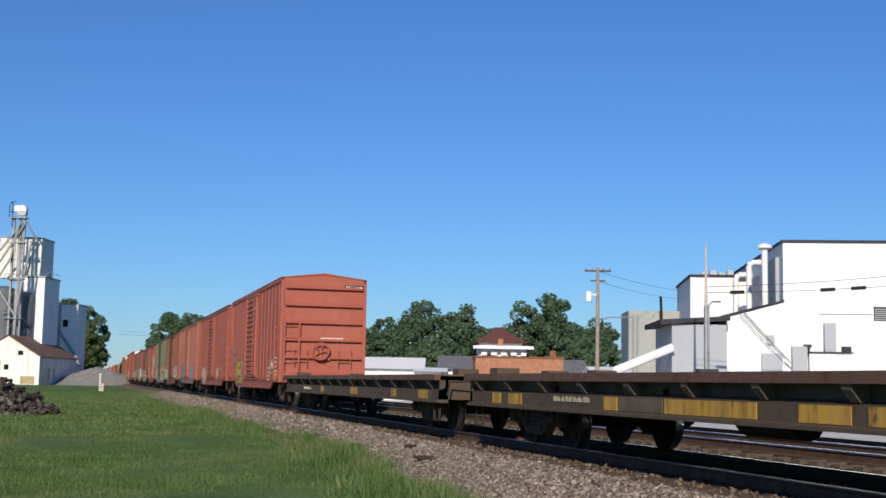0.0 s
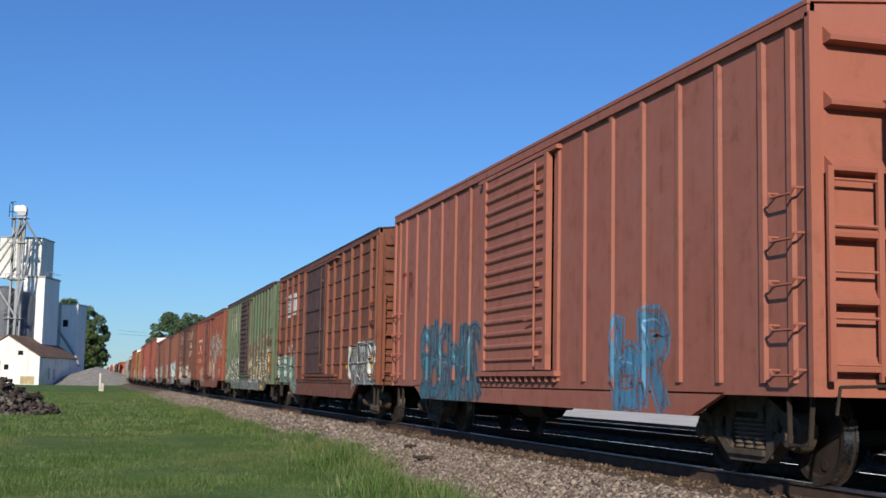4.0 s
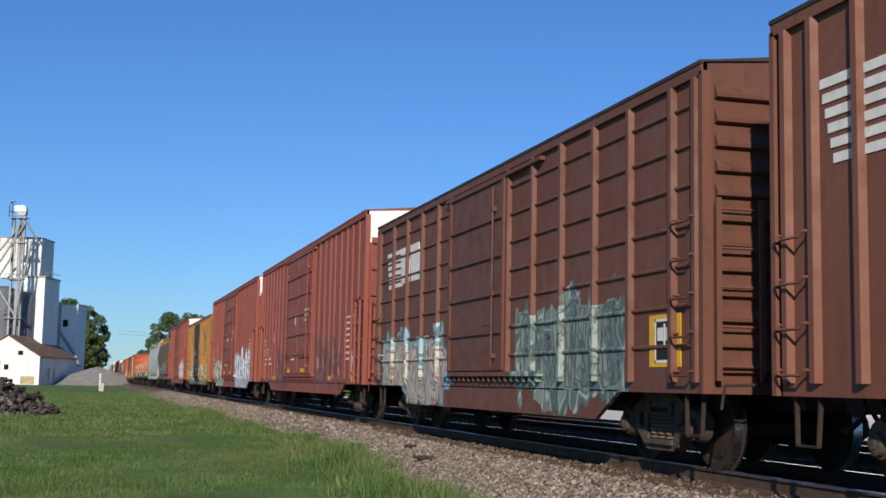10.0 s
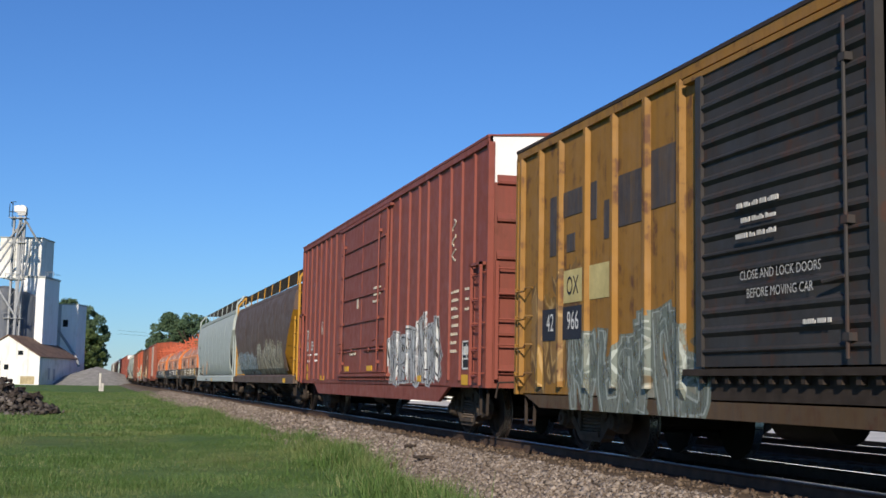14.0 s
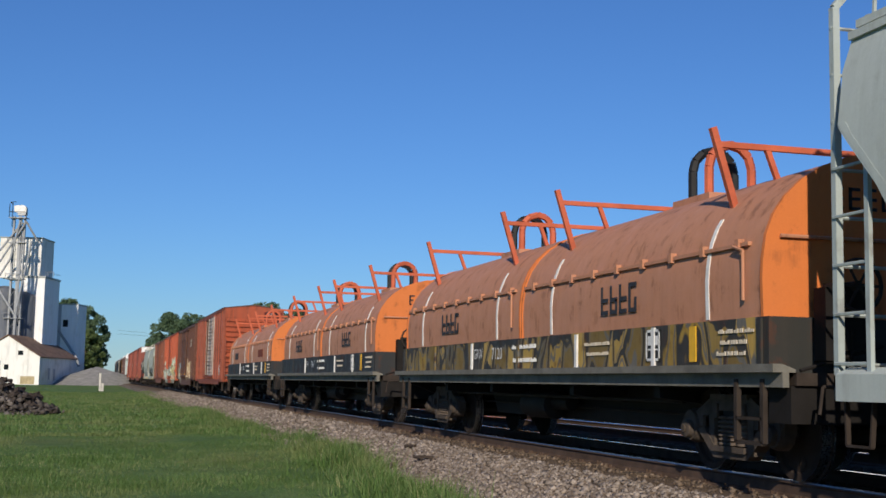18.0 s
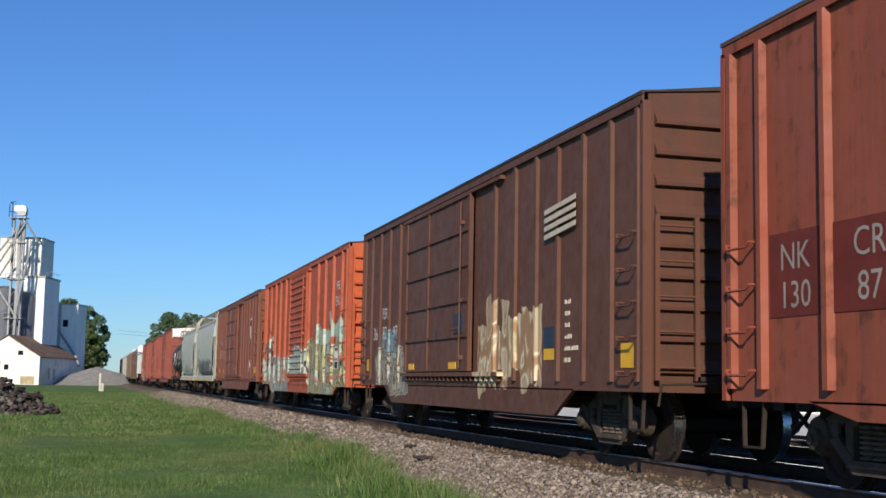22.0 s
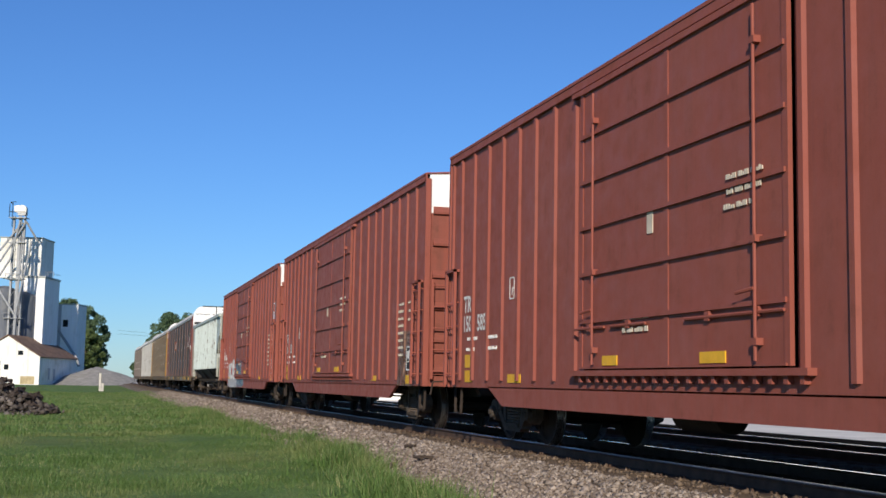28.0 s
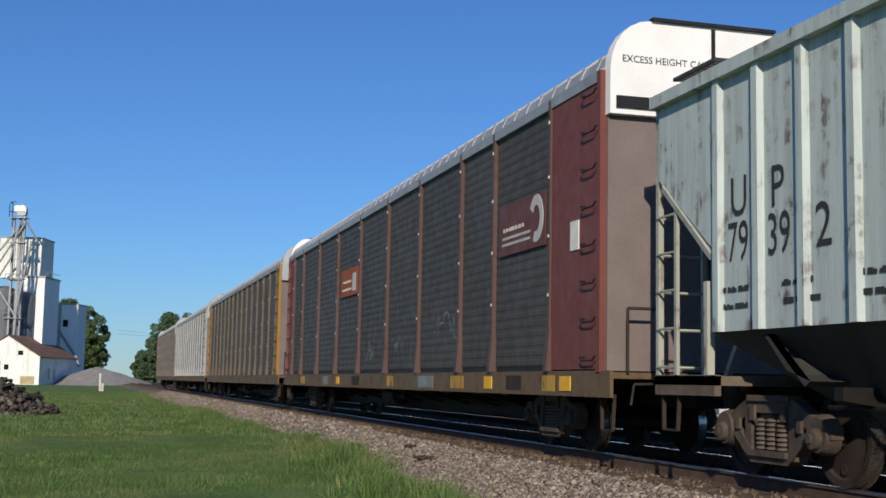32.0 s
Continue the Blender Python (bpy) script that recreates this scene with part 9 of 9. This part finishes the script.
letter(c, "ENC", -6.5, 3.06, 0.36, X0)
consolidated_stencil(c, -6.42, 1.54, X0, 0.5, 0.6)

mat = paint("boxcar_paint", (0.21, 0.07, 0.042), 0.15, 0.2, 0.22, (), 71.0)
c = add(boxcar("oxide brown boxcar with plug door and shield emblem", 16.0, 4.47, mat, door="plug", door_w=4.65, door_y=1.13, mid_stile=1.76, front_posts=[-7.85, -6.95, -6.04, -5.08, -4.15, -3.25, -2.31], back_posts=[7.8, 6.96, 6.03, 5.12, 4.19], ends=8, post_depth=0.04, end_relief=0.08), 421.08, 437.13)
panel(c, 6.7, 6.12, 2.49, 2.92, X0 + 0.001, M_BLUEBLACK)
panel(c, 5.94, 5.5, 2.49, 2.92, X0 + 0.001, M_BLUEBLACK)
letter(c, "FS", 6.42, 2.7, 0.4, X0 - 0.004)
letter(c, "R", 5.72, 2.7, 0.4, X0 - 0.004)
letter(c, "36", 6.46, 2.12, 0.56, X0, M_CREAM)
letter(c, "85", 5.55, 2.12, 0.56, X0, M_CREAM)
letter(c, "45", 4.65, 2.12, 0.56, X0, M_CREAM)
panel(c, -7.0, -7.5, 1.2, 1.45, X0, M_YELLOW)
panel(c, 7.3, 6.8, 1.25, 1.45, X0, M_YELLOW)
panel(c, 5.4, 4.9, 1.25, 1.38, X0, M_YELLOW)
bm = B()
outline = [(-5.32, 3.42), (-5.34, 3.22), (-5.3, 3.05), (-5.33, 2.86), (-5.42, 2.7), (-5.6, 2.58)]
prism(bm, outline + [(-11.2 - a, b) for a, b in outline[-2::-1]] + [(-5.6, 3.47)], X0 - 0.0115, X0 - 0.001, "x")
part("shield_emblem", bm, M_WHITE, c)
bm = B()
box(bm, X0 - 0.014, X0 - 0.011, -5.84, -5.36, 3.14, 3.38)
part("shield_emblem", bm, M_INK, c)
for k in range(3):
    panel(c, -5.46 - k * 0.12, -5.5 - k * 0.12, 2.72 + 0.04 * abs(k - 1), 3.08, X0 - 0.003, plain("emblem_red", (0.45, 0.25, 0.2), 0.6), "shield_stripe")
consolidated_stencil(c, -5.6, 1.5, X0, 0.36, 0.45)

# two short grey hoppers and a black tank
for f, b, sd, num, tg in ((438.75, 450.3, 74.0, "81025", ((-5.0, 3.5, 1.1, 1.95, (0.24, 0.25, 0.23), (0.32, 0.34, 0.3), (0.07, 0.08, 0.07)),)), (451.8, 463.2, 77.0, "81032", ())):
    hop = paint("hopper_paint", (0.44, 0.465, 0.405), 0.04, 0.15, 0.16, tg, sd)
    c = add(curved_hopper("short grey covered hopper wagon with cream ends" if not tg else "short grey covered hopper wagon with dark sprayed letters", b - f, 4.4, hop, paint("hopper_end_paint", (0.42, 0.41, 0.33), 0.15, 0.2, 0.2, (), sd + 1), cut=0.8, weld=6), f, b)
    letter(c, "CEFX", 3.35, 2.53, 0.36, -1.605, M_INK, 0.85)
    letter(c, num, 3.2, 2.05, 0.36, -1.59, M_INK, 0.85)
    bars(c, 4.6, 1.7, -1.545, 2, 0.9, 0.09, M_INK, 0.9, seed=20)
    consolidated_stencil(c, -4.2, 1.62, -1.548, 0.5, 0.4)
    letter(c, "CAUTION", -0.4, 1.4, 0.13, -1.515, M_INK)
    for k, wd in enumerate(("OPEN HATCH", "BEFORE UNLOADING", "COMPARTMENT")):
        letter(c, wd, -0.3, 1.02 - k * 0.08, 0.075, -1.553, M_INK)
    letter(c, "F" if not tg else "C", 2.09, 2.6, 0.16, -1.605, M_INK)
    panel(c, 0.72, 0.5, 1.4, 1.95, -1.562, M_BLACK, "placard", "black diamond placard holder")
    for y in (-4.9, -2.2, -0.2, 3.2, 5.2):
        panel(c, y, y + (0.9 if abs(y) > 4 else 0.35), 0.82, 0.95, -1.56, M_YELLOW)
    bars(c, -1.0, 1.8, -1.56, 3, 0.8, 0.07, M_INK, 0.9, seed=21)
tankp = paint("tank_paint", (0.035, 0.035, 0.037), 0.1, 0.15, 0.2, (), 80.0)
c = add(tank_wagon("black tank wagon with top platform", 12.6, tankp), 464.0, 476.2)
letter(c, "10400", 3.6, 2.7, 0.28, -1.47)
bars(c, 4.2, 2.2, -1.46, 2, 1.5, 0.07, M_WHITE, 0.8, seed=23)
bm = B()
for i, (a, q) in enumerate(((1.5, 2.9), (1.2, 2.1), (0.9, 2.7), (0.6, 1.9), (0.2, 2.0))):
    rod(bm, (-1.49, a, q), (-1.49, a - 0.35, 2.35 if i % 2 else 2.0), 0.03, 4)
part("sprayed_scrawl", bm, M_WHITE, c)
for y in (2.3, -1.0, -2.85, -4.75):
    panel(c, y - 0.04, y + 0.04, 2.35, 3.0, -1.463, M_CREAM if y > -4 else plain("orange_tape", (0.45, 0.25, 0.12), 0.6), "reflective_strip")
panel(c, -3.55, -4.3, 2.4, 2.9, -1.462, plain("grey_stencil_board", (0.2, 0.21, 0.23), 0.6), "stencil_panel")
bars(c, -2.2, 2.1, -1.44, 2, 0.8, 0.06, M_CREAM, 0.7, seed=53)

tall("tall red boxcar with a white end top behind a tank wagon", 477.41, 496.33, "585", 83.0, ())
tall("tall red boxcar with white end top and rust stains", 498.04, 516.75, "522", 86.0, ((-8.3, -7.2, 0.8, 2.0, (0.2, 0.11, 0.08), (0.24, 0.15, 0.12), (0.09, 0.05, 0.045)),))
tall("tall red boxcar with white end top and silver and blue letters", 518.42, 537.1, "566", 89.0, ((2.9, 6.3, 0.55, 1.75, (0.55, 0.57, 0.58), (0.62, 0.62, 0.6), (0.35, 0.36, 0.38)), (0.4, 2.9, 0.7, 1.75, (0.12, 0.25, 0.36), (0.3, 0.36, 0.4), K_)), shift=0.22)
for q in (0, 1):
    scrawl(CONSIST[-1][0], -8.5, 3.75 - q * 0.33, 0.75, 0.27, (0.5, 0.52, 0.58), 21 + q, 13)

# ribbed hopper
ribp = paint("hopper_paint", (0.46, 0.52, 0.5), 0.4, 0.2, 0.3, (), 92.0)
c = add(ribbed_hopper("pale grey ribbed covered hopper wagon", 17.0, 4.3, ribp, paint("hopper_end_paint", (0.4, 0.4, 0.34), 0.35, 0.2, 0.35, (), 93.0)), 538.6, 555.7)
letter(c, "U", 6.55, 2.84, 0.58, -1.5, M_INK, 0.9)
letter(c, "P", 5.82, 2.84, 0.58, -1.5, M_INK, 0.9)
letter(c, "79", 6.57, 2.38, 0.58, -1.5, M_INK, 0.75)
letter(c, "39", 5.8, 2.38, 0.58, -1.5, M_INK, 0.75)
letter(c, "2", 5.05, 2.38, 0.58, -1.5, M_INK)
for y in (7.0, 5.8, 4.6, -6.0):
    bars(c, y, 1.95, -1.5, 2, 0.6, 0.09, M_INK, 0.9, seed=int(y * 3))

# car carriers
M_GREYPATCH = plain("grey_patch", (0.2, 0.22, 0.21), 0.75, 0.0, 0.3, 3)
racks = ((556.9, 583.9, "car carrier with dark screens and maroon end bays", (0.095, 0.055, 0.053), (0.058, 0.054, 0.05), (0.17, 0.05, 0.045), 0),
         (585.5, 612.9, "car carrier with brown screens and yellow end posts", (0.12, 0.095, 0.07), (0.08, 0.07, 0.058), (0.33, 0.17, 0.03), 14),
         (614.6, 641.6, "car carrier with silver grey screens", (0.36, 0.36, 0.35), (0.26, 0.28, 0.28), (0.36, 0.36, 0.34), 14),
         (643.3, 670.3, "car carrier with dull brown screens at the end of the train", (0.13, 0.11, 0.1), (0.095, 0.088, 0.082), (0.12, 0.095, 0.085), 14))
for i, (f, b, lab, pc, sc, ec, n) in enumerate(racks):
    s = 95.0 + i * 3
    dark = paint("screen_paint", sc, 0.08, 0.15, 0.25, (), s)
    c = add(auto_rack(lab, b - f, paint("post_paint", pc, 0.3, 0.2, 0.3, (), s + 1), M_BLACK, dark, paint("deck_paint", (0.13, 0.085, 0.045), 0.5, 0.2, 0.4, (), s + 2), M_GALV if i else M_WHITEEND,
                      paint("end_bay_paint", ec, 0.12, 0.2, 0.2, (), s + 2.5), n), f, b)
    if i == 0:
        faded = paint("emblem_panel", (0.13, 0.045, 0.04), 0.2, 0.2, 0.5, (), 70.0)
        panel(c, -9.0, -11.1, 2.95, 3.75, -1.485, faded, "emblem_panel", "faded maroon emblem panel")
        bm = B()
        for k in range(14):
            a0, a1 = 0.5 + k * 0.33, 0.5 + (k + 1) * 0.33
            prism(bm, [(-10.72 + math.cos(a0) * 0.3, 3.38 + math.sin(a0) * 0.36), (-10.72 + math.cos(a1) * 0.3, 3.38 + math.sin(a1) * 0.36),
                       (-10.72 + math.cos(a1) * 0.16, 3.38 + math.sin(a1) * 0.2), (-10.72 + math.cos(a0) * 0.16, 3.38 + math.sin(a0) * 0.2)], -1.503, -1.49, "x")
        part("company_mark", bm, M_DOORWHITE, c)
        for z in (3.1, 3.2):
            panel(c, -9.15, -10.45, z, z + 0.04, -1.49, M_DOORWHITE, "company_mark")
        bars(c, -9.15, 3.38, -1.49, 1, 1.1, 0.1, M_DOORWHITE, 0.5, seed=71)
        panel(c, 2.1, 4.2, 3.1, 3.8, -1.49, plain("orange_panel", (0.3, 0.085, 0.035), 0.7), "emblem_panel", "faded orange emblem panel")
        bars(c, 4.0, 3.3, -1.495, 1, 1.2, 0.09, M_DOORWHITE, 0.5, seed=72)
        bars(c, 4.0, 3.5, -1.495, 1, 1.2, 0.09, M_DOORWHITE, 0.5, seed=73)
        panel(c, 2.3, 2.7, 3.2, 3.65, -1.495, M_DOORWHITE, "company_mark")
        for y, wide, mt in ((-11.6, 0.5, M_STREAKYELLOW), (-10.2, 0.7, M_BRAKE), (-7.2, 0.8, M_STREAKYELLOW), (-5.2, 1.1, M_GREYPATCH), (-2.0, 0.6, M_STREAKYELLOW), (1.5, 0.9, M_BRAKE), (5.6, 0.7, M_GREYPATCH), (9.4, 0.8, M_STREAKYELLOW)):
            panel(c, y, y + wide, 0.84, 1.06, -1.515, mt, "painted_patch")
        draw = random.Random(77)
        for y, z, wide, high in ((-5.2, 1.7, 1.5, 0.55), (-1.6, 1.5, 1.0, 0.4), (0.9, 1.45, 0.8, 0.35)):
            bm = B()
            ribbon(bm, bent([(y - wide * k / 13 + draw.uniform(-0.12, 0.12), z + high * draw.uniform(0.0, 1.0)) for k in range(14)]), 0.016, 1.492, 0)
            part("sprayed_scrawl", bm, spray_paint((0.26, 0.3, 0.3)), c)
        panel(c, -12.1, -12.4, 2.75, 3.15, -1.497, M_WHITE, "stencil_panel")
        for y in (-12.2, -8.8, 4.0):
            panel(c, y, y + 0.4, 0.85, 1.05, -1.525, M_YELLOW)
    if i == 0:
        letter_end(c, "EXCESS HEIGHT CAR", -0.7, 5.15, 0.13, -13.372, M_INK)
        bm = B()
        box(bm, -1.4, -0.2, -13.408, -13.395, 4.5, 4.65)
        part("end_slot", bm, M_BLACK, c)


# ---------------------------------------------------------------- the train's run
RUN = [(0.0, 0.0), (1.5, 25.64), (2.4, 41.01), (4.5, 77.05), (5.1, 87.3), (6.0, 102.5), (7.0, 119.57), (8.0, 136.63), (9.0, 153.6), (10.0, 170.56), (11.0, 187.5),
       (12.0, 204.42), (13.0, 221.29), (14.5, 246.71), (15.5, 263.62), (17.5, 297.2), (18.1, 307.15), (19.0, 321.98), (20.0, 338.53), (21.0, 355.31), (22.0, 372.25),
       (23.0, 389.41), (24.0, 406.63), (25.0, 423.93), (26.0, 441.04), (26.5, 449.5), (28.5, 483.03), (30.0, 508.42), (31.0, 525.45), (32.0, 542.64)]


def travelled(t):
    return float(np.interp(t, [a for a, _ in RUN], [d for _, d in RUN]))


def motions():
    for car, y in CONSIST:
        walk(car, [(t, pose(TRACK_X, y - d, 0)) for t, d in RUN])
    # the wheels roll: one turn for each 2.89 m
    for s, sets in WHEELSETS.items():
        by_size = {}
        for ws in sets:
            by_size.setdefault((round(ws.location.y, 3), round(ws.location.z, 3)), []).append(ws)
        for (y, z), group in by_size.items():
            rows = []
            for i in range(32 * FPS + 1):
                t = i / FPS
                rows.append((t, pose(0, y, z, math.degrees(travelled(t) / z) % 360.0)))
            walk(group[0], rows)
            action, slot = group[0].animation_data.action, group[0].animation_data.action_slot
            for ws in group[1:]:
                ws.rotation_mode = "QUATERNION"
                ws.animation_data_create()
                ws.animation_data.action = action
                ws.animation_data.action_slot = slot


motions()
